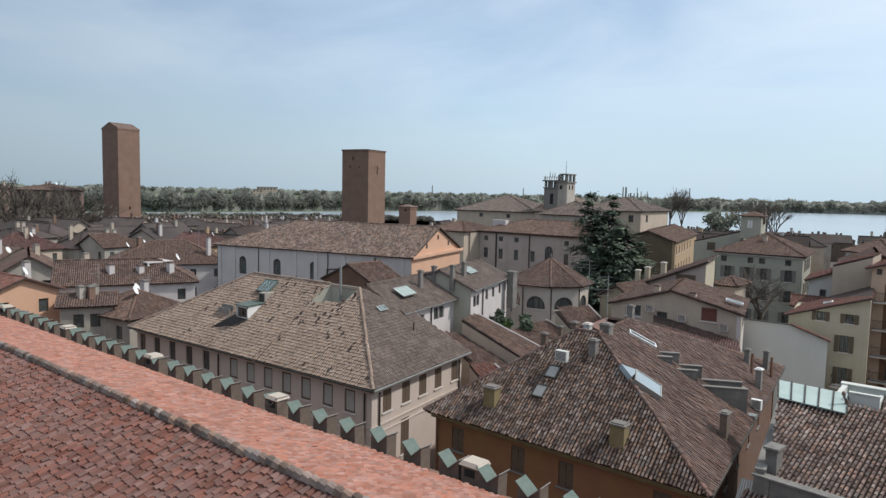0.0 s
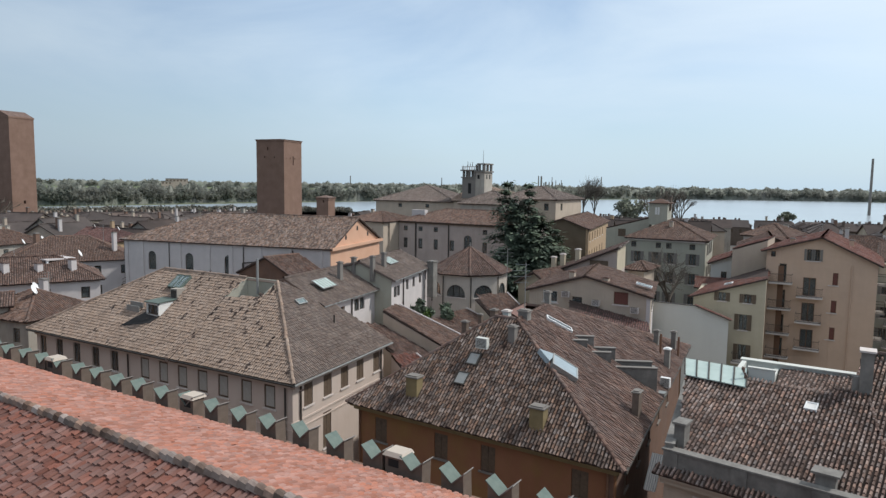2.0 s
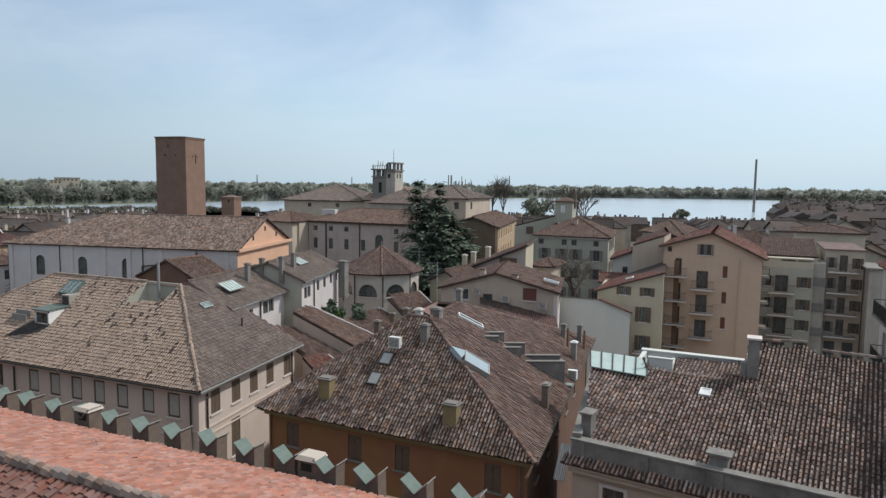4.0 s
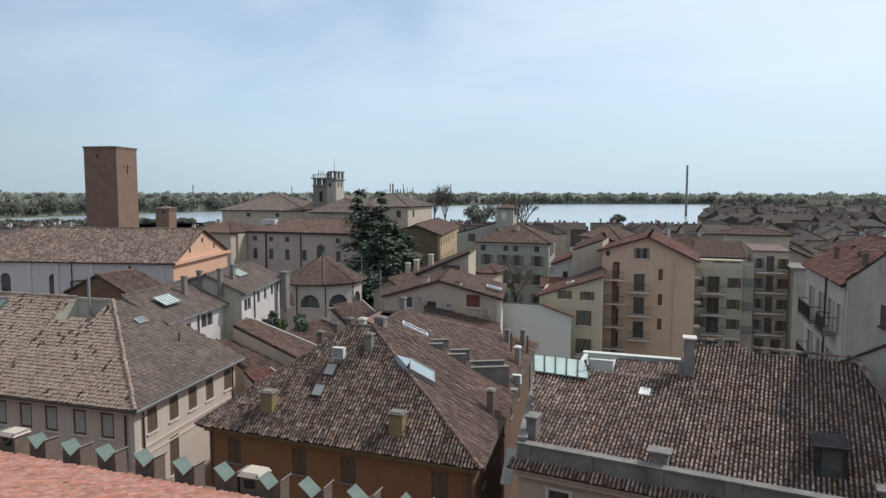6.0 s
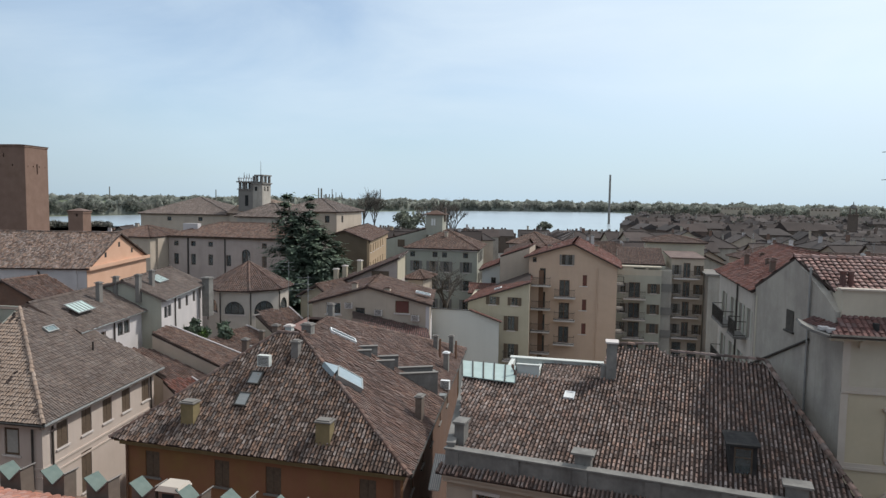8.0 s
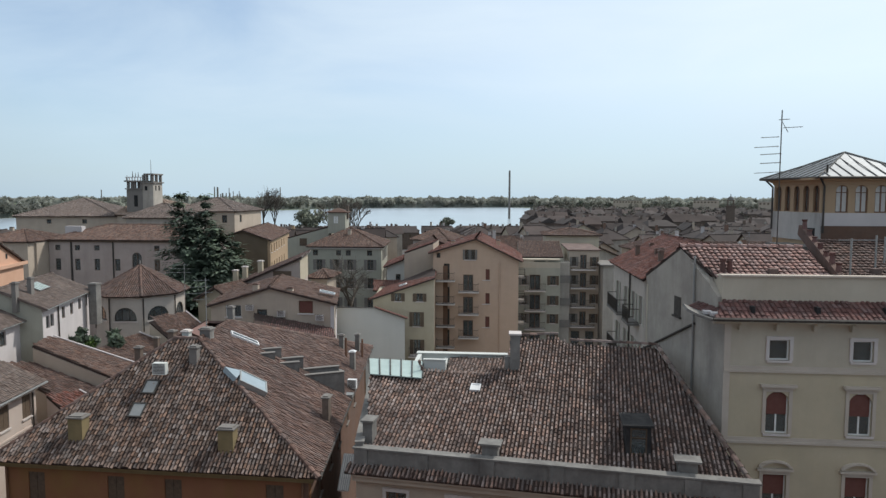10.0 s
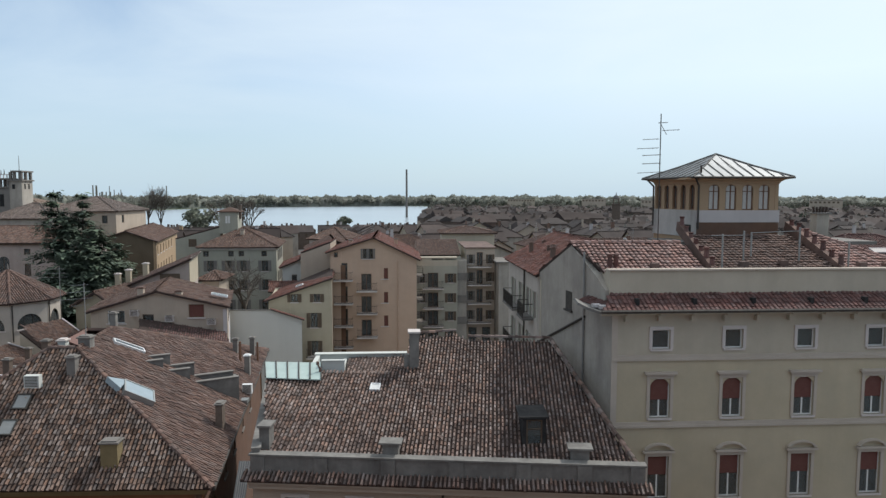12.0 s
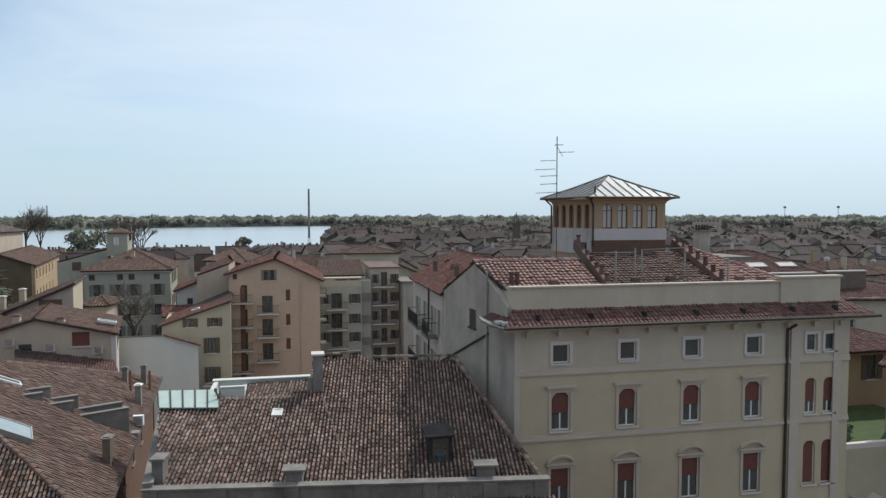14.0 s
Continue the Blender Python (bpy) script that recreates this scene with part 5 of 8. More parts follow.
# ---- cream palazzo with a belvedere ----
K = (9.04, 43.9)
D = [(10.68, 33.5), (31.2, 33.5), (31.2, 46.0), K]
palazzo_d = thing("cream_palazzo", "tall cream palazzo with arched windows, roof parapet and belvedere", "palazzo", (20, 39, 0))
d_small = dict(frame_mat=WHITE_WOOD, sill=STONE_PALE, bars=0, surround=STONE_PALE)
d_arch = dict(frame_mat=WHITE_WOOD, sill=STONE_PALE, bars=1, surround=TRIM_CREAM, blind=(0.55, BLIND_RED), arch=PLASTER_IVORY)
d_low = dict(frame_mat=WHITE_WOOD, sill=STONE_PALE, bars=1, surround=TRIM_CREAM, blind=(0.45, BLIND_RED))
d_pair = dict(frame_mat=WHITE_WOOD, sill=STONE_PALE, bars=1, blind=(0.68, BLIND_RED), arch=PLASTER_IVORY)
d_pair_low = dict(frame_mat=WHITE_WOOD, sill=STONE_PALE, bars=1, blind=(0.97, BLIND_RED), arch=PLASTER_IVORY)
d_holes = []
for q in (0.3965, 0.512, 0.6275, 0.7425):
    u = q * 33.5 - 10.68
    d_holes += [(u, H(-7.95), 0.95, 1.02, d_small), (u, H(-11.6), 1.08, 2.1, d_arch), (u, H(-15.95), 1.12, 2.3, d_low), (u, H(-20.4), 1.12, 2.3, d_low)]
for q in (0.8555, 0.892):
    u = q * 33.5 - 10.68
    d_holes += [(u, H(-7.95), 0.72, 1.02, d_small), (u, H(-11.6), 0.74, 2.1, d_pair), (u, H(-15.8), 0.8, 2.6, d_pair_low)]
for s in range(4):
    hs = d_holes if s == 0 else ()
    if s:
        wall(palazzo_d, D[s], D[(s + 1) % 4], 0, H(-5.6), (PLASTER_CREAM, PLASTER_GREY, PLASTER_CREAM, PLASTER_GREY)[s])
    else:
        wall(palazzo_d, D[0], D[1], 0, H(-8.4), PLASTER_IVORY, [h[:4] for h in hs if h[1] < H(-8.4)])
        wall(palazzo_d, D[0], D[1], H(-8.4), H(-5.6), PLASTER_CREAM, [h[:4] for h in hs if h[1] > H(-8.4)], name="attic_wall")
    for h in hs:
        window(palazzo_d, D[s], D[(s + 1) % 4], *h[:4], **h[4])
md = side_frame(D[0], D[1])
LD = 20.52
for z in (-8.55, -12.1):
    part("string_course", boxes((0, LD, H(z), H(z) + 0.12, 0, 0.1), (0, LD, H(z) + 0.12, H(z) + 0.3, 0, 0.05), m=md), TRIM_CREAM, palazzo_d)
part("corner_strip", boxes((0.0, 0.3, 0, H(-5.95), 0.0, 0.062), m=md), TRIM_CREAM, palazzo_d)
part("projecting_bay", boxes((16.55, 17.15, 0, H(-5.95), 0.0, 0.09), (19.4, 19.9, 0, H(-5.95), 0.0, 0.09), m=md), TRIM_CREAM, palazzo_d, "pale pilaster strips of the end bay")
for q in (0.3965, 0.512, 0.6275, 0.7425):
    u = q * 33.5 - 10.68
    part("window_hood", boxes((u - 0.85, u + 0.85, H(-9.25), H(-9.13), 0, 0.22), (u - 0.75, u + 0.75, H(-9.36), H(-9.25), 0, 0.12), m=md), TRIM_CREAM, palazzo_d)
    bm = bmesh.new()
    n = 10
    for k in range(n):
        a0, a1 = math.pi * (0.12 + 0.76 * k / n), math.pi * (0.12 + 0.76 * (k + 1) / n)
        pts = [(u + r * math.cos(a), H(-13.45) + 0.62 * r * math.sin(a)) for a, r in ((a0, 0.86), (a1, 0.86), (a1, 0.72), (a0, 0.72))]
        f0 = [bm.verts.new(md @ Vector((x, z, 0.2))) for x, z in pts]
        f1 = [bm.verts.new(md @ Vector((x, z, 0.0))) for x, z in pts]
        bm.faces.new(f0)
        bm.faces.new(f1[::-1])
        for i in range(4):
            j = (i + 1) % 4
            bm.faces.new((f0[j], f0[i], f1[i], f1[j]))
    box(bm, u - 0.85, u + 0.85, H(-13.45), H(-13.34), 0, 0.18, m=md)
    part("pediment", bm, TRIM_CREAM, palazzo_d)
for k in range(12):
    u = 0.75 + k * 1.73
    part("bracket", boxes((u - 0.16, u + 0.16, H(-6.45), H(-6.05), 0, 0.3), (u - 0.16, u + 0.16, H(-6.1), H(-5.9), 0, 0.6), m=md), PLASTER_CREAM, palazzo_d)
part("eave_board", boxes((-0.75, LD + 1.2, H(-6.0), H(-5.86), 0.0, 0.75), (-0.6, LD + 0.9, H(-6.16), H(-6.0), 0.0, 0.25), m=md), PLASTER_CREAM, palazzo_d, "moulded cream eave")
gutter(palazzo_d, (9.9, 32.68, H(-5.85)), (32.5, 32.68, H(-5.85)), DARK_METAL, 0.1)
drainpipe(palazzo_d, D[0], D[1], 16.3, 0, H(-6.6), DARK_METAL, 0.08, 0.6)
drainpipe(palazzo_d, D[3], D[0], 7.2, H(-12), H(-3.2), ZINC, 0.06)
strip = [Vector((10.0, 32.72, H(-5.85))), Vector((32.4, 32.72, H(-5.85))), Vector((31.4, 34.2, H(-5.15))), Vector((10.75, 34.2, H(-5.15)))]
tiled(palazzo_d, [strip], TILE_MAROON, 0.24, 0.36, 0.045, thick=0.1, deck=TILE_MAROON, jitter=0.008, wide=0.9)
sl = [Vector((9.7, 36.4, H(-5.85))), Vector((10.15, 32.9, H(-5.85))), Vector((10.72, 34.0, H(-5.5))), Vector((10.3, 36.3, H(-5.5)))]
tiled(palazzo_d, [sl], TILE_MAROON, 0.25, 0.36, 0.06, thick=0.1)
# the eave's upturned corner over the lane
bm = bmesh.new()
curve = [Vector((10.3, 32.75, H(-5.88))), Vector((9.85, 32.85, H(-5.84))), Vector((9.3, 33.05, H(-5.68))), Vector((8.85, 33.3, H(-5.45)))]
for p, q in zip(curve, curve[1:]):
    slab(bm, [p, q, q + Vector((0.2, 1.6, 0.02)), p + Vector((0.2, 1.6, 0.02))], 0.12)
part("eave_corner", bm, STONE_WORN, palazzo_d, "upturned grey eave corner")
part("broken_coping", boxes((9.95, 10.6, 33.2, 33.6, H(-5.8), H(-5.62)), (9.7, 10.1, 33.5, 33.9, H(-5.75), H(-5.6))), PLASTER_WHITE, palazzo_d)
for u in (11.9, 14.9, 18.0, 21.1, 24.0, 27.2, 30.0):
    part("roof_peg", boxes((u - 0.09, u + 0.09, 33.2, 33.5, H(-5.62), H(-5.28))), SLATE_DARK, palazzo_d)
pp = part("parapet", boxes((10.75, 27.0, 34.2, 34.5, H(-5.6), H(-3.95)), (27.0, 31.0, 34.1, 34.5, H(-5.6), H(-3.72)), (10.75, 11.0, 34.5, 35.6, H(-5.6), H(-3.98))), PLASTER_CREAM, palazzo_d, "plain rendered roof parapet")
part("coping", boxes((10.65, 27.0, 34.1, 34.6, H(-3.95), H(-3.87)), (26.9, 31.1, 34.0, 34.6, H(-3.72), H(-3.62))), TRIM_CREAM, pp)
# grey gable on the lane side
def lane(s):
    return 10.68 - 0.158 * s, 33.5 + s


bm = bmesh.new()
prof = [(0.8, H(-5.62)), (10.4, H(-5.62)), (10.4, H(-5.1)), (5.36, H(-2.95)), (2.0, H(-4.35)), (0.8, H(-5.0))]
fa = [bm.verts.new((*lane(s), z)) for s, z in prof]
fb = [bm.verts.new((lane(s)[0] + 0.35, lane(s)[1] + 0.05, z)) for s, z in prof]
bm.faces.new(fa)
bm.faces.new(fb[::-1])
for i in range(len(prof)):
    j = (i + 1) % len(prof)
    bm.faces.new((fa[j], fa[i], fb[i], fb[j]))
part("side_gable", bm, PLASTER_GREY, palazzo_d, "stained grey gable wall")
mside = side_frame(D[3], D[0])
part("blocked_window", boxes((4.5, 5.4, H(-6.8), H(-5.7), -0.02, 0.03), (4.4, 5.5, H(-6.9), H(-6.8), 0, 0.12), m=mside), DARK_METAL, palazzo_d, "small dark side window")
bm = bmesh.new()
tube(bm, mside @ Vector((-0.2, H(-9.9), 0.06)), mside @ Vector((7.3, H(-6.8), 0.06)), 0.07, 6)
part("flashing", bm, DARK_METAL, palazzo_d, "dark slanting flashing line")
RG0, RG1 = Vector((9.83, 38.9, H(-2.85))), Vector((16.4, 38.9, H(-2.85)))
DL = [Vector((10.9, 34.6, H(-4.3))), Vector((16.4, 34.6, H(-4.3))), RG1, RG0]
DB = [Vector((16.4, 44.2, H(-5.0))), Vector((9.0, 44.0, H(-5.0))), RG0, RG1]
DM = [Vector((16.6, 34.6, H(-4.2))), Vector((23.6, 34.6, H(-4.2))), Vector((24.1, 40.6, H(-2.55))), Vector((17.5, 40.6, H(-2.55)))]
DR = [Vector((23.8, 34.6, H(-4.25))), Vector((28.6, 34.6, H(-4.25))), Vector((24.8, 41.5, H(-2.1)))]
for poly, mat in ((DL, TILE_PINK), (DB, TILE_RED), (DM, TILE_DARK), (DR, TILE_PINK)):
    tiled(palazzo_d, [poly], mat, 0.27, 0.4, 0.05, wide=0.86, step=0.07, jitter=0.006, ridges=[(RG0, RG1)] if poly is DL else ([(DR[1], DR[2])] if poly is DR else []))
part("back_roof", boxes((17, 30.8, 41.9, 45.8, H(-3.2), H(-3.0))), STONE, palazzo_d)


def clay_pot(x, y, z, h):
    """A turned chimney pot with a flared rim."""
    bm = bmesh.new()
    tube(bm, (x, y, z), (x, y, z + h * 0.82), 0.17, 8, 0.12)
    tube(bm, (x, y, z + h * 0.82), (x, y, z + h), 0.13, 8, 0.18)
    part("clay_pot", bm, TILE_MAROON, palazzo_d)


for x0, x1, zt in ((16.45, 17.5, 0.05), (23.65, 24.6, 0.05)):
    bm = bmesh.new()
    slab(bm, [(x0 - 0.1, 34.6, H(-3.85)), (x0 + 0.2, 34.6, H(-3.85)), (x1 + 0.2, 41.8, H(-1.7)), (x1 - 0.1, 41.8, H(-1.7))], 0.6)
    fwall = part("party_wall", bm, TILE_DARK, palazzo_d, "dark tiled party wall")
    for k in range(7):
        t = (k + 0.4) / 7
        x, y, z = x0 + (x1 - x0) * t + 0.05, 34.6 + 7.2 * t, H(-3.85) + 2.15 * t
        clay_pot(x, y, z - 0.2, 0.2 + random.uniform(0.25, 0.55))
for x in (11.2, 11.55):
    clay_pot(x, 35.75, H(-4.1), 0.9)
for x, y, z, m in ((13.6, 35.4, -3.9, TILE_DARK), (18.6, 35.5, -3.85, TILE_DARK), (20.9, 35.6, -3.8, TILE_DARK), (25.2, 35.3, -3.9, TILE_DARK), (26.6, 35.2, -3.95, TILE_DARK)):
    part("roof_vent", boxes((x - 0.2, x + 0.2, y - 0.1, y + 0.3, H(z) - 0.2, H(z) + 0.22)), m, palazzo_d)
for x, y, z, hh in ((19.0, 36.4, -3.7, 1.7), (19.75, 37.0, -3.5, 1.4), (22.1, 36.2, -3.7, 1.9), (17.2, 35.2, -4.0, 1.9), (24.3, 35.2, -4.0, 1.5)):
    bm = bmesh.new()
    tube(bm, (x, y, H(z) - 0.2), (x, y, H(z) + hh), 0.05, 6)
    part("roof_pole", bm, ZINC, palazzo_d)
bm = bmesh.new()
for a, b in (((17.4, 37.0, H(-2.3)), (19.0, 36.4, H(-2.25))), ((19.75, 37.0, H(-2.15)), (22.1, 36.2, H(-2.0)))):
    tube(bm, a, b, 0.025, 5)
part("roof_wire", bm, ZINC, palazzo_d)
bm = bmesh.new()
tube(bm, (15.48, 40.0, H(-3.6)), (15.48, 40.0, H(4.85)), 0.03, 6)
mast_ = part("aerial_mast", bm, DARK_METAL, palazzo_d, "tall thin aerial mast")
for z, a, b, r in ((4.3, -0.15, 0.42, 0.02), (3.85, 0.1, 1.15, 0.018), (3.3, -1.1, -0.1, 0.018), (2.75, -1.45, -0.1, 0.018), (2.35, -1.1, 0.05, 0.022), (1.85, -1.1, 0.05, 0.022), (1.3, -1.4, 0.75, 0.018)):
    bm = bmesh.new()
    tube(bm, (15.48 + a, 40.0, H(z)), (15.48 + b, 40.0, H(z) + (b - a) * 0.06), r, 5)
    for k in range(6):
        e = a + (b - a) * (k + 0.5) / 6
        tube(bm, (15.48 + e, 39.8, H(z) + 0.03), (15.48 + e, 40.2, H(z) + 0.03), 0.008, 3)
    part("aerial_rod", bm, ZINC, mast_)
bm = bmesh.new()
tube(bm, (15.5, 40.0, H(4.2)), (15.85, 40.0, H(3.6)), 0.02, 5)
part("aerial_stay", bm, ZINC, mast_)
# belvedere
BV = [(18.95, 42.5), (24.4, 42.5), (23.9, 47.7), (18.1, 47.6)]
bf = [(u, H(-0.98), 0.72, 1.65, dict(frame_mat=WOOD_BROWN, sill=None, bars=1, arch=PLASTER_TAN, blind=(0.97, CURTAIN_PALE))) for u in (1.14, 2.26, 3.38, 4.48)]
bl = [(u, H(-0.98), 0.6, 1.65, dict(frame_mat=WOOD_BROWN, sill=None, bars=1, arch=PLASTER_TAN)) for u in (0.6, 1.6, 2.6, 3.6, 4.6)]
for s, hs in ((0, bf), (1, ()), (2, ()), (3, bl)):
    wall(palazzo_d, BV[s], BV[(s + 1) % 4], H(-3.2), H(1.12), PLASTER_TAN, [h[:4] for h in hs], thick=0.25, name="belvedere_wall")
    for h in hs:
        window(palazzo_d, BV[s], BV[(s + 1) % 4], *h[:4], **h[4])
    m, L = side_frame(BV[s], BV[(s + 1) % 4]), math.dist(BV[s], BV[(s + 1) % 4])
    part("belvedere_apron", boxes((-0.05, L + 0.05, H(-2.75 if s == 3 else -1.78), H(-1.0), 0.0, 0.07), m=m), PLASTER_STREAKED if s == 3 else PLASTER_WHITE, palazzo_d)
    if s == 0:
        part("belvedere_base", boxes((0.0, L, H(-3.1), H(-1.78), 0.0, 0.05), m=m), RED_BROWN, palazzo_d, "red-brown base of the belvedere")
    if s == 3:
        part("hatch", boxes((3.9, 4.7, H(-2.75), H(-1.95), 0.07, 0.1), m=m), INSIDE_DARK, palazzo_d)
for u in (1.14, 2.26, 3.38, 4.48):
    part("mullion", boxes((u - 0.035, u + 0.035, H(-0.95), H(0.6), -0.11, -0.07), (u - 0.33, u + 0.33, H(0.2), H(0.25), -0.11, -0.07), m=side_frame(BV[0], BV[1])), WOOD_BROWN, palazzo_d)
cove = [(0.0, 0.7), (0.07, 0.86), (0.24, 0.99), (0.55, 1.06)]
bm = bmesh.new()
loops = [[bm.verts.new((*p, H(z))) for p in outward(BV, o + 0.01)] for o, z in cove]
for la, lb in zip(loops, loops[1:]):
    for i in range(4):
        j = (i + 1) % 4
        bm.faces.new((la[i], la[j], lb[j], lb[i]))
part("cove", bm, PLASTER_TAN, palazzo_d, "coved plaster eave of the belvedere")
belv = [Vector((*p, H(1.15))) for p in outward(BV, 0.62)]
top = sum(belv, Vector()) / 4 + Vector((0, 0, 1.62))
rings = [top + (b - top) * 0.5 - Vector((0, 0, 0.06)) for b in belv]
bm = bmesh.new()
for i in range(4):
    j = (i + 1) % 4
    slab(bm, [belv[i], belv[j], rings[j], rings[i]], 0.06)
    slab(bm, [rings[i], rings[j], top], 0.06)
broof = part("belvedere_roof", bm, ROOF_METAL, palazzo_d, "pale standing-seam metal roof")
for i in range(4):
    j = (i + 1) % 4
    for k in range(0, 11):
        t = k / 10
        a = belv[i].lerp(belv[j], t)
        b = top if k in (0, 10) else None
        e = rings[i].lerp(rings[j], t)
        h = 1 - abs(2 * t - 1)
        bm = bmesh.new()
        if k == 0:
            tube(bm, a + Vector((0, 0, 0.03)), e + Vector((0, 0, 0.03)), 0.05, 5)
            tube(bm, e + Vector((0, 0, 0.03)), top + Vector((0, 0, 0.03)), 0.05, 5)
        elif k < 10:
            mid_ = belv[i].lerp(belv[j], 0.5)
            inw = (top - mid_) * (h * 0.98)
            sag = Vector((0, 0, -0.06 * min(1, h * 2)))
            tube(bm, a + Vector((0, 0, 0.03)), a + inw + sag + Vector((0, 0, 0.03)), 0.03, 4)
        else:
            bm.free()
            continue
        part("seam", bm, STONE_WORN, broof)
part("belvedere_eave", boxes((18.75, 24.6, 42.1, 42.49, H(0.98), H(1.1)), (18.1, 18.9, 42.1, 47.8, H(0.98), H(1.1))), PLASTER_TAN, palazzo_d)
for p, q in zip(belv, belv[1:] + belv[:1]):
    bm = bmesh.new()
    tube(bm, p + Vector((0, 0, -0.03)), q + Vector((0, 0, -0.03)), 0.07, 6)
    part("gutter", bm, DARK_METAL, broof)
bm = bmesh.new()
tube(bm, belv[0] + Vector((0.75, 0.6, 0.1)), belv[0] + Vector((0.75, 0.6, 0.75)), 0.06, 6)
part("vent_pipe", bm, DARK_METAL, broof)
for x, y, dx, dy in ((19.0, 42.35, -0.4, -0.4), (17.9, 47.3, -0.5, -0.1)):
    bm = bmesh.new()
    tube(bm, (x, y, H(-2.2)), (x, y, H(0.6)), 0.06, 6)
    tube(bm, (x, y, H(0.6)), (x + dx, y + dy, H(1.05)), 0.06, 6)
    part("drainpipe", bm, DARK_METAL, palazzo_d)

# ---- white street house behind the palazzo ----
SH = [(9.1, 44.3), (17.0, 46.2), (17.0, 58.0), (8.9, 56.0)]
sh_open = dict(frame_mat=WHITE_WOOD, sill=None, bars=1, shutters=PLASTER_GREEN)
sh_left = []
for z in (-8.6, -11.8, -15.0, -18.2):
    sh_left += [(u, H(z), 0.9, 1.9, sh_open) for u in (2.2, 5.4, 8.2, 10.6)]
street_house = thing("street_house", "white street house with balconies and a red tile roof", "house", (13, 50, 0))
for s in range(4):
    hs = sh_left if s == 3 else ()
    wall(street_house, SH[s], SH[(s + 1) % 4], 0, H(-5.3), PLASTER_STREET, [h[:4] for h in hs])
    for h in hs:
        window(street_house, SH[s], SH[(s + 1) % 4], *h[:4], **h[4])
for z in (-8.6, -11.8, -15.0, -18.2):
    balcony(street_house, SH[3], SH[0], 3.8, H(z) - 0.02, 4.4, 0.8, slab_mat=STONE)
    balcony(street_house, SH[3], SH[0], 8.9, H(z) - 0.02, 2.2, 0.8, slab_mat=STONE)
drainpipe(street_house, SH[3], SH[0], 7.0, 0, H(-5.5))
e0, e1, e2, e3 = [Vector((*p, H(-5.35))) for p in outward(SH, 0.35)]
r0, r1 = Vector((13.2, 45.2, H(-3.2))), Vector((13.0, 57.2, H(-3.2)))
tiled(street_house, [[e3, e0, r0, r1], [e1, e2, r1, r0]], TILE_RED, 0.19, 0.28, 0.06, ridges=[(r0, r1)])
for x, y in ((10.6, 47.0), (10.9, 48.2), (11.0, 50.0), (10.2, 53.0), (11.5, 54.2), (12.6, 52.0)):
    chimney(street_house, x, y, H(-4.6), 0.7 + 0.2 * (x % 1), BRICK_OLD, 0.3, 0.3, TILE_DARK)
# ---- church and the brick towers ----
CH = outward([(-89.0, 56.0), (-56.2, 63.6), (-61.0, 80.4), (-93.8, 72.8)], -0.4)
ch_win = dict(frame_mat=WOOD_DARK, sill=None, bars=0, arch=PLASTER_WHITE)
church = house("church", "long white church with an orange gable and clay tile roof", CH, H(-8.4), 3.5, PLASTER_WHITE, TILE_SPECK, hips=(1.1, 0), category="church", tile=(0.21, 0.32, 0.07), over=0.4,
               holes={0: [(4.9, H(-12.6), 1.35, 2.6, ch_win), (11.2, H(-12.6), 1.35, 2.6, ch_win), (17.6, H(-12.6), 1.35, 2.6, ch_win)]})
mch, LCH = side_frame(CH[0], CH[1]), math.dist(CH[0], CH[1])
for u in (0.5, 3.2, 7.6, 9.6, 14.4, 18.0, 22.5, 27.0, 31.5):
    part("pilaster", boxes((u - 0.3, u + 0.3, 0, H(-8.7), 0, 0.14), m=mch), PLASTER_WHITE, church)
for u in (0.15, 7.9, 20.0):
    drainpipe(church, CH[0], CH[1], u, H(-16), H(-8.7))
mg, LG = side_frame(CH[1], CH[2]), math.dist(CH[1], CH[2])
part("gable_front", boxes((0, LG, 0, H(-8.45), 0.0, 0.06), m=mg), PLASTER_PEACH, church, "orange plastered gable front")
bm = bmesh.new()
a = [bm.verts.new(mg @ Vector((u, z, w))) for w in (0.06, 0.0) for u, z in ((0.1, H(-8.45)), (LG - 0.1, H(-8.45)), (LG / 2, H(-5.15)))]
bm.faces.new(a[:3])
bm.faces.new(a[3:][::-1])
for i in range(3):
    j = (i + 1) % 3
    bm.faces.new((a[j], a[i], a[3 + i], a[3 + j]))
part("gable_front", bm, PLASTER_PEACH, church, "orange plastered pediment")
part("gable_cornice", boxes((-0.3, LG + 0.3, H(-8.75), H(-8.35), 0.06, 0.5), m=mg), PLASTER_PEACH, church)
for u, z in ((4.6, -7.3), (LG / 2, -6.3), (LG - 4.6, -7.3)):
    part("vent_hole", boxes((u - 0.25, u + 0.25, H(z) - 0.35, H(z) + 0.25, 0.05, 0.075), m=mg), INSIDE_DARK, church)
bm = bmesh.new()
tube(bm, mch @ Vector((20.0, H(-12.0), 0.25)), mch @ Vector((20.0, H(-10.9), 0.25)), 0.09, 6)
tube(bm, mch @ Vector((20.0, H(-10.9), 0.25)), mch @ Vector((27.6, H(-10.1), 0.25)), 0.09, 6)
tube(bm, mch @ Vector((27.6, H(-10.1), 0.25)), mch @ Vector((27.6, H(-8.9), 0.25)), 0.09, 6)
part("drainpipe", bm, DARK_METAL, church)
# low gabled side building against the church
SB = [(-61.0, 53.0), (-52.2, 53.0), (-51.8, 57.6), (-60.6, 57.6)]
house("side_chapel", "low side building with a dark brown tile roof", SB, H(-10.5), 1.95, RED_BROWN, TILE, axis="y", hips=(0, 0), tile=(0.21, 0.32, 0.07), category="building", over=0.25)


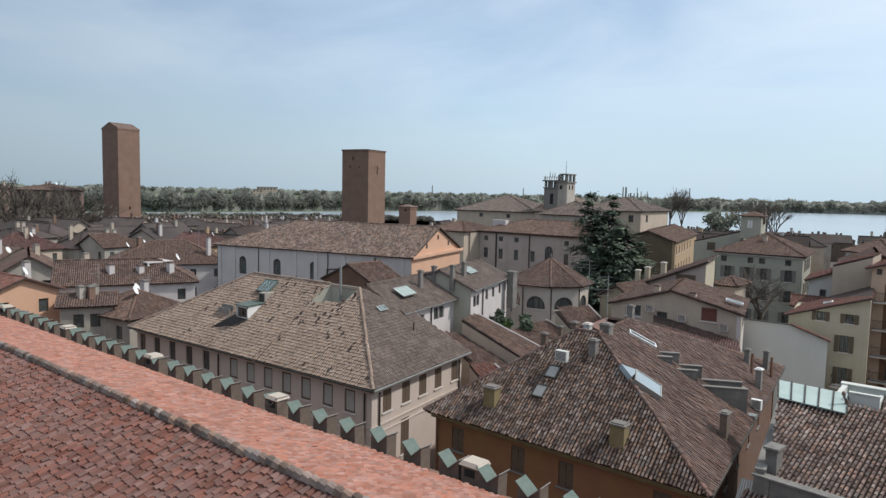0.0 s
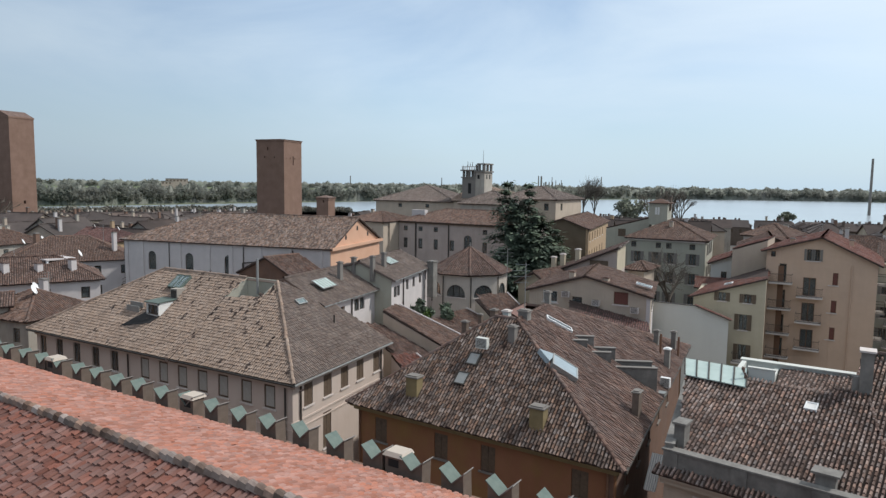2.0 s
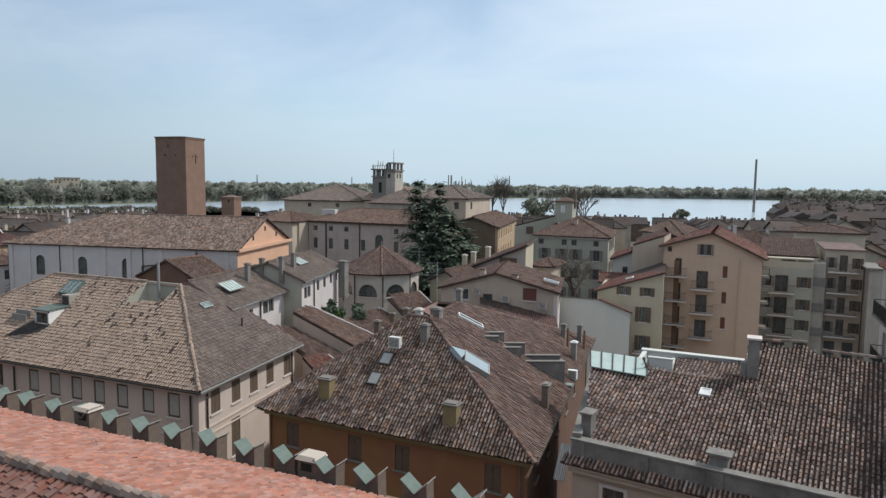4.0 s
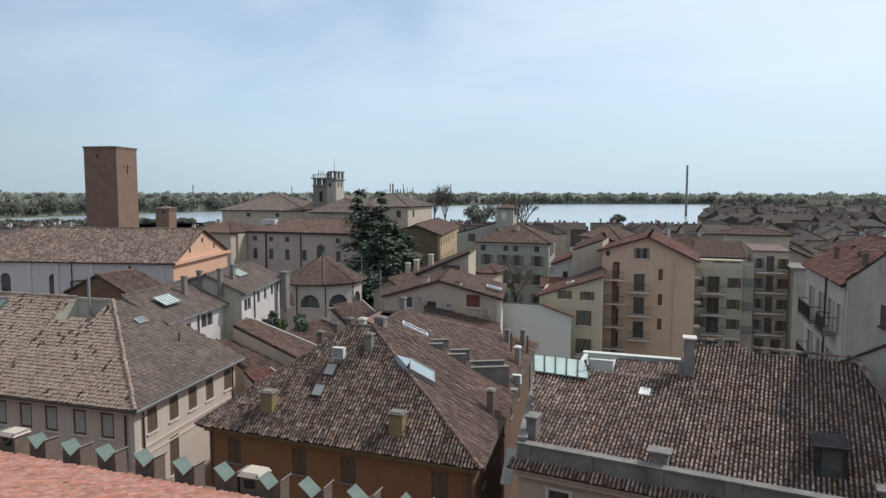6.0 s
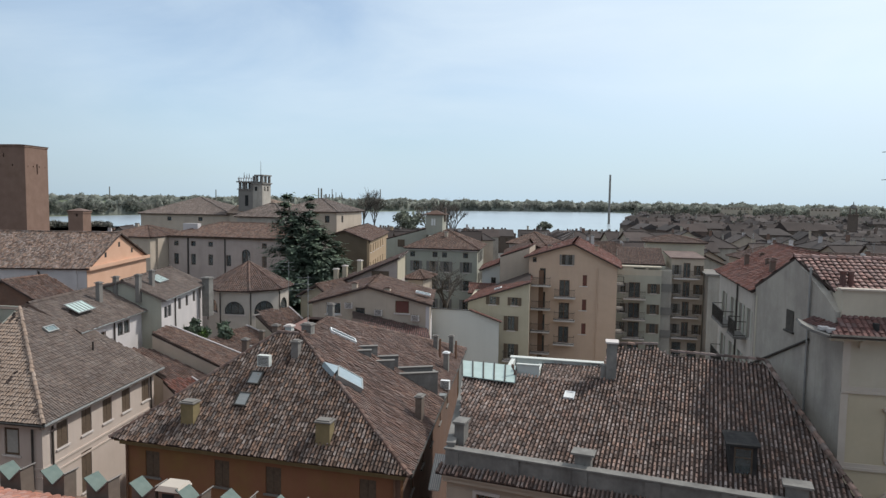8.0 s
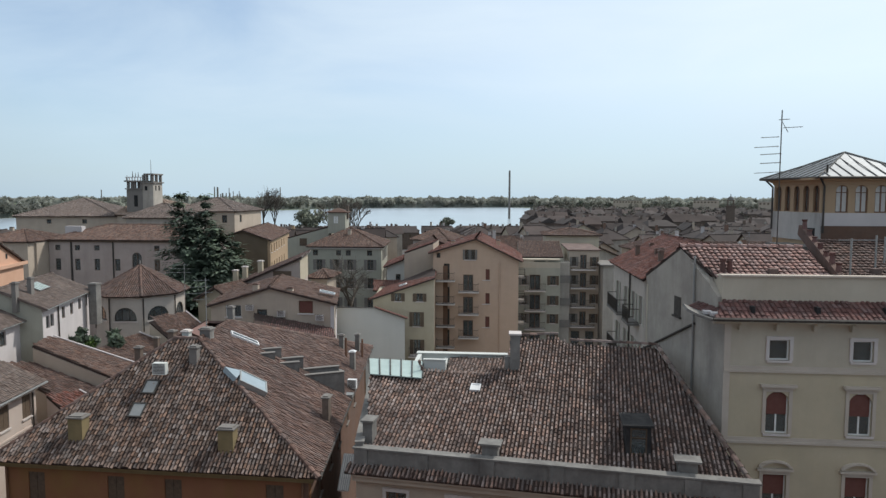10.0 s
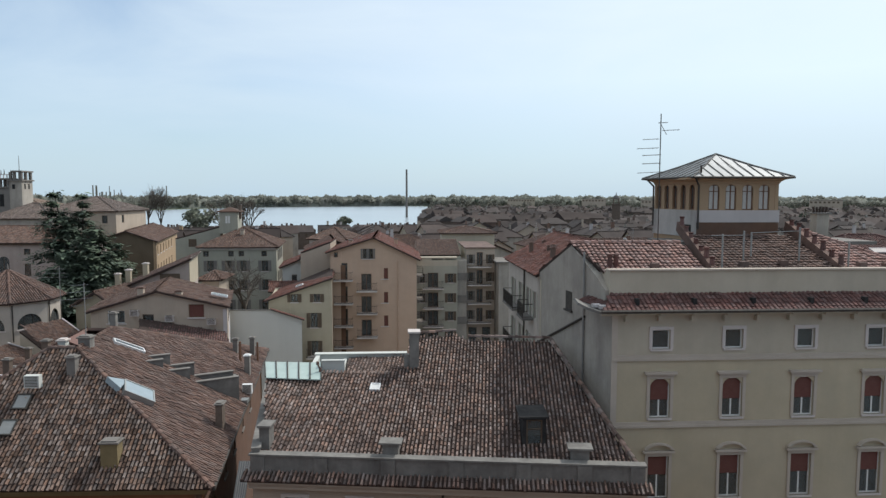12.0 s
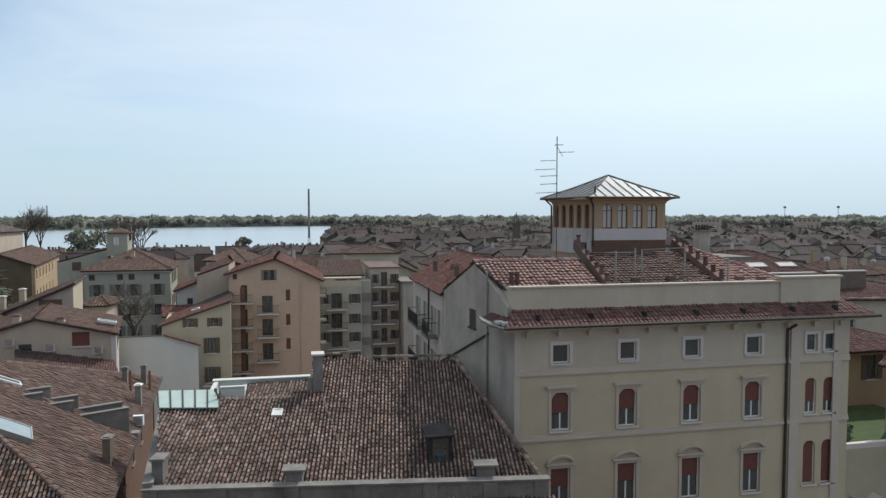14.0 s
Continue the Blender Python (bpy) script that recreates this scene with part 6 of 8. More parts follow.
def brick_tower(name, label, az, d, side, turn, top, pitch, holes=(), gable=False):
    c = polar(az, d)
    t = thing(name, label, "tower", c)
    m = Matrix.Translation(c) @ Matrix.Rotation(radians(turn), 4, "Z")
    h = side / 2
    k = [(m @ Vector((x, y, 0))).to_2d() for x, y in ((-h, -h), (h, -h), (h, h), (-h, h))]
    k = [tuple(q) for q in k]
    for s in range(4):
        hs = [q[1:] for q in holes if q[0] == s]
        wall(t, k[s], k[(s + 1) % 4], 0, H(top), BRICK_TOWER, hs, thick=1.0)
        for u, v, w, hh in hs:
            part("dark_opening", boxes((u - w / 2, u + w / 2, v, v + hh, -0.9, -0.8), m=side_frame(k[s], k[(s + 1) % 4])), INSIDE_DARK, t)
        L = math.dist(k[s], k[(s + 1) % 4])
        part("crown_course", boxes((-0.1, L + 0.1, H(top) - 0.5, H(top), 0, 0.12), m=side_frame(k[s], k[(s + 1) % 4])), BRICK_TOWER, t)
    bm = bmesh.new()
    e = h + (0.12 if gable else 0.25)
    a = [m @ Vector(p) for p in ((-e, -e, H(top)), (e, -e, H(top)), (e, e, H(top)), (-e, e, H(top)))]
    if gable:
        r0, r1 = m @ Vector((0, -e, H(top) + pitch)), m @ Vector((0, e, H(top) + pitch))
        slab(bm, [a[1], a[2], r1, r0], 0.14)
        slab(bm, [a[3], a[0], r0, r1], 0.14)
        for y in (-h + 0.02, h - 0.02):
            g = bmesh.new()
            slab(g, [m @ Vector((-h, y, H(top))), m @ Vector((h, y, H(top))), m @ Vector((0, y, H(top) + pitch - 0.1))], 0.3)
            part("gable", g, BRICK_TOWER, t)
    else:
        apex = m @ Vector((0, 0, H(top) + pitch))
        for i in range(4):
            slab(bm, [a[i], a[(i + 1) % 4], apex], 0.12)
    part("roof", bm, TILE_DARK if gable else TILE, t)
    return t


brick_tower("brick_tower", "square medieval brick tower with a flat top", 45.7, 190, 8.6, 12, 10.9, 0.4, [(1, 4.4, H(4.2), 0.5, 2.4), (1, 1.0, H(5.8), 0.35, 0.35), (1, 3.0, H(5.8), 0.35, 0.35), (1, 5.2, H(5.8), 0.35, 0.35), (1, 7.6, H(5.8), 0.35, 0.35), (0, 3.6, H(8.0), 0.35, 0.9), (0, 5.6, H(6.0), 0.35, 0.4), (0, 2.6, H(6.0), 0.35, 0.4)])
brick_tower("brick_tower", "tall medieval brick tower with a low gabled tile roof", 64.45, 250, 8.1, 10, 18.4, 1.9, [(1, 4.0, H(-8.2), 0.7, 1.0)], gable=True)
brick_tower("brick_turret", "small brick turret between the roofs", 41.95, 150, 2.9, 12, -3.5, 0.5, [(0, 0.8, H(-4.6), 0.4, 0.5), (0, 1.7, H(-4.6), 0.4, 0.5), (0, 2.6, H(-4.6), 0.4, 0.5)])

# ---- behind the church: convent, hall, bell turret ----
dk = dict(frame_mat=WOOD_DARK, sill=None, bars=0)
convent = house("convent", "dusty mauve convent with rows of small windows", [(-68.5, 95), (-46, 95), (-46, 107), (-68.5, 107)], H(-6.5), 1.9, PLASTER_MAUVE, TILE, hips=(1, 1), category="convent", tile=(0.24, 0.38, 0.07),
      holes={0: [(u, H(-8.25), 0.85, 0.8, dk) for u in (1.4, 4.5, 7.6, 17.0)] + [(u, H(-11.25), 0.85, 1.75, dk) for u in (1.4, 4.5, 7.6, 10.8, 17.0)] + [(13.85, H(-11.8), 1.5, 3.3, dict(frame_mat=WOOD_DARK, sill=None, bars=1, arch=PLASTER_MAUVE))]})
part("eave_band", boxes((0, 22.5, H(-6.95), H(-6.75), 0.0, 0.3), m=side_frame((-68.5, 95), (-46, 95))), WOOD_DARK, convent)
part("chapel_wing", boxes((-76, -68.6, 92.5, 106, 0, H(-6.9))), PLASTER_PINK, convent)
drainpipe(convent, (-68.5, 95), (-46, 95), 3.6, 0, H(-6.8), DARK_METAL, 0.14)
drainpipe(convent, (-68.5, 95), (-46, 95), 10.2, 0, H(-6.8), DARK_METAL, 0.1)
part("white_rooflight", boxes((-67.6, -64.9, 97.6, 98.6, H(-6.0), H(-4.75))), PLASTER_WHITE, convent)
house("wing_house", "long low wing with a clay roof", [(-77, 91), (-68.9, 91), (-68.9, 101), (-77, 101)], H(-6.6), 1.4, PLASTER_PINK, TILE, category="house", tile=(0.24, 0.38, 0.07), holes={0: [(2.5, H(-9), 0.9, 1.0, dk), (5.5, H(-9), 0.9, 1.0, dk)]})
house("tall_hall", "broad hall under a hipped clay roof", [(-91, 117.5), (-72.5, 120), (-78, 140), (-97, 137)], H(-3.8), 3.2, PLASTER_PINK, TILE_GREY, category="building", tile=(0.25, 0.4, 0.06),
      holes={0: [(6, H(-5.3), 0.9, 0.8, dk), (12.5, H(-5.3), 0.9, 0.8, dk)], 1: [(6, H(-5.3), 0.9, 0.8, dk)]})
house("tall_hall", "pale hall with a long ridge behind the convent", [(-72.0, 119), (-59, 119), (-60, 138), (-77, 138)], H(-3.5), 2.9, PLASTER_PINK, TILE_TAN, category="building", tile=(0.25, 0.4, 0.06), axis="x", hips=(0.2, 1))
bell = thing("bell_turret", "pale stone bell turret with open columned top", "bell tower", (-67.6, 121, 0))
X0, X1, X2, Y0 = -70.6, -67.45, -65.4, 120.0
# darker stone on the shaft: the shade of its front put into the colour
part("shaft", boxes((X0, X1, Y0, Y0 + 4.2, 0, H(1.1))), STONE, bell)
part("tall_shaft", boxes((X1, X2, Y0, Y0 + 3.4, 0, H(2.25))), PLASTER_GREY, bell)
part("ledge", boxes((X0 - 0.2, X1, Y0 - 0.2, Y0 + 4.4, H(1.1), H(1.3))), STONE, bell)
part("ledge", boxes((X1 - 0.2, X2 + 0.25, Y0 - 0.25, Y0 + 3.6, H(2.25), H(2.5))), STONE, bell)
for x in (X0 + 0.25, X0 + 1.0, X0 + 1.55, X1 - 0.3):
    for y in (Y0 + 0.25, Y0 + 3.9):
        part("column", boxes((x - 0.2, x + 0.2, y - 0.2, y + 0.2, H(1.3), H(2.5))), STONE, bell)
part("top_slab", boxes((X0 - 0.3, X1, Y0 - 0.3, Y0 + 4.5, H(2.5), H(2.75))), STONE, bell)
for k in range(6):
    x = X0 + 0.1 + k * 0.55
    part("baluster", boxes((x - 0.07, x + 0.07, Y0 - 0.12, Y0 + 0.02, H(2.75), H(3.3))), STONE_PALE, bell)
part("balustrade_rail", boxes((X0 - 0.1, X1, Y0 - 0.15, Y0 + 0.05, H(3.3), H(3.42))), STONE_PALE, bell)
for x, y in ((X1 + 0.15, 0.2), (X1 + 0.8, 0.2), (X2 - 0.15, 0.2), (X1 + 0.15, 3.1), (X2 - 0.15, 3.1), (X2 - 0.15, 1.6)):
    part("column", boxes((x - 0.2, x + 0.2, Y0 + y - 0.2, Y0 + y + 0.2, H(2.5), H(3.8))), STONE, bell)
part("top_slab", boxes((X1 + 0.5, X2 + 0.2, Y0 - 0.2, Y0 + 3.5, H(3.8), H(4.05))), STONE, bell)
part("dark_opening", boxes((X0 + 1.45, X0 + 2.15, Y0 - 0.03, Y0, H(-2.1), H(0.0))), INSIDE_DARK, bell)
part("dark_opening", boxes((X1 + 0.45, X1 + 0.95, Y0 - 0.03, Y0, H(0.9), H(1.7))), INSIDE_DARK, bell)
for y in (0.8, 2.0):
    part("dark_opening", boxes((X2, X2 + 0.03, Y0 + y, Y0 + y + 0.4, H(0.9), H(1.8))), INSIDE_DARK, bell)
for x, y, z, hh in ((X0 + 0.2, 0.0, 2.75, 1.0), (X0 + 1.3, 0.0, 3.4, 1.1), (X0 + 1.7, 0.3, 3.4, 0.8), (X0 + 2.4, 0.0, 3.4, 0.9), (X1 + 0.2, 0.2, 3.6, 0.5), (X1 + 1.2, 1.0, 4.05, 2.6)):
    bm = bmesh.new()
    tube(bm, (x, Y0 + y, H(z)), (x, Y0 + y, H(z) + hh), 0.06 if hh > 2 else 0.11, 6, 0.03)
    part("finial", bm, STONE_WORN, bell)
house("bell_base_house", "roofed base beneath the bell turret", [(-65.6, 111), (-56.2, 111), (-55.2, 120), (-66.2, 120)], H(-3.75), 2.25, PLASTER_GREY, TILE_GREY, hips=(1, 1), tile=(0.25, 0.4, 0.06))
house("back_palazzo", "pale palazzo with a low hipped roof", [(-64, 124), (-51.5, 124), (-51.5, 138), (-64, 138)], H(-2.9), 2.5, PLASTER_PINK, TILE_GREY, category="palazzo", tile=(0.25, 0.4, 0.06), holes={0: [(3, H(-5.2), 1, 1.4, dk), (10.5, H(-5.2), 1, 1.4, dk)], 1: [(3, H(-5.2), 1, 1.4, dk)]})
# shade on the front and sun on the side are put into the wall colours
house("brown_house", "brown house, shaded front and sunlit ochre side coloured in, long clay roof", [(-49.9, 112.6), (-40.4, 112), (-46.8, 142), (-56.3, 142.6)], H(-7.55), 1.6, BROWN_OLIVE, TILE, axis="y", hips=(0, 0), tile=(0.25, 0.4, 0.06),
      side_mats={1: PLASTER_TAN}, cornice=False, holes={1: [(u, H(z), 0.95, 1.5, dict(frame_mat=WOOD_DARK, sill=STONE_PALE, bars=1)) for u in (2.5, 6.0, 9.5, 13.0, 17.0, 21.0) for z in (-10.0, -13.2)]})

# ---- lane behind the palazzo: white terraces, little roofs, the chapel ----
def lane_house(name, label, a, b, depth, z1, ridge_in, rise, mats, wins, far_side=0.4, zback=None):
    """A terrace whose lane wall runs from a to b; the ridge lies ridge_in metres behind the eave."""
    p, q = Vector((*a, 0)), Vector((*b, 0))
    along = (q - p).normalized()
    back = Vector((-along.y, along.x, 0))
    foot = [tuple((p + back * depth)[:2]), a, b, tuple((q + back * depth)[:2])]
    t = thing(name, label, "house", (p + q) / 2 + back * depth / 2)
    for s in range(4):
        hs = wins if s == 1 else ()
        wall(t, foot[s], foot[(s + 1) % 4], 0, z1, mats[0] if s else mats[-1], [h[:4] for h in hs])
        for h in hs:
            window(t, foot[s], foot[(s + 1) % 4], *h[:4], **h[4])
    out = -back * 0.45
    e0, e1 = p + out + Vector((0, 0, z1)) - along * 0.2, q + out + Vector((0, 0, z1)) + along * 0.2
    r0, r1 = e0 + back * (ridge_in + 0.45) + Vector((0, 0, rise)), e1 + back * (ridge_in + 0.45) + Vector((0, 0, rise))
    b0, b1 = e0 + back * (depth + 0.8), e1 + back * (depth + 0.8)
    faces = [[e0, e1, r1, r0], [b1, b0, r0, r1]]
    tiled(t, faces, mats[1], 0.18, 0.27, 0.035, ridges=[(r0, r1)], wide=0.85, deck=TILE_LANE)
    for fr, sgn in ((p, 0), (q, 1)):
        bm = bmesh.new()
        pts = [fr + Vector((0, 0, z1 - 0.02)), fr + back * depth + Vector((0, 0, z1 - 0.02)), fr + back * ridge_in + Vector((0, 0, z1 + rise - 0.2))]
        th = along * (0.3 if not sgn else -0.3)
        fa = [bm.verts.new(v_) for v_ in pts]
        fb = [bm.verts.new(v_ + th) for v_ in pts]
        bm.faces.new(fa)
        bm.faces.new(fb[::-1])
        for i in range(3):
            j = (i + 1) % 3
            bm.faces.new((fa[j], fa[i], fb[i], fb[j]))
        part("gable", bm, mats[0] if sgn else mats[-1], t)
    gutter(t, e0 + Vector((0, 0, -0.06)), e1 + Vector((0, 0, -0.06)), ZINC, 0.06)
    return t, faces[0]


pair = dict(frame_mat=DARK_METAL, sill=None, bars=1)
t1, t1f = lane_house("terrace_house", "white terraced house with a dark clay roof and roof windows", (-34.75, 38.12), (-36.69, 48.0), 7.0, H(-9.45), 3.2, 1.9, (PLASTER_WHITE, TILE_LANE, PLASTER_WHITE),
                     [(3.3, H(-11.1), 0.7, 1.0, dict(frame_mat=WOOD_BROWN, sill=None, bars=0)), (5.7, H(-10.9), 0.85, 1.05, pair), (6.65, H(-10.9), 0.85, 1.05, pair)])
skylight(t1, t1f, -36.5, 40.4, H(-8.2), 2.0, 1.1, ZINC, FROSTED, lift=0.08, panes=5)
chimney(t1, -37.6, 43.6, H(-7.9), 1.0, STONE, 0.35, 0.35, STONE)
chimney(t1, -38.4, 46.4, H(-7.8), 1.0, STONE, 0.35, 0.35, STONE)
drainpipe(t1, (-34.75, 38.12), (-36.69, 48.0), 4.7, 0, H(-9.6))
t2, t2f = lane_house("terrace_house", "white terraced house with a row of small windows", (-34.95, 47.4), (-37.9, 57.6), 8.0, H(-8.6), 3.0, 1.55, (PLASTER_WHITE, TILE_LANE, PLASTER_GREEN),
                     [(1.0, H(-10.3), 0.75, 1.0, pair), (1.85, H(-10.3), 0.75, 1.0, pair), (4.3, H(-10.1), 0.7, 1.0, dk), (6.2, H(-10.1), 0.7, 1.0, dk), (8.2, H(-10.0), 0.7, 1.0, dk), (10.2, H(-10.0), 0.7, 1.0, dk)])
skylight(t2, t2f, -38.0, 51.2, H(-7.45), 2.0, 1.0, ZINC, FROSTED, lift=0.08, panes=5)
chimney(t2, -36.6, 46.8, H(-7.6), 1.0, STONE, 0.35, 0.35, STONE)
chimney(t2, -37.0, 49.0, H(-7.5), 1.0, STONE, 0.35, 0.35, STONE)
chimney(t2, -36.9, 57.0, H(-10.4), 2.4, STONE_WORN, 0.75, 0.75, STONE_WORN)
drainpipe(t2, (-34.95, 47.4), (-37.9, 57.6), 3.0, 0, H(-8.8))


def lean_roof(name, label, top_a, top_b, low_b, low_a, wall_mat, tile_mat, edge=True, relief=0.055):
    """A small lean-to house: a body under one slope, with pale edge boards."""
    pts = [Vector((*p[:2], H(p[2]))) for p in (low_a, low_b, top_b, top_a)]
    c = sum(pts, Vector()) / 4
    t = thing(name, label, "outbuilding", (c.x, c.y, 0), "lane roofs")
    bm = bmesh.new()
    lo = [bm.verts.new((p.x, p.y, 0)) for p in pts]
    hi = [bm.verts.new((p.x, p.y, p.z - 0.2)) for p in pts]
    bm.faces.new(hi)
    bm.faces.new(lo[::-1])
    for i in range(4):
        j = (i + 1) % 4
        bm.faces.new((lo[i], lo[j], hi[j], hi[i]))
    part("wall", bm, wall_mat, t)
    tiled(t, [pts], tile_mat, 0.19, 0.28, relief, thick=0.15)
    if edge:
        bm = bmesh.new()
        tube(bm, pts[1] + Vector((0, 0, 0.12)), pts[2] + Vector((0, 0, 0.1)), 0.07, 5)
        part("verge", bm, PLASTER_WHITE, t)
    return t


lean_roof("lane_shed", "lane house with a reddish lean-to roof and pink side wall", (-34.5, 45.6, -11.0), (-35.0, 48.6, -11.0), (-29.6, 50.6, -13.5), (-28.6, 46.3, -13.5), PLASTER_PINK, TILE)
lean_roof("lane_shed", "lane house with a brown lean-to roof", (-35.6, 44.0, -12.4), (-34.6, 45.5, -12.2), (-28.6, 46.2, -14.6), (-29.0, 42.4, -14.6), PLASTER_PINK, TILE_DARK, False)
lean_roof("lane_shed", "small red roof beside the palazzo", (-31.0, 42.1, -13.6), (-29.9, 44.0, -13.8), (-27.0, 43.5, -15.0), (-27.6, 40.5, -15.0), PLASTER_BEIGE, TILE_RED)
lean_roof("lane_shed", "garden house with a clay lean-to roof", (-33.8, 52.0, -12.9), (-33.4, 58.0, -12.6), (-28.6, 58.0, -14.3), (-29.3, 51.2, -14.3), PLASTER_PINK, TILE)
lean_roof("lane_shed", "low clay roof below the chapel", (-32.6, 58.4, -11.6), (-30.6, 61.5, -11.2), (-26.6, 59.5, -13.2), (-28.2, 55.5, -13.4), PLASTER_CREAM, TILE)
for x, y, z in ((-27.5, 52.5, -13.4), (-27.0, 47.5, -13.0), (-30.2, 55.2, -13.4)):
    c = thing("lane_chimney", "pale chimney of a lane house", "chimney", (x, y, H(z) - 1.0))
    chimney(c, x, y, H(z), 1.0, BRICK_OLD, 0.38, 0.38)


def leafy(name, label, c, r, n, mat, seed, flat=1.0, size=0.16, foot=None):
    """A shrub: many small leaves round a few twigs."""
    rg = np.random.default_rng(seed)
    knots = np.array(c) + rg.normal(0, 0.5, (9, 3)) * np.array([r, r, r * 0.75 * flat])
    d = rg.normal(0, 1, (n, 3))
    d /= np.linalg.norm(d, axis=1)[:, None]
    o = knots[rg.integers(0, 9, n)] + d * (rg.random((n, 1)) ** 0.5) * r * rg.uniform(0.3, 0.62, (n, 1))
    a, b = rg.normal(0, size, (n, 3)), rg.normal(0, size, (n, 3))
    V = np.stack([o - a - b, o + a - b, o + a + b, o - a + b], 1).reshape(-1, 3)
    me = fast_mesh("leaves", V, np.arange(4 * n).reshape(-1, 4), mat)
    low = c[2] - r - 0.4 if foot is None else foot
    t = thing(name, label, "shrub" if foot is None else "tree", (c[0], c[1], low))
    bm = bmesh.new()
    if foot is not None:
        tube(bm, (c[0], c[1], foot), c, 0.25, 6, 0.1)
    for k in range(5):
        tube(bm, (c[0], c[1], c[2] - r * 0.8), Vector(c) + Vector(rg.normal(0, r * 0.4, 3)), 0.04, 5, 0.015)
    part("stem", bm, BARK, t)
    part("foliage", me, mat, t, kind="stuff")
    return t


leafy("garden_shrub", "bright green shrub on a roof garden", (-34.3, 51.9, H(-12.4)), 0.6, 600, LEAVES, 1, size=0.07)
leafy("garden_shrub", "dark evergreen shrub on a roof garden", (-33.0, 53.9, H(-12.5)), 0.85, 900, NEEDLES, 2, size=0.08)
leafy("garden_shrub", "dark climbing shrub by the white terrace", (-35.4, 52.6, H(-12.0)), 0.75, 700, NEEDLES, 3, size=0.08)

octa_c = Vector((-36.5, 64.0, 0))
chapel = thing("octagonal_chapel", "cream octagonal chapel with half-round windows and tiled tent roof", "chapel", octa_c)
ring = [(octa_c.x + 4.1 * math.cos(radians(30 + 45 * k)), octa_c.y + 4.1 * math.sin(radians(30 + 45 * k))) for k in range(8)]
for k in range(8):
    p0, p1 = ring[k], ring[(k + 1) % 8]
    L = math.dist(p0, p1)
    o = dict(frame_mat=DARK_METAL, sill=STONE_PALE, bars=2, arch=PLASTER_STREET)
    wall(chapel, p0, p1, 0, H(-9.4), PLASTER_STREET, [(L / 2, H(-12.0), 2.1, 1.32)])
    window(chapel, p0, p1, L / 2, H(-12.0), 2.1, 1.32, **o)
    part("cornice", boxes((-0.05, L + 0.05, H(-9.75), H(-9.5), 0, 0.25), m=side_frame(p0, p1)), PLASTER_STREET, chapel)
    drainpipe(chapel, p0, p1, 0.12, H(-13), H(-9.7))
eave = [Vector((octa_c.x + 4.6 * math.cos(radians(30 + 45 * k)), octa_c.y + 4.6 * math.sin(radians(30 + 45 * k)), H(-9.55))) for k in range(8)]
apex = octa_c + Vector((0, 0, H(-7.0)))
for k in range(8):
    tiled(chapel, [[eave[k], eave[(k + 1) % 8], apex]], TILE_DARK, 0.2, 0.3, 0.06, ridges=[(eave[k], apex)])
bm = bmesh.new()
tube(bm, apex + Vector((0, 0, -0.2)), apex + Vector((0, 0, 0.55)), 0.12, 8, 0.05)
part("finial", bm, STONE, chapel)
aerial(chapel, -30.9, 62.0, H(-9.4), 2.8, 3, 5, 1.6)

# ---- right-hand quarter ----
sh = dict(frame_mat=WOOD_DARK, sill=STONE_PALE, bars=1, shutters=STONE)
shd = dict(frame_mat=WOOD_DARK, sill=STONE_PALE, bars=1, shutters=WOOD_DARK)
green = house("green_palazzo", "pale green palazzo with shuttered windows", [(-29.8, 100), (-18.7, 100), (-19.9, 112), (-30.7, 112)], H(-7.6), 2.5, PLASTER_GREEN, TILE, hips=(1, 1), category="palazzo", tile=(0.24, 0.34, 0.06),
      holes={0: [(u, H(-9.1), 0.8, 0.8, dk) for u in (0.9, 4.5, 6.0, 9.3)] + [(u, H(-11.3), 0.95, 1.6, sh) for u in (1.5, 4.1, 6.3, 9.4)] + [(u, H(-14.1), 0.95, 1.6, sh) for u in (1.5, 4.1, 6.3, 9.4)] + [(u, H(-17.3), 0.95, 1.8, sh) for u in (1.5, 4.1, 6.3, 9.4)],
             1: [(u, H(z), 0.9, 1.6, sh) for u in (3, 6, 9) for z in (-10, -13.2, -16.4)]})
part("dentil_band", boxes((0, 11.1, H(-8.05), H(-7.8), 0.0, 0.25), m=side_frame((-29.8, 100), (-18.7, 100))), STONE_PALE, green)
part("lookout", boxes((-28.2, -25.4, 105, 107.6, H(-6), H(-2.6))), PLASTER_GREEN, green, "small square rooftop lookout")
part("lookout_window", boxes((-27.25, -26.97, 104.96, 105.0, H(-4.4), H(-3.3)), (-26.87, -26.59, 104.96, 105.0, H(-4.4), H(-3.3))), WHITE_WOOD, green)
bm = bmesh.new()
q = [(-28.55, 104.7), (-25.05, 104.7), (-25.05, 107.9), (-28.55, 107.9)]
for i in range(4):
    slab(bm, [(*q[i], H(-2.6)), (*q[(i + 1) % 4], H(-2.6)), (-26.8, 106.3, H(-1.95))], 0.12)
part("lookout_roof", bm, TILE, green)
wing = lean_roof("palazzo_wing", "grey-green wing with a long sloping roof", (-28.3, 106.0, -4.9), (-28.3, 112, -4.9), (-35.2, 112, -6.8), (-35.2, 106.0, -6.8), PLASTER_GREEN, TILE, False)
part("wing_window", boxes((-33.2, -32.0, 105.95, 106.0, H(-8.1), H(-6.9))), WOOD_DARK, wing)
chimney(green, -25.3, 106.2, H(-2.6), 1.0, BRICK_OLD, 0.35, 0.35)
chimney(green, -24.4, 103.6, H(-6.2), 0.8, PLASTER_PINK, 0.5, 0.5)

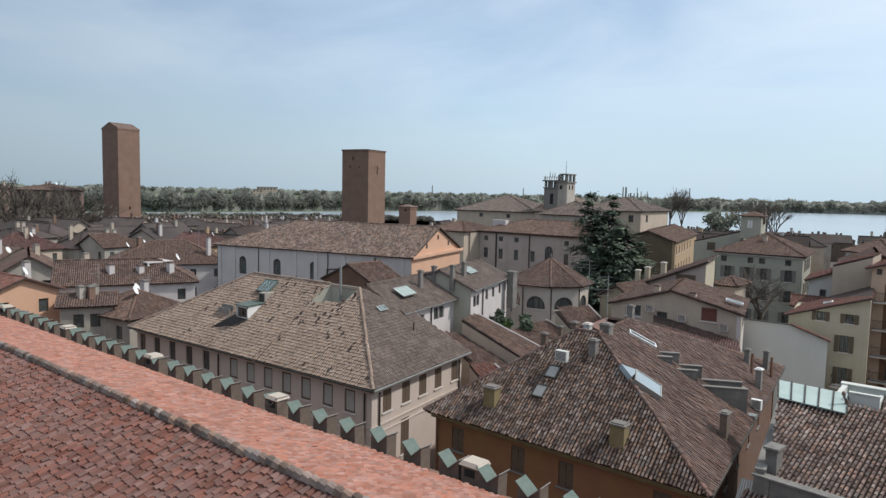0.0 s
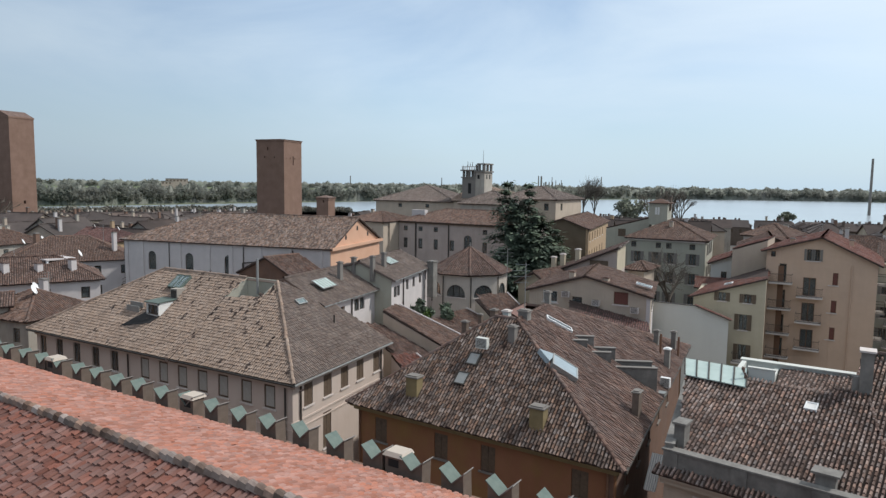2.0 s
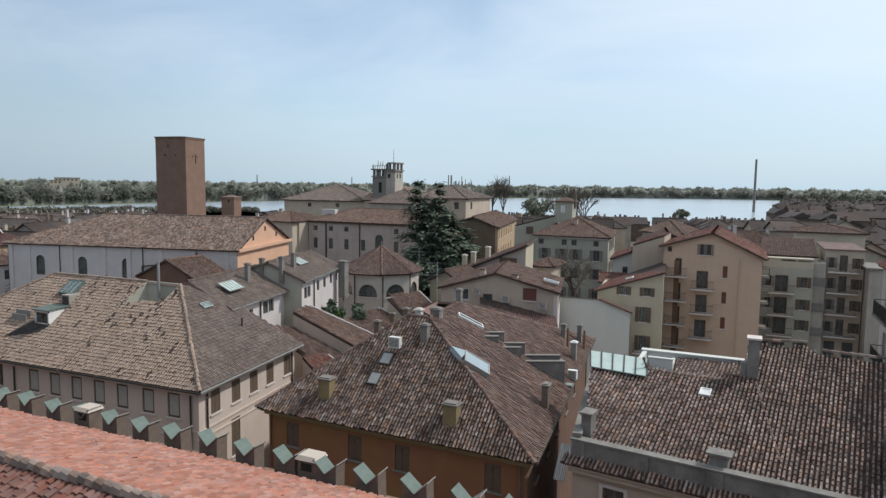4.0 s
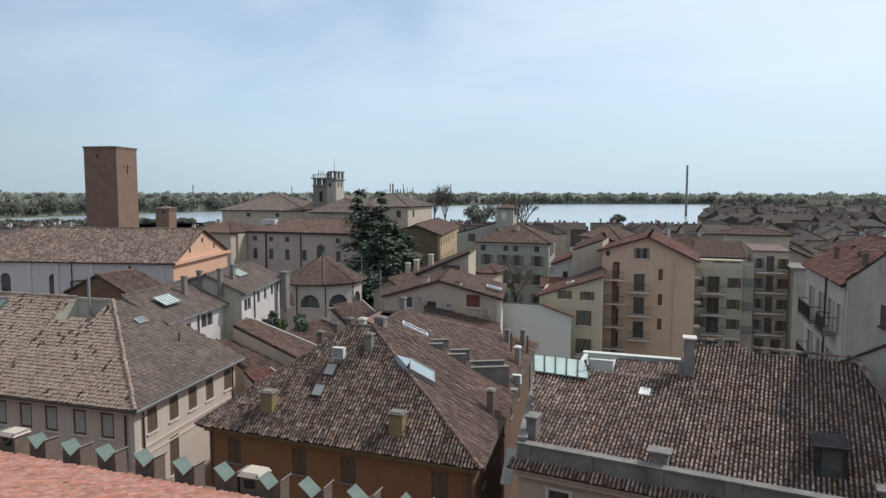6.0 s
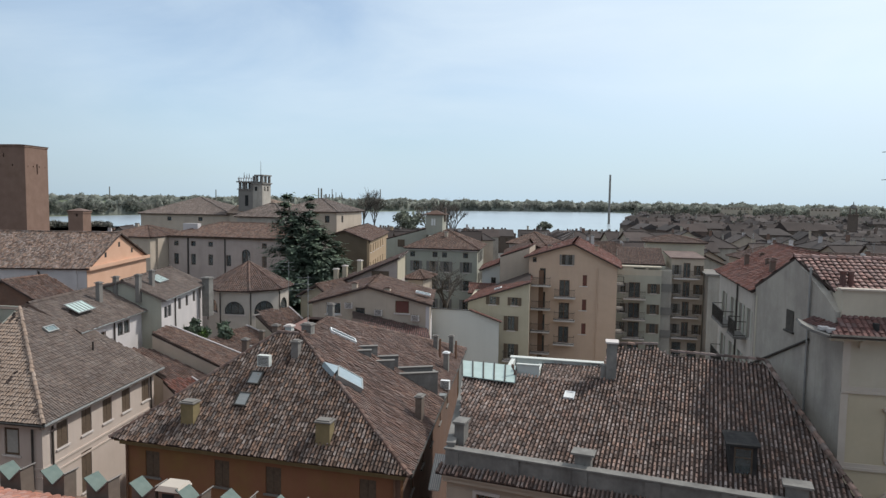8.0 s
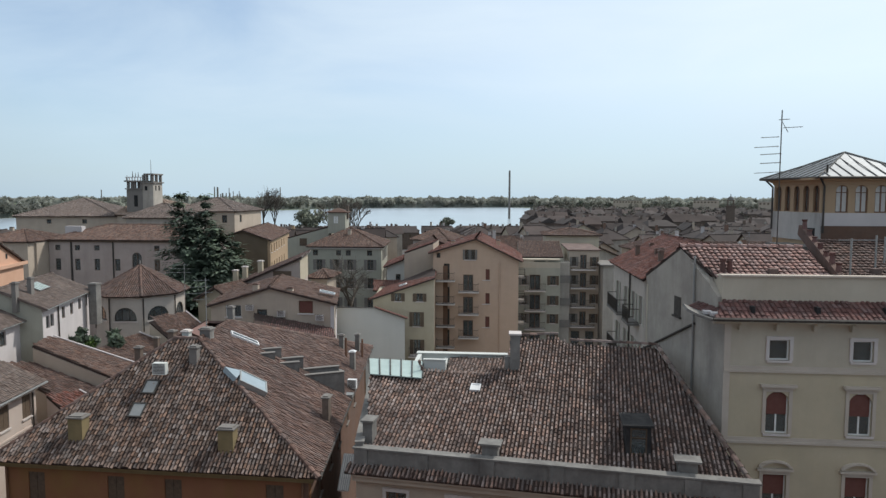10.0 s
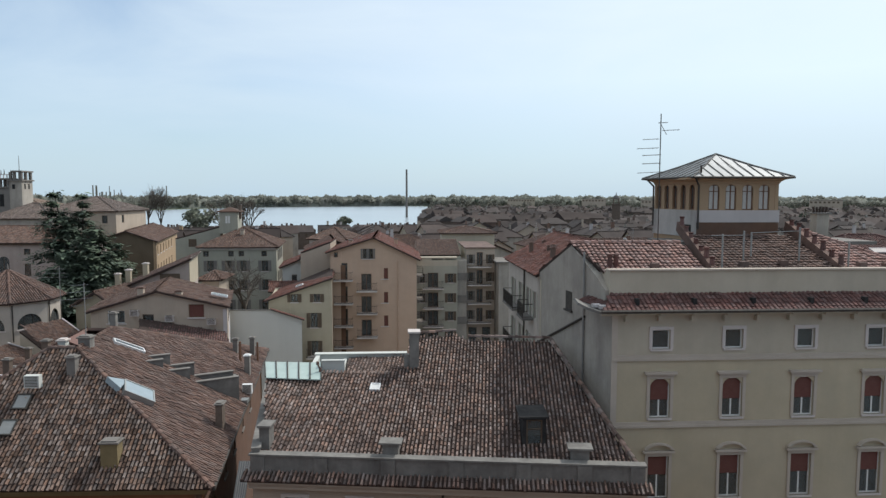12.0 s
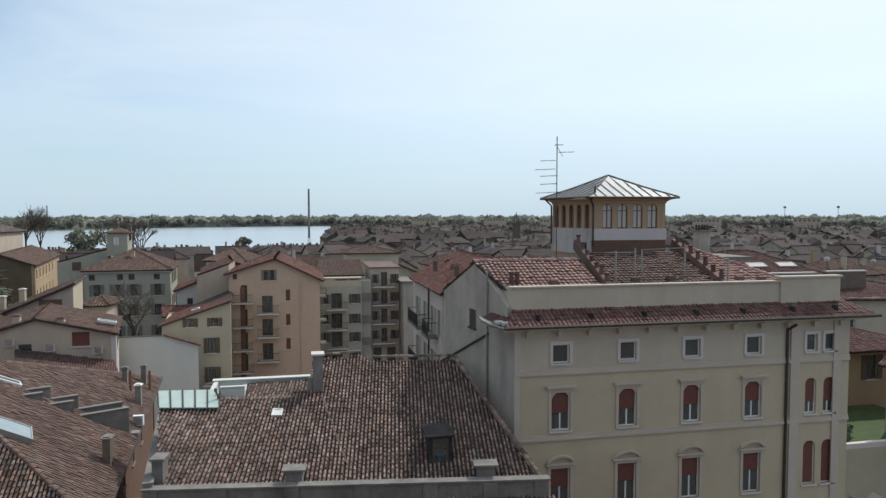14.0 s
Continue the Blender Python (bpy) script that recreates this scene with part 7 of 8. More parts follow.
ww = thing("white_wall_house", "blank pale rendered house end with a small red roof", "house", (-14.5, 71, 0))
bm = bmesh.new()
prof = [(-18.2, 0), (-10.3, 0), (-10.3, H(-12.62)), (-13.3, H(-11.62)), (-18.2, H(-11.62))]
fa, fb = [bm.verts.new((x, 68.0, z)) for x, z in prof], [bm.verts.new((x - 1.1, 75.0, z - (1.5 if z else 0))) for x, z in prof]
bm.faces.new(fa)
bm.faces.new(fb[::-1])
for i in range(5):
    j = (i + 1) % 5
    bm.faces.new((fa[j], fa[i], fb[i], fb[j]))
part("wall", bm, PLASTER_PALE, ww)
tiled(ww, [[Vector((-10.45, 70.2, H(-12.95))), Vector((-10.0, 67.7, H(-12.6))), Vector((-13.3, 67.7, H(-11.5))), Vector((-13.75, 70.2, H(-11.85)))]], TILE_RED, 0.22, 0.32, 0.06, thick=0.1)
part("coping", boxes((-18.3, -13.2, 67.9, 68.15, H(-11.62), H(-11.56))), DARK_METAL, ww)

pink = thing("pink_house", "pinkish gabled house with air conditioners on its wall", "house", (-21, 63, 0))
PK = [(-26.5, 58), (-15.1, 58), (-17.2, 67), (-29, 67)]
pk_win = [(-24.39, H(-10.95), 1.45, 1.1, dict(frame_mat=WHITE_WOOD, sill=STONE_PALE, bars=1)), (-17.7, H(-10.5), 1.3, 1.13, dict(frame_mat=WOOD_BROWN, sill=STONE_PALE, bars=0, blind=(0.98, BLIND_RED))), (-21.75, H(-11.6), 0.95, 1.4, dk)]
for s in range(1, 4):
    hs = [(3, H(-11.2), 0.9, 1.5, sh), (6, H(-11.2), 0.9, 1.5, sh)] if s == 1 else ()
    wall(pink, PK[s], PK[(s + 1) % 4], 0, H(-9.75) if s == 1 else H(-10.4), PLASTER_PINK if s != 1 else PLASTER_WHITE, [h[:4] for h in hs])
    for h in hs:
        window(pink, PK[s], PK[(s + 1) % 4], *h[:4], **h[4])
stepped_front(pink, 58.0, [(-26.5, -25.75, H(-10.0)), (-25.75, -19.3, H(-9.78)), (-19.3, -16.7, H(-9.3)), (-16.7, -15.1, H(-9.68))], (-20.9, H(-8.35)), PLASTER_PINK, pk_win)
pr0, pr1 = Vector((-20.9, 57.7, H(-8.15))), Vector((-23.0, 67.2, H(-8.15)))
pf = [[Vector((-14.8, 57.7, H(-9.55))), Vector((-16.9, 67.2, H(-9.55))), pr1, pr0], [Vector((-28.9, 67.2, H(-9.95))), Vector((-26.8, 57.7, H(-9.95))), pr0, pr1]]
tiled(pink, pf, TILE, 0.21, 0.3, 0.065, ridges=[(pr0, pr1)])
skylight(pink, pf[0], -16.4, 60.5, H(-9.0), 0.7, 1.3, WHITE_METAL)
for x, z in ((-22.8, -10.3), (-19.9, -10.8), (-16.4, -11.1)):
    air_conditioner(pink, Matrix.Translation((x, 58.0, H(z))) @ pose(0, 0, 0, 90, 0, 0), 0.7, 0.5, STONE_PALE)
for x, y, hh in ((-22.4, 58.4, 0.9), (-19.2, 58.4, 0.6)):
    chimney(pink, x, y, H(-8.9), hh, PLASTER_PINK, 0.48, 0.45, TILE_DARK)
# red lower roof in front of it, and higher roofs behind
lean_roof("red_annex", "red tiled annex roof before the pink house", (-22.4, 57.8, -10.5), (-15.2, 57.8, -11.75), (-13.6, 53.8, -12.7), (-20.2, 52.2, -11.9), PLASTER_PINK, TILE_MAROON, False, 0.03)
lh = thing("lane_house", "pale house under one long brown lean-to roof", "house", (-26, 74, 0))
bm = bmesh.new()
prof = [(-30.8, 0), (-21.95, 0), (-21.95, H(-6.85)), (-30.8, H(-10.6))]
fa, fb = [bm.verts.new((x, 70.0, z)) for x, z in prof], [bm.verts.new((x - 1.55, 78.0, z)) for x, z in prof]
bm.faces.new(fa)
bm.faces.new(fb[::-1])
for i in range(4):
    j = (i + 1) % 4
    bm.faces.new((fa[j], fa[i], fb[i], fb[j]))
part("wall", bm, PLASTER_MAUVE, lh)
# thin yellow sheet that puts sunlight into the colour of this side
part("yellow_end", boxes((0.02, 8.1, H(-9.5), H(-6.9), 0.0, 0.04), m=side_frame((-21.95, 70.0), (-23.5, 78.0))), PLASTER_YELLOW, lh, "yellow sheet colouring in the sunlit end of the lane house")
part("window", boxes((-24.9, -22.9, 69.94, 70.0, H(-8.9), H(-8.1))), WOOD_DARK, lh)
tiled(lh, [[Vector((-33.0, 78.2, H(-10.6))), Vector((-31.3, 69.6, H(-10.6))), Vector((-21.6, 69.6, H(-6.5))), Vector((-23.2, 78.2, H(-6.5)))]], TILE_DARK, 0.22, 0.32, 0.06)
bm = bmesh.new()
tube(bm, (-21.6, 69.5, H(-6.5)), (-23.2, 78.2, H(-6.5)), 0.08, 6)
part("verge", bm, STONE, lh)
for x, y in ((-29.7, 71.5), (-28.9, 72.2), (-27.6, 73.5)):
    chimney(lh, x, y, H(-9.6) + (x + 29.2) * 0.42, 1.5, PLASTER_YELLOW, 0.5, 0.5, STONE_PALE)
house("ochre_house", "small house with an orange tiled roof", [(-23.7, 80), (-21.7, 80), (-21.6, 84), (-23.6, 84)], H(-9.9), 0.7, PLASTER_PINK, TILE, tile=(0.3, 0.45, 0.09))
house("chapel_annex", "yellow annex with a clay roof", [(-31.5, 66.0), (-26.6, 64.0), (-25.5, 72.0), (-30.5, 73.0)], H(-10.6), 1.4, PLASTER_YELLOW, TILE, axis="y", hips=(0, 0), tile=(0.21, 0.32, 0.07))

house("gable_house", "pale lilac-grey house with a red roof", [(-16.6, 93), (-11.6, 93), (-12.4, 101), (-17.4, 101)], H(-9.9), 1.1, PLASTER_PALE, TILE_RED, axis="y", hips=(0, 0), tile=(0.26, 0.36, 0.07), holes={0: [(1.6, H(-12.0), 0.7, 1.0, dk), (3.4, H(-12.0), 0.7, 1.0, dk)]})
house("low_court_house", "low court house with a red tile roof", [(-17.3, 88.8), (-11.0, 88.8), (-11.4, 92.6), (-17.8, 92.6)], H(-12.6), 0.9, PLASTER_TAN, TILE_RED, hips=(0, 0), tile=(0.24, 0.34, 0.07))
YL = [(-15.4, 77), (-8.2, 77), (-9.4, 88), (-16.6, 88)]
yellow = thing("yellow_house", "yellow house with dark shutters and a red lean-to roof", "house", (-12, 82, 0))
yw = [(2.95 - 15.4, H(-12.3), 0.8, 0.95, shd), (5.5 - 15.4, H(-12.3), 0.8, 0.95, shd), (5.15 - 15.4, H(-15.25), 0.85, 1.7, shd), (5.2 - 15.4, H(-18.5), 0.85, 1.7, shd)]
for s in range(1, 4):
    wall(yellow, YL[s], YL[(s + 1) % 4], 0, H(-12.1) if s != 1 else H(-9.9), PLASTER_YELLOW)
stepped_front(yellow, 77.0, [(-15.4, -12.95, H(-12.1)), (-12.95, -8.2, H(-11.33))], (-8.2, H(-9.7)), PLASTER_YELLOW, yw)
yr = [Vector((-15.8, 88.3, H(-12.1))), Vector((-15.8, 76.6, H(-12.1))), Vector((-8.1, 76.6, H(-9.45))), Vector((-9.3, 88.3, H(-9.45)))]
tiled(yellow, [yr], TILE_RED, 0.22, 0.32, 0.06)
skylight(yellow, yr, -12.3, 80.0, H(-10.8), 0.8, 0.7, WHITE_METAL)
balcony(yellow, YL[0], YL[1], 5.2, H(-18.6), 1.8)

apt = thing("apartment_block", "apricot apartment block with balconies and a shallow gable", "apartments", (-4, 92, 0))
AP = [(-9.3, 86), (1.7, 86), (1.7, 100), (-9.3, 100)]
rr_ = dict(frame_mat=WOOD_BROWN, sill=STONE_PALE, bars=1)
ap_h = [(0.7, H(-8.0), 0.5, 0.65, dk), (4.4, H(-8.2), 0.55, 1.3, sh), (5.15, H(-8.2), 0.55, 1.3, sh)]
for z in (-10.85, -13.85, -16.75, -19.5):
    ap_h.append((1.75, H(z) + 0.02, 0.8, 2.1, dk))
for z in (-12.25, -15.15, -18.2):
    ap_h += [(4.55, H(z) + 0.02, 1.3, 2.1, rr_)]
for z in (-10.8, -13.9, -16.95):
    ap_h.append((6.9, H(z), 0.85, 1.4, dict(frame_mat=WOOD_BROWN, sill=STONE_PALE, bars=0, blind=(0.95, BLIND_RED))))
for s in range(1, 4):
    wall(apt, AP[s], AP[(s + 1) % 4], 0, H(-8.3), PLASTER_APRICOT)
stepped_front(apt, 86.0, [(-9.3, -7.9, H(-7.3)), (-7.9, -2.5, H(-6.9)), (-2.5, 1.7, H(-8.3))], (-3.7, H(-5.62)), PLASTER_APRICOT, [(h[0] - 9.3, *h[1:]) for h in ap_h])
for z in (-10.85, -13.85, -16.75, -19.5):
    balcony(apt, AP[0], AP[1], 1.65, H(z), 2.4)
for z in (-12.25, -15.15, -18.2):
    balcony(apt, AP[0], AP[1], 4.65, H(z), 2.6)
part("recess", boxes((1.3, 1.9, H(-20.5), H(-9.0), 0.0, 0.02), m=side_frame(AP[0], AP[1])), WOOD_BROWN, apt, "brown stairwell strip")
ar0, ar1 = Vector((-3.75, 85.5, H(-5.45))), Vector((-3.75, 100.4, H(-5.45)))
af = [[Vector((2.2, 85.5, H(-8.35))), Vector((2.2, 100.4, H(-8.35))), ar1, ar0], [Vector((-9.9, 100.4, H(-7.35))), Vector((-9.9, 85.5, H(-7.35))), ar0, ar1]]
tiled(apt, af, TILE_RED, 0.3, 0.45, 0.08, ridges=[(ar0, ar1)])
for z in (-10.5, -13.6, -16.6):
    balcony(apt, AP[1], AP[2], 2.0, H(z), 2.4, 0.9, slab_mat=STONE)
drainpipe(apt, AP[0], AP[1], 8.6, 0, H(-8.5), PLASTER_APRICOT)
for x, y in ((-7, 90), (-6, 94), (-1, 92)):
    chimney(apt, x, y, H(-7.0), 0.9, PLASTER_APRICOT, 0.5, 0.5)
# penthouse with a pitched red roof to its left
lean_roof("penthouse", "small red penthouse roof beside the apartments", (-9.6, 89, -6.2), (-9.6, 97, -6.2), (-13.5, 97, -7.6), (-13.5, 89, -7.6), PLASTER_PINK, TILE_RED, False)

ap2 = thing("apartment_block", "grey-green apartment block with stacked balconies", "apartments", (5, 100, 0))
P2 = [(1.75, 94), (7.6, 94), (7.6, 106), (1.75, 106)]
h2 = []
for z in (-13.1, -15.9, -18.5, -21.3):
    h2 += [(2.4, H(z) + 0.02, 1.5, 2.1, rr_), (0.9, H(z) + 0.7, 0.7, 1.3, sh), (4.9, H(z) + 0.7, 0.8, 1.3, shd)]
for s in range(4):
    hs = h2 if s == 0 else ()
    wall(ap2, P2[s], P2[(s + 1) % 4], 0, H(-10.0), PLASTER_GREEN, [h[:4] for h in hs])
    for h in hs:
        window(ap2, P2[s], P2[(s + 1) % 4], *h[:4], **h[4])
for z in (-13.1, -15.9, -18.5):
    balcony(ap2, P2[0], P2[1], 2.4, H(z), 2.9)
part("top_terrace", boxes((1.9, 7.6, 94.0, 94.3, H(-10.0), H(-9.2)), (1.9, 7.6, 94.0, 95.4, H(-8.95), H(-8.8)), (2.6, 4.0, 94.05, 94.2, H(-9.8), H(-8.95)), (5.6, 5.9, 94.05, 94.3, H(-9.3), H(-8.8))), PLASTER_CREAM, ap2, "white framed top terrace")
lean_roof("terrace_roof", "brown pitched roof over the top terrace", (1.8, 104, -6.9), (8.2, 104, -6.9), (8.2, 95.6, -8.6), (1.8, 95.6, -8.6), PLASTER_GREEN, TILE, False)
part("stairwell", boxes((7.6, 9.0, 94.7, 100, 0, H(-9.3))), PLASTER_GREY, ap2, "dark recessed stairwell")
for z in (-12.0, -15.2, -18.3):
    part("landing", boxes((7.5, 9.1, 94.6, 95.5, H(z) - 0.15, H(z)), (7.5, 9.1, 94.6, 94.68, H(z), H(z) + 0.9)), STONE, ap2)
ap3 = thing("apartment_block", "cream apartment block with long balconies and white top floor", "apartments", (11, 104, 0))
P3 = [(9.0, 96), (13.2, 96), (13.2, 108), (9.0, 108)]
h3 = []
for z in (-10.3, -12.9, -15.6, -18.4):
    h3 += [(2.0, H(z) + 0.02, 0.9, 2.0, rr_), (0.7, H(z) + 0.4, 0.6, 1.3, sh), (3.5, H(z) + 0.4, 0.6, 1.3, shd)]
h3 += [(1.0, H(-21.6), 1.2, 2.4, dk), (3.0, H(-21.6), 1.2, 2.4, dk)]
for s in range(4):
    hs = h3 if s == 0 else ()
    wall(ap3, P3[s], P3[(s + 1) % 4], 0, H(-7.7), PLASTER_CREAM if s else PLASTER_PINK, [h[:4] for h in hs])
    for h in hs:
        window(ap3, P3[s], P3[(s + 1) % 4], *h[:4], **h[4])
for z in (-10.3, -12.9, -15.6, -18.4):
    balcony(ap3, P3[0], P3[1], 1.9, H(z), 3.4)
part("flat_roof", boxes((8.8, 13.4, 95.8, 108.4, H(-7.7), H(-7.55))), TILE_DARK, ap3)
part("pier", boxes((13.3, 15.0, 92.5, 99, 0, H(-9.5)), m=None), PLASTER_GREY, ap3, "grey rendered pier")
part("pier_cap", boxes((12.9, 15.3, 92.2, 99.2, H(-9.5), H(-9.3))), STONE, ap3)
house("roof_loft", "cream loft above the apartments", [(6.5, 110), (15, 110), (15, 118), (6.5, 118)], H(-6.2), 0.8, PLASTER_CREAM, TILE, tile=(0.25, 0.4, 0.06))
house("far_white_house", "white house with dark windows", [(-15.5, 112), (-9.5, 110), (-8, 120), (-14, 122)], H(-7.2), 1.6, PLASTER_WHITE, TILE, tile=(0.25, 0.4, 0.06), holes={0: [(2, H(-9.3), 0.9, 1.3, dk)], 3: [(3, H(-9.3), 0.8, 1.2, dk), (7, H(-9.3), 0.8, 1.2, dk)]})
house("grey_gable_house", "grey rendered house with a plain gable", [(-13.5, 96), (-6.5, 98), (-8.0, 108), (-15, 106)], H(-8.0), 1.6, PLASTER_GREY, TILE, axis="y", hips=(0, 0), tile=(0.26, 0.36, 0.08))

# ---- terrace garden beyond the palazzo ----
lawn = thing("roof_lawn", "small green lawn on a raised terrace", "lawn", (38, 44, 0))
part("terrace_body", boxes((32.2, 46, 38, 52, 0, H(-15.8))), PLASTER_YELLOW, lawn)
part("grass", boxes((32.4, 45.8, 38.4, 51.8, H(-15.8), H(-15.7))), LAWN, lawn)
part("kerb", boxes((32.2, 46, 38, 38.35, H(-15.8), H(-15.45))), STONE_PALE, lawn)
# two small dark shapes of unknown kind, built as leafy clumps
leafy("garden_shrub", "unidentified dark shape on the lawn's edge, built from leaves", (34.6, 39.2, H(-15.15)), 0.4, 250, NEEDLES, 21, size=0.09)
leafy("garden_shrub", "unidentified dark shape beside the kerb, built from leaves", (36.4, 39.2, H(-15.15)), 0.45, 250, NEEDLES, 22, size=0.09)
house("ochre_villa", "ochre villa with a deep tiled eave", [(36.5, 46.5), (50, 46.5), (50, 58), (36.5, 58)], H(-10.9), 1.4, PLASTER_TAN, TILE_MAROON, tile=(0.26, 0.4, 0.08), over=1.0,
      holes={0: [(u, H(-13.6), 1.0, 2.0, shd) for u in (2.2, 5.5, 9, 12)]})
house("arcade_house", "pale house with tall arched windows", [(39.5, 56), (62, 52), (64, 66), (42, 68)], H(-7.9), 1.0, PLASTER_CREAM, TILE_MAROON, tile=(0.24, 0.36, 0.05),
      holes={0: [(u, H(-10.8), 1.0, 2.0, dict(frame_mat=WHITE_WOOD, sill=STONE_PALE, bars=1, arch=PLASTER_CREAM)) for u in (2, 5, 8, 11)]})

skyline = house("skylight_house", "long low house with a brown roof and two pale roof windows", [(40.5, 58.5), (51.0, 58.5), (51.0, 68.0), (40.5, 68.0)], H(-6.0), 2.1, PLASTER_CREAM, TILE_MAROON, hips=(0.6, 1), tile=(0.24, 0.36, 0.05))
sk_face = [Vector((40, 58, H(-6.1))), Vector((51.4, 58, H(-6.1))), Vector((46, 63.2, H(-3.9))), Vector((43, 63.2, H(-3.9)))]
# opaque pale panes: the sky's reflection is put into their colour
for x in (44.6, 48.0):
    skylight(skyline, sk_face, x, 60.0, H(-5.2), 1.9, 0.75, PLASTER_WHITE, STONE_PALE, lift=0.12)
for x0, x1, y, z in ((43.5, 49.2, 57.2, -5.85), (50.3, 54.8, 57.0, -5.75)):
    terrace = solo("terrace_wall", boxes((x0, x1, y, y + 0.4, H(-12), H(z))), BRICK_OLD, "low brown terrace wall with a white capping behind the palazzo", "wall")
    part("capping", boxes((x0 - 0.04, x1 + 0.04, y - 0.05, y + 0.45, H(z) + 0.002, H(z) + 0.13)), PLASTER_WHITE, terrace, "white metal capping")
stack = part("stack_chimney", boxes((29.4, 30.3, 46.2, 47.0, H(-4.2), H(-1.35))), PLASTER_GREY, palazzo_d, "broad grey chimney stack with pots")
part("stack_cap", boxes((29.25, 30.45, 46.05, 47.15, H(-1.35), H(-1.25))), STONE_WORN, stack)
for k in range(5):
    bm = bmesh.new()
    tube(bm, (29.42 + 0.22 * k, 46.6, H(-1.25)), (29.36 + 0.25 * k, 46.6, H(-0.85)), 0.1, 7, 0.07)
    part("pot", bm, TILE_BED, stack)

# ---- trees ----
def cedar(at, h, spread, seed, leaders):
    rg = np.random.default_rng(seed)
    t = thing("cedar_tree", "tall dark evergreen cedar with drooping tiers", "tree", at)
    bm = bmesh.new()
    tube(bm, at, (at[0], at[1], at[2] + h * 0.6), 0.55, 8, 0.3)
    V, F, base = [], [], 0
    for dx, dy, top in leaders:
        tube(bm, (at[0], at[1], at[2] + h * 0.35), (at[0] + dx, at[1] + dy, at[2] + top), 0.3, 6, 0.04)
        z = h * 0.24
        while z < top:
            s = (top - z) / (top - h * 0.2)
            reach = spread * s * rg.uniform(0.45, 1.3) + 0.3
            for b in range(7):
                a = rg.uniform(0, math.tau)
                x0 = at[0] + dx * (z / top)
                y0 = at[1] + dy * (z / top)
                droop = rg.uniform(0.02, 0.22)
                tip = np.array([x0 + math.cos(a) * reach, y0 + math.sin(a) * reach, at[2] + z - droop * reach + 0.3])
                tube(bm, (x0, y0, at[2] + z), tip, 0.06, 4, 0.015)
                n = int(26 + 46 * reach)
                for q in range(n):
                    f_ = rg.uniform(0.15, 1.05)
                    o = np.array([x0, y0, at[2] + z]) * (1 - f_) + tip * f_ + rg.normal(0, 1, 3) * np.array([0.45, 0.45, 0.34]) * min(1.0, 0.25 + 0.4 * reach)
                    d = np.array([math.cos(a) + rg.normal(0, 0.7), math.sin(a) + rg.normal(0, 0.7), rg.normal(-0.35, 0.25)]) * rg.uniform(0.2, 0.42)
                    w = np.cross(d, [0, 0, 1]) * rg.uniform(0.25, 0.5)
                    V += [o - w, o + w, o + d + w * 0.2, o + d - w * 0.2]
                    F.append((base, base + 1, base + 2, base + 3))
                    base += 4
            z += rg.uniform(0.75, 1.3)
    part("trunk", bm, BARK, t)
    part("crown", fast_mesh("crown", np.array(V), np.array(F), NEEDLES), NEEDLES, t, kind="stuff")
    return t


cedar(Vector((-39.9, 85.5, 0)), 24.0, 6.6, 3, [(-3.0, 0, 24.0), (0.2, 0.6, 23.2), (4.0, 1.0, 18.2), (2.2, -0.6, 19.8), (-2.2, -0.5, 17.0), (1.2, -1.0, 16.5)])


def bare_tree(at, h, seed, name="bare_tree", label="bare spring tree with fine twigs", spread=0.55, levels=6, bole=0.3, limb=0.0):
    rg = random.Random(seed)
    t = thing(name, label, "tree", at)
    trunk, twigs = bmesh.new(), bmesh.new()

    def grow(p, d, l, r, k):
        q = p + d * l
        tube(trunk if k < 2 else twigs, p, q, r, 6 if k < 2 else 3, r * 0.68)
        if k >= levels:
            return
        for _ in range(3 if k else 5):
            side_ = Vector((rg.gauss(0, 1), rg.gauss(0, 1), rg.gauss(0.25, 0.6))).normalized()
            grow(p + d * l * (rg.uniform(0.85, 1.0) if limb and not k else rg.uniform(0.55, 1.0)), (d + side_ * spread * rg.uniform(0.7, 1.4)).normalized(), limb if limb and not k else l * rg.uniform(0.6, 0.82), r * 0.6, k + 1)

    grow(Vector(at), Vector((0.02, 0, 1)), h * bole, h * 0.02, 0)
    part("trunk", trunk, BARK, t)
    part("twig_work", twigs, BARK, t, kind="stuff")
    return t


bare_tree((-20.6, 87, 0), 12.6, 4, levels=5, bole=0.78, spread=0.72, limb=2.9)
for az, d, h in ((20.3, 430, 34), (19.4, 440, 30), (14.8, 300, 24), (13.2, 330, 27), (12.6, 340, 26)):
    bare_tree(tuple(polar(az, d)), h, int(az * 10), levels=6, spread=0.42)
for az, d, h in ((66.5, 222, 29), (68.2, 214, 32), (69.8, 226, 34), (71.3, 216, 35), (72.8, 224, 34), (74.6, 215, 35), (70.5, 206, 27), (73.6, 208, 29)):
    bare_tree(tuple(polar(az, d)), h, int(az * 10), levels=5, bole=0.26)
for az, d, r in ((16.2, 300, 6), (16.9, 310, 5), (5.1, 260, 1.7)):
    c = polar(az, d)
    leafy("lakeside_tree", "grey budding tree by the lake", (c.x, c.y, 13.0), r, 900, BUDS, int(d), size=0.28, foot=0.0)

for az, d, h in ((-6.2, 600, 22), (-10.7, 420, 15), (-11.95, 430, 13.5), (-25.0, 380, 13), (-31.5, 420, 14)):
    c = polar(az, d)
    leafy("cypress_tree", "tall dark cypress among the far roofs", (c.x, c.y, h * 0.55), 1.5, 700, NEEDLES, int(d + h), flat=h / 3.2, size=0.3, foot=0.0)

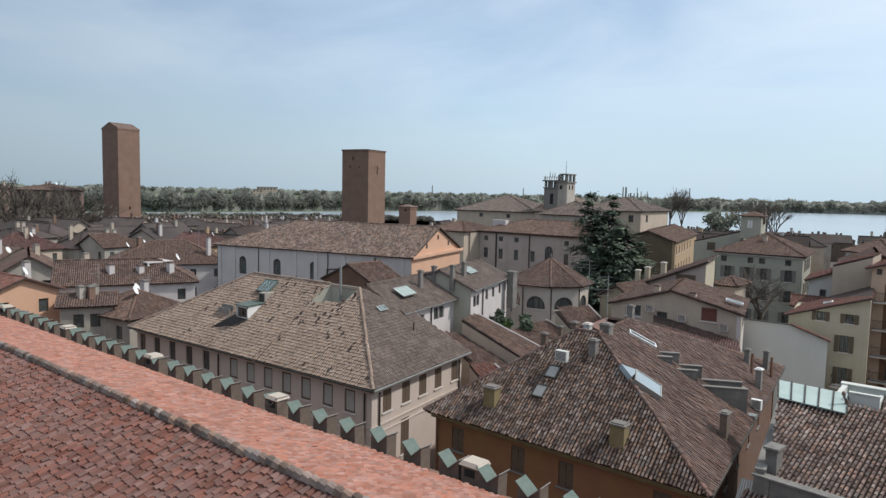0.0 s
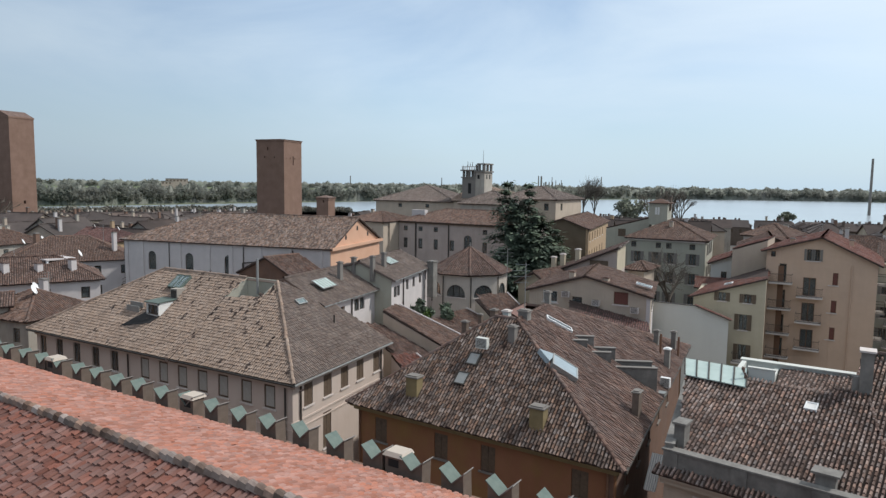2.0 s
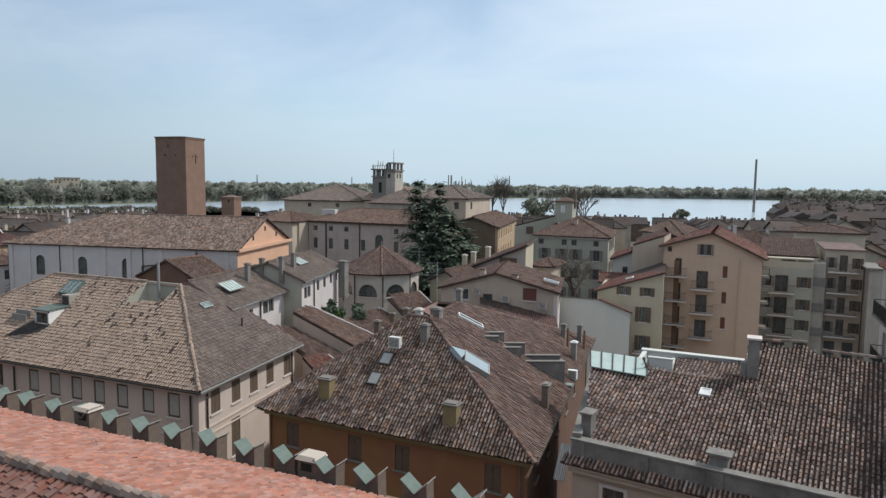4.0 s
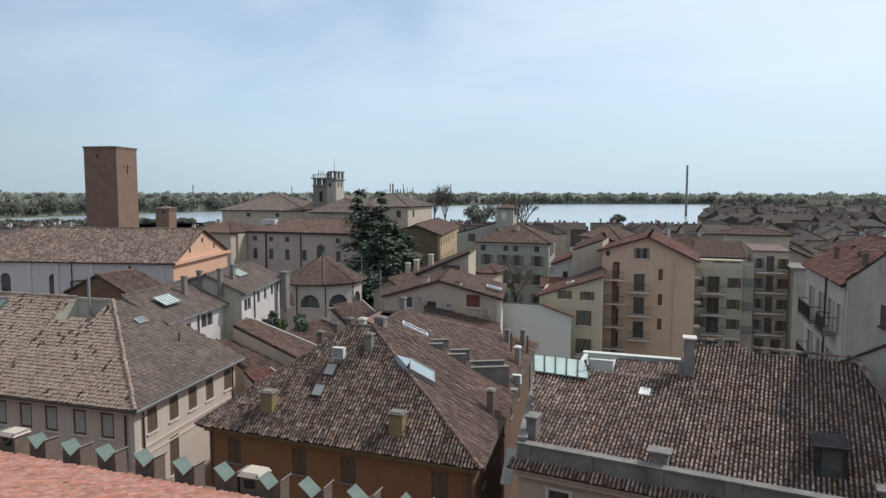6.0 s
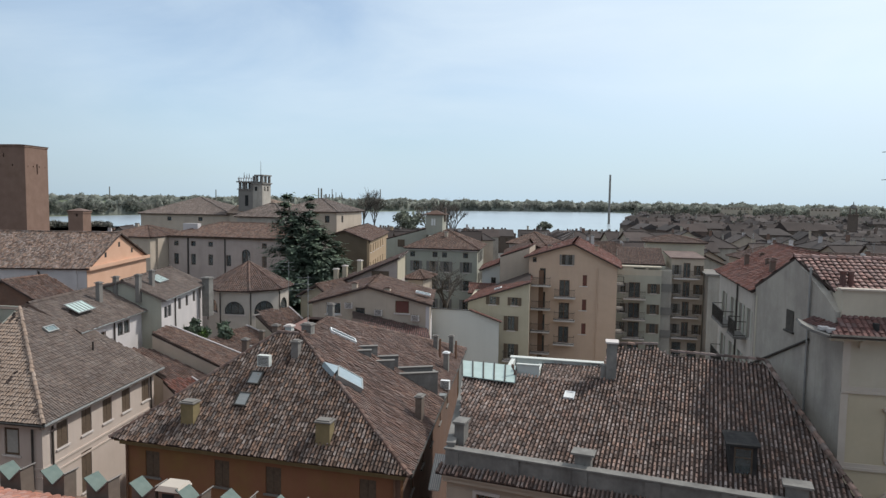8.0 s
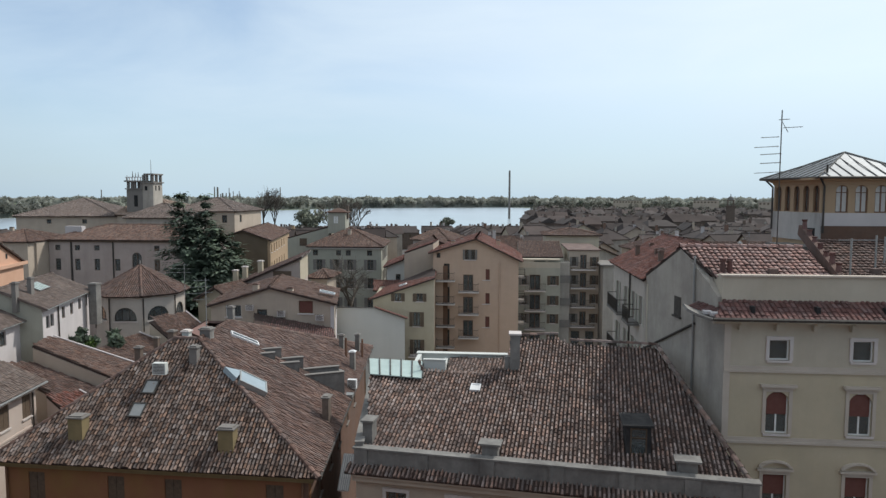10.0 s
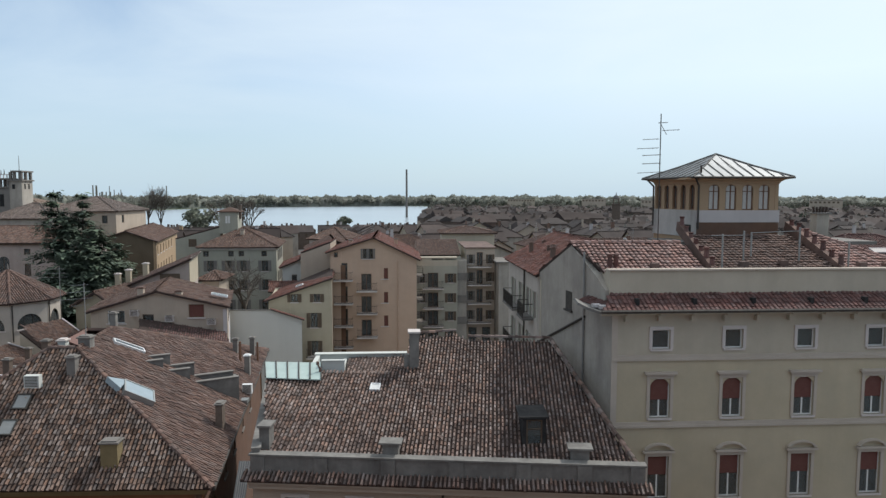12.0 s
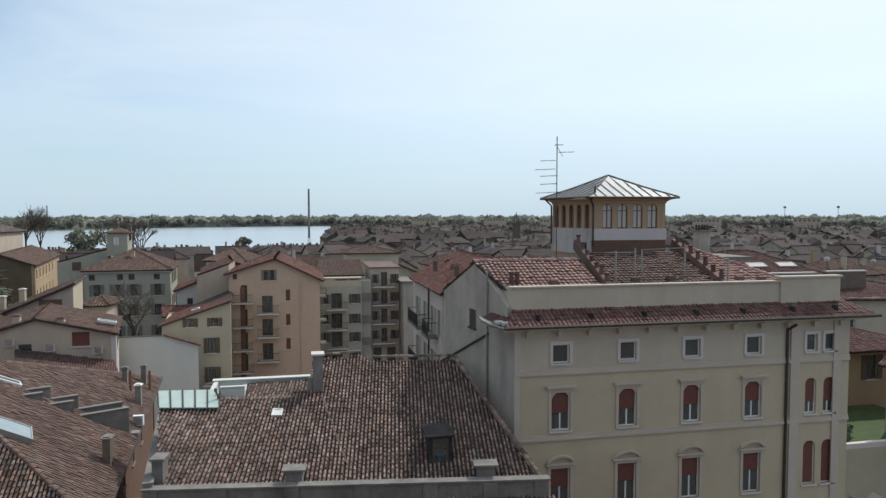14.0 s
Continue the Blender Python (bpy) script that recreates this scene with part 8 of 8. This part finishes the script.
# ---- the rest of the town ----
town = random.Random(11)
TOWN_WALLS = [PLASTER_CREAM, PLASTER_PINK, PLASTER_GREY, PLASTER_PINK, PLASTER_TAN, PLASTER_GREY, PLASTER_GREY, PLASTER_PINK]
TOWN_WORDS = {"cream_plaster": "cream", "beige_plaster": "beige", "off_white_plaster": "white", "pinkish_plaster": "pinkish", "yellow_plaster": "yellow", "grey_render": "grey", "peach_plaster": "peach", "tan_plaster": "tan", "weathered_warm_brick": "brown"}


def town_house(c, w, d, turn, z1, rise, far, hips=None, wm=None, tm=None):
    wm, tm = wm or town.choice(TOWN_WALLS), tm or town.choice([TILE, TILE, TILE_DARK, TILE_DARK, TILE_DARK, TILE_DARK, TILE_MAROON])
    tm = TILE_FAR if far else tm
    m = Matrix.Translation(c) @ Matrix.Rotation(radians(turn), 4, "Z")
    foot = [tuple((m @ Vector(p))[:2]) for p in ((-w / 2, -d / 2, 0), (w / 2, -d / 2, 0), (w / 2, d / 2, 0), (-w / 2, d / 2, 0))]
    hips = hips or town.choice([(0, 0), (1, 1), (0, 1), (0, 0)])
    holes = {}
    if not far:
        o = dict(frame_mat=WOOD_DARK, sill=None, bars=0)
        for s in (0, 1, 3):
            L = w if s == 0 else d
            n = max(2, int(L / 3.0))
            holes[s] = row_of(n, L, z1 - 2.2, 0.9, 1.3, 1.5, o) + row_of(n, L, z1 - 5.3, 0.9, 1.5, 1.5, o)
    t = house("town_house", TOWN_WORDS[wm.name] + " town house with a clay tile roof", foot, z1, rise, wm, tm, axis="x" if w > d else "y", hips=hips,
              tile=((0.0, 0, 0) if far else (0.21, 0.31, 0.065)), holes=holes, group="houses of the old town", cornice=False)
    for k in range(town.choice([1, 1, 2, 3]) if not far else town.choice([0, 1, 1, 2])):
        p = m @ Vector((town.uniform(-0.35, 0.35) * w, town.uniform(-0.35, 0.35) * d, 0))
        chimney(t, p.x, p.y, z1 + rise * 0.4, rise * 0.6 + town.uniform(0.5, 1.3), town.choice([wm, PLASTER_PINK, BRICK_TOWER, PLASTER_WHITE]), town.uniform(0.5, 0.9), 0.55)
    if not far:
        for k in range(town.choice([0, 1, 1, 2])):
            p = m @ Vector((town.uniform(-0.4, 0.4) * w, town.uniform(-0.4, 0.4) * d, 0))
            dish(t, p.x, p.y, z1 + rise * 0.6, 0.45, town.uniform(-60, -20))
        if town.random() < 0.5:
            p = m @ Vector((town.uniform(-0.3, 0.3) * w, town.uniform(-0.3, 0.3) * d, 0))
            aerial(t, p.x, p.y, z1 + rise * 0.7, town.uniform(1.8, 3.2), 3, town.uniform(0, 90), 0.8)
    return t


# houses beside the great hall, seen past its far corner
def quad_house(label, c, w, d, turn, z, rise, wm, tm, hips, ch=()):
    t = town_house(Vector((c[0], c[1], 0)), w, d, turn, H(z), rise, False, hips, wm, tm)
    t["label"] = label
    return t


quad_house("ochre house with a bright red verge roof", (-76.0, 23.5), 12.0, 6.5, 5, -10.2, 1.3, PLASTER_PEACH, TILE_RED, (0, 0))
quad_house("low grey house with a brown roof and dishes", (-67.0, 28.6), 4.4, 4.2, 62, -11.3, 0.8, PLASTER_GREY, TILE_DARK, (0, 0))
quad_house("low house with a red-brown hipped roof", (-65.2, 32.4), 7.4, 7.0, 10, -12.3, 1.9, PLASTER_GREY, TILE, (1, 1))
long_white = quad_house("long white-walled house with tall white chimneys", (-79.5, 38.5), 14.5, 8.0, 64, -11.2, 2.3, PLASTER_WHITE, TILE_DARK, (0, 1))
for x, y, z in ((-76.8, 38.7, -10.9), (-75.3, 41.6, -10.6), (-78.2, 35.9, -10.7)):
    chimney(long_white, x, y, H(z), 1.45, PLASTER_WHITE, 0.75, 0.6, TILE_DARK)
terr = part("roof_terrace", boxes((-80.4, -77.2, 39.9, 40.1, H(-10.6), H(-9.6)), (-80.5, -77.1, 39.7, 43.0, H(-9.3), H(-9.15))), PLASTER_WHITE, long_white, "white framed roof terrace")
for x in (-80.3, -78.8, -77.3):
    part("terrace_post", boxes((x - 0.1, x + 0.1, 39.8, 40.0, H(-9.6), H(-9.3))), WHITE_METAL, terr)
quad_house("house with a hipped brown roof and peeling white wall", (-102.0, 56.0), 17.0, 12.0, 62, -11.9, 3.1, PLASTER_WHITE, TILE, (1, 1))
quad_house("grey gabled house with a brown roof", (-95.5, 33.5), 12.0, 6.5, 161, -11.0, 2.2, PLASTER_GREY, TILE_DARK, (0, 0))
quad_house("far house with a hipped roof above the town", (-248, 94), 15, 14, 18, -2.2, 1.9, BRICK_WARM, TILE_DARK, (1, 1))
quad_house("far ochre house with a hipped roof", (-274, 84), 18, 12, 18, -2.0, 1.5, BRICK_WARM, TILE_DARK, (1, 1))

FAR_V, FAR_F, FAR_M = [], [], []


def far_house(c, w, d, turn, z1, rise, tone):
    """A plain far house: walls, and a pitched roof with eaves and a chimney, added to the one far mesh."""
    m = Matrix.Translation(c) @ Matrix.Rotation(radians(turn), 4, "Z")
    b = len(FAR_V)
    h, o = town.choice([0.0, 0.5]) * d * 0.5, 0.4
    for x, y, z in ((-w / 2, -d / 2, 0), (w / 2, -d / 2, 0), (w / 2, d / 2, 0), (-w / 2, d / 2, 0), (-w / 2, -d / 2, z1), (w / 2, -d / 2, z1), (w / 2, d / 2, z1), (-w / 2, d / 2, z1),
                    (-w / 2, 0, z1 + rise * (0 if h else 0.96)), (w / 2, 0, z1 + rise * (0 if h else 0.96)),
                    (-w / 2 - o, -d / 2 - o, z1 - 0.1), (w / 2 + o, -d / 2 - o, z1 - 0.1), (w / 2 + o, d / 2 + o, z1 - 0.1), (-w / 2 - o, d / 2 + o, z1 - 0.1), (-w / 2 - o + h, 0, z1 + rise), (w / 2 + o - h, 0, z1 + rise)):
        FAR_V.append(tuple(m @ Vector((x, y, z))))
    for f_, k in (((0, 1, 5, 4), tone), ((1, 2, 6, 9, 5), tone), ((2, 3, 7, 6), tone), ((3, 0, 4, 8, 7), tone), ((10, 11, 15, 14), 0), ((12, 13, 14, 15), 0), ((11, 12, 15), 0), ((13, 10, 14), 0)):
        FAR_F.append([b + i for i in f_])
        FAR_M.append(k)
    x, y = town.uniform(-0.3, 0.3) * w, town.uniform(-0.2, 0.2) * d
    b = len(FAR_V)
    for z in (z1, z1 + rise + 0.8):
        for sx, sy in ((-1, -1), (1, -1), (1, 1), (-1, 1)):
            FAR_V.append(tuple(m @ Vector((x + 0.35 * sx, y + 0.35 * sy, z))))
    for f_ in ((0, 1, 5, 4), (1, 2, 6, 5), (2, 3, 7, 6), (3, 0, 4, 7), (4, 5, 6, 7)):
        FAR_F.append([b + i for i in f_])
        FAR_M.append(tone)
    for k in range(max(1, int(w / 3.2))):
        u = -w / 2 + 1.6 + 3.2 * k
        for y, n in ((-d / 2 - 0.03, 1),):
            b = len(FAR_V)
            for q, z in ((u - 0.45, z1 - 2.3), (u + 0.45, z1 - 2.3), (u + 0.45, z1 - 0.9), (u - 0.45, z1 - 0.9)):
                FAR_V.append(tuple(m @ Vector((q, y, z))))
            FAR_F.append([b, b + 1, b + 2, b + 3])
            FAR_M.append(4)


TAKEN = [(-98, -56, 52, 84), (-78, -44, 90, 142), (-98, -60, 112, 142), (-112, -56, 16, 48), (-112, -92, 46, 66)]


def free(c, r):
    return not any(x0 - r < c.x < x1 + r and y0 - r < c.y < y1 + r for x0, x1, y0, y1 in TAKEN)


for az0, az1, d0, d1, step, low, high in ((46, 78, 96, 152, 13.5, -13.4, -10.4), (46, 78, 156, 330, 10.5, -13.4, -10.2), (-50, 4, 122, 300, 14.5, -13.0, -9.6), (-46, 4, 305, 640, 15, -15, -11), (5, 40, 150, 360, 19, -13, -9.6), (-52, -40, 62, 118, 16, -11, -7.5)):
    d = d0
    while d < d1:
        a = az0 + town.random()
        while a < az1:
            c = polar(a, d + town.uniform(-4, 4))
            if free(c, 7):
                rise = town.uniform(1.6, 2.9)
                z = town.uniform(low, high)
                if a > -1.9 and d > 140:
                    z = min(z, -0.0445 * d - rise)
                w, dd, turn = town.uniform(7, 12), town.uniform(6, 9.5), 14 + town.choice([0, 90]) + town.uniform(-9, 9)
                if z < -20.5:
                    pass
                elif d > 230:
                    far_house(c, w, dd, turn, H(z), rise, town.choice([1, 2, 3, 3, 3]))
                else:
                    town_house(c, w, dd, turn, H(z), rise, d > 150)
            a += math.degrees(step / d) * town.uniform(0.9, 1.25)
        d += step * town.uniform(0.85, 1.1)


far_mesh = fast_mesh("far_houses", FAR_V, FAR_F, TILE_FAR)
for mat in (PLASTER_GREY, BRICK_WARM, BRICK_OLD, WOOD_DARK):
    far_mesh.materials.append(mat)
far_mesh.polygons.foreach_set("material_index", FAR_M)
solo("far_houses", far_mesh, TILE_FAR, "many far roofs and walls of the town", "houses", "stuff")


def wood_belt(name, label, arcs, n, size, seed, mat=None, body=False, clumps=28):
    """Far woods: crowns of many small leafy clumps, of uneven height."""
    r = np.random.default_rng(seed)
    V, F, base = [], [], 0
    for az0, az1, d0, d1, depth, h in arcs:
        for i in range(int(n * abs(az1 - az0))):
            s = r.random()
            az, d = az0 + (az1 - az0) * s, d0 + (d1 - d0) * s + depth * r.random() ** 2
            c = polar(az, d)
            top = h * r.uniform(0.6, 1.05) * (0.85 + 0.15 * math.sin(az * 2.3) + 0.08 * math.sin(az * 7.1))
            rx, rz = size * r.uniform(0.6, 1.25), top * r.uniform(0.34, 0.46)
            e = r.normal(0, 1, (clumps, 3))
            e /= np.linalg.norm(e, axis=1)[:, None]
            e[:, 2] = np.abs(e[:, 2]) * r.choice([1, 1, -0.8], clumps)
            o = np.array([c.x, c.y, top - rz]) + e * np.array([rx, rx, rz]) * r.uniform(0.6, 1.0, (clumps, 1))
            rad = size * 0.3 * r.uniform(0.6, 1.2, (clumps, 1, 1))
            V.append((o[:, None] + r.normal(0, 0.75, (clumps, 9, 3)) * rad).reshape(-1, 3))
            F.append(np.arange(clumps * 9).reshape(-1, 3) + base)
            base += clumps * 9
    split = sum(len(f_) for f_ in F)
    if body:
        for az0, az1, d0, d1, depth, h in arcs:
            k = int(abs(az1 - az0) * 9)
            for i in range(k + 1):
                s = i / k
                az, d = az0 + (az1 - az0) * s, d0 + (d1 - d0) * s
                hh = h * (0.74 + 0.1 * math.sin(az * 2.3) + 0.07 * math.sin(az * 7.1) + r.normal(0, 0.06))
                for dd, z in ((0, 0), (3, 0.45), (9, 0.8), (30, 1.0), (depth, 1.0)):
                    V.append(np.array([polar(az + r.normal(0, 0.008), d + dd + r.normal(0, 1.0), hh * z * (1 + r.normal(0, 0.07)))]))
            for i in range(k):
                for q in range(4):
                    a_, b_ = base + i * 5 + q, base + (i + 1) * 5 + q
                    F.append(np.array([[a_, b_, b_ + 1], [a_, b_ + 1, a_ + 1]]))
            base += 5 * (k + 1)
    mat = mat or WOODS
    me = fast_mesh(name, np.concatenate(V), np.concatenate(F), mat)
    if body:
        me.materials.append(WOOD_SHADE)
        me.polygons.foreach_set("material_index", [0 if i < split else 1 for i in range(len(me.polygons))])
    me.polygons.foreach_set("use_smooth", [i >= split for i in range(len(me.polygons))])
    return solo(name, me, mat, label, "trees", "stuff")


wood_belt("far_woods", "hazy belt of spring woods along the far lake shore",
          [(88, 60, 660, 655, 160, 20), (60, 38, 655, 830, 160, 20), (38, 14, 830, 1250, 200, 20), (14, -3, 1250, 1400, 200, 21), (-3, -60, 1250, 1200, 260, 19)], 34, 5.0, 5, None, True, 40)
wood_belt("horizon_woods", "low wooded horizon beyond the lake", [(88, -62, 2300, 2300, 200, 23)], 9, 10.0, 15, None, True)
wood_belt("town_trees", "scattered spring trees among the far houses",
          [(-2.4, -60, 560, 520, 700, 15), (-2.6, -8, 560, 560, 300, 18), (78, 66, 150, 170, 60, 12), (75, 40, 480, 520, 40, 4), (-2, -60, 240, 240, 320, 11), (-2.2, -60, 400, 400, 420, 14), (-2.4, -60, 500, 480, 200, 15), (-8, -60, 170, 170, 160, 9)], 17, 3.4, 6, TWIGS)

far_bell = thing("far_bell_tower", "dark domed bell tower above the far roofs", "bell tower", polar(-17.8, 350))
mfb = Matrix.Translation(polar(-17.8, 350)) @ Matrix.Rotation(radians(-17.8), 4, "Z")
part("shaft", boxes((-2.0, 2.0, -2.0, 2.0, 0, H(-5.0)), (-2.3, 2.3, -2.3, 2.3, H(-5.0), H(-4.5)), m=mfb), BRICK_OLD, far_bell)
part("belfry", boxes((-1.5, -0.9, -1.5, -0.9, H(-4.5), H(-2.2)), (0.9, 1.5, -1.5, -0.9, H(-4.5), H(-2.2)), (-1.5, -0.9, 0.9, 1.5, H(-4.5), H(-2.2)), (0.9, 1.5, 0.9, 1.5, H(-4.5), H(-2.2)), (-1.7, 1.7, -1.7, 1.7, H(-2.2), H(-1.8)), m=mfb), BRICK_OLD, far_bell)
bm = bmesh.new()
for z0, z1, r0, r1 in ((-1.8, -0.9, 1.5, 1.3), (-0.9, -0.2, 1.3, 0.7), (-0.2, 1.2, 0.3, 0.08)):
    tube(bm, mfb @ Vector((0, 0, H(z0))), mfb @ Vector((0, 0, H(z1))), r0, 8, r1)
part("cupola", bm, STONE_WORN, far_bell)

# ---- far poles, stacks and masts ----
def mast(name, label, az, d, top, r, mat, foot=0.0):
    p = polar(az, d)
    t = thing(name, label, "mast", (p.x, p.y, foot))
    bm = bmesh.new()
    tube(bm, (p.x, p.y, foot), (p.x, p.y, H(top)), r, 10, r * 0.75)
    part("shaft", bm, mat, t)
    return t


mast("tall_chimney", "tall grey factory chimney beside the lake", -0.3, 700, 26.0, 1.25, STONE)
mast("tall_chimney", "distant thin factory chimney beyond the lake", 20.35 - 1.45, 1700, 20.0, 1.5, STONE)
mast("radio_mast", "distant thin radio mast beyond the lake", 39.9, 1600, 14.0, 1.4, STONE)
mast("radio_mast", "distant thin radio mast beyond the lake", 32.2, 1600, 12.0, 1.3, STONE)
st_ = random.Random(5)
for k in range(12):
    mast("factory_stack", "distant grey factory stack beyond the lake", 24.2 - k * 0.19 - st_.uniform(0, 0.25), 1750 + 40 * (k % 3), st_.choice([4, 6, 8, 11, 19, 21]), st_.choice([1.2, 1.8, 2.8]), STONE)
for az in (-38.5, -42.0):
    t = mast("floodlight_mast", "distant floodlight mast above the houses", az, 900, 7, 0.35, ZINC)
    p = polar(az, 900)
    part("lamp_head", boxes((p.x - 1.6, p.x + 1.6, p.y - 0.5, p.y + 0.5, H(6.6), H(9))), STONE, t)
for az, d, w, h in ((53.6, 900, 26, 24), (54.3, 900, 14, 21), (-16, 900, 30, 18), (-21, 850, 36, 17), (-33, 800, 30, 18), (-40, 760, 24, 19), (-10, 1000, 40, 17)):
    p = polar(az, d)
    b = thing("distant_block", "pale distant block above the trees", "building", p)
    m = Matrix.Translation(p) @ Matrix.Rotation(radians(az), 4, "Z")
    part("wall", boxes((-w / 2, w / 2, -6, 6, 0, h), m=m), PLASTER_PINK, b)
    part("roof", boxes((-w / 2 - 0.3, w / 2 + 0.3, -6.3, 6.3, h, h + 0.5), m=m), STONE, b)
    for k in range(int(w / 4)):
        part("window_band", boxes((-w / 2 + 1 + 4 * k, -w / 2 + 3 + 4 * k, -6.05, -6.0, h - 3, h - 1.2), m=m), WOOD_DARK, b)

# ---- the hall's nearest tiles, one by one ----
for q in hq[near_patch][:300]:
    c = Vector(q.mean(0))
    me = fast_mesh("tile", (q - np.array(c)), quad, TILE_RED)
    part("tile", me, TILE_RED, hall, m=Matrix.Translation(c))
left_over = hq[near_patch][300:]
if len(left_over):
    part("roof_tiles", fast_mesh("roof_tiles", left_over.reshape(-1, 3), (quad[None] + (np.arange(len(left_over)) * 8)[:, None, None]).reshape(-1, 4), TILE_RED), TILE_RED, hall, kind="stuff")
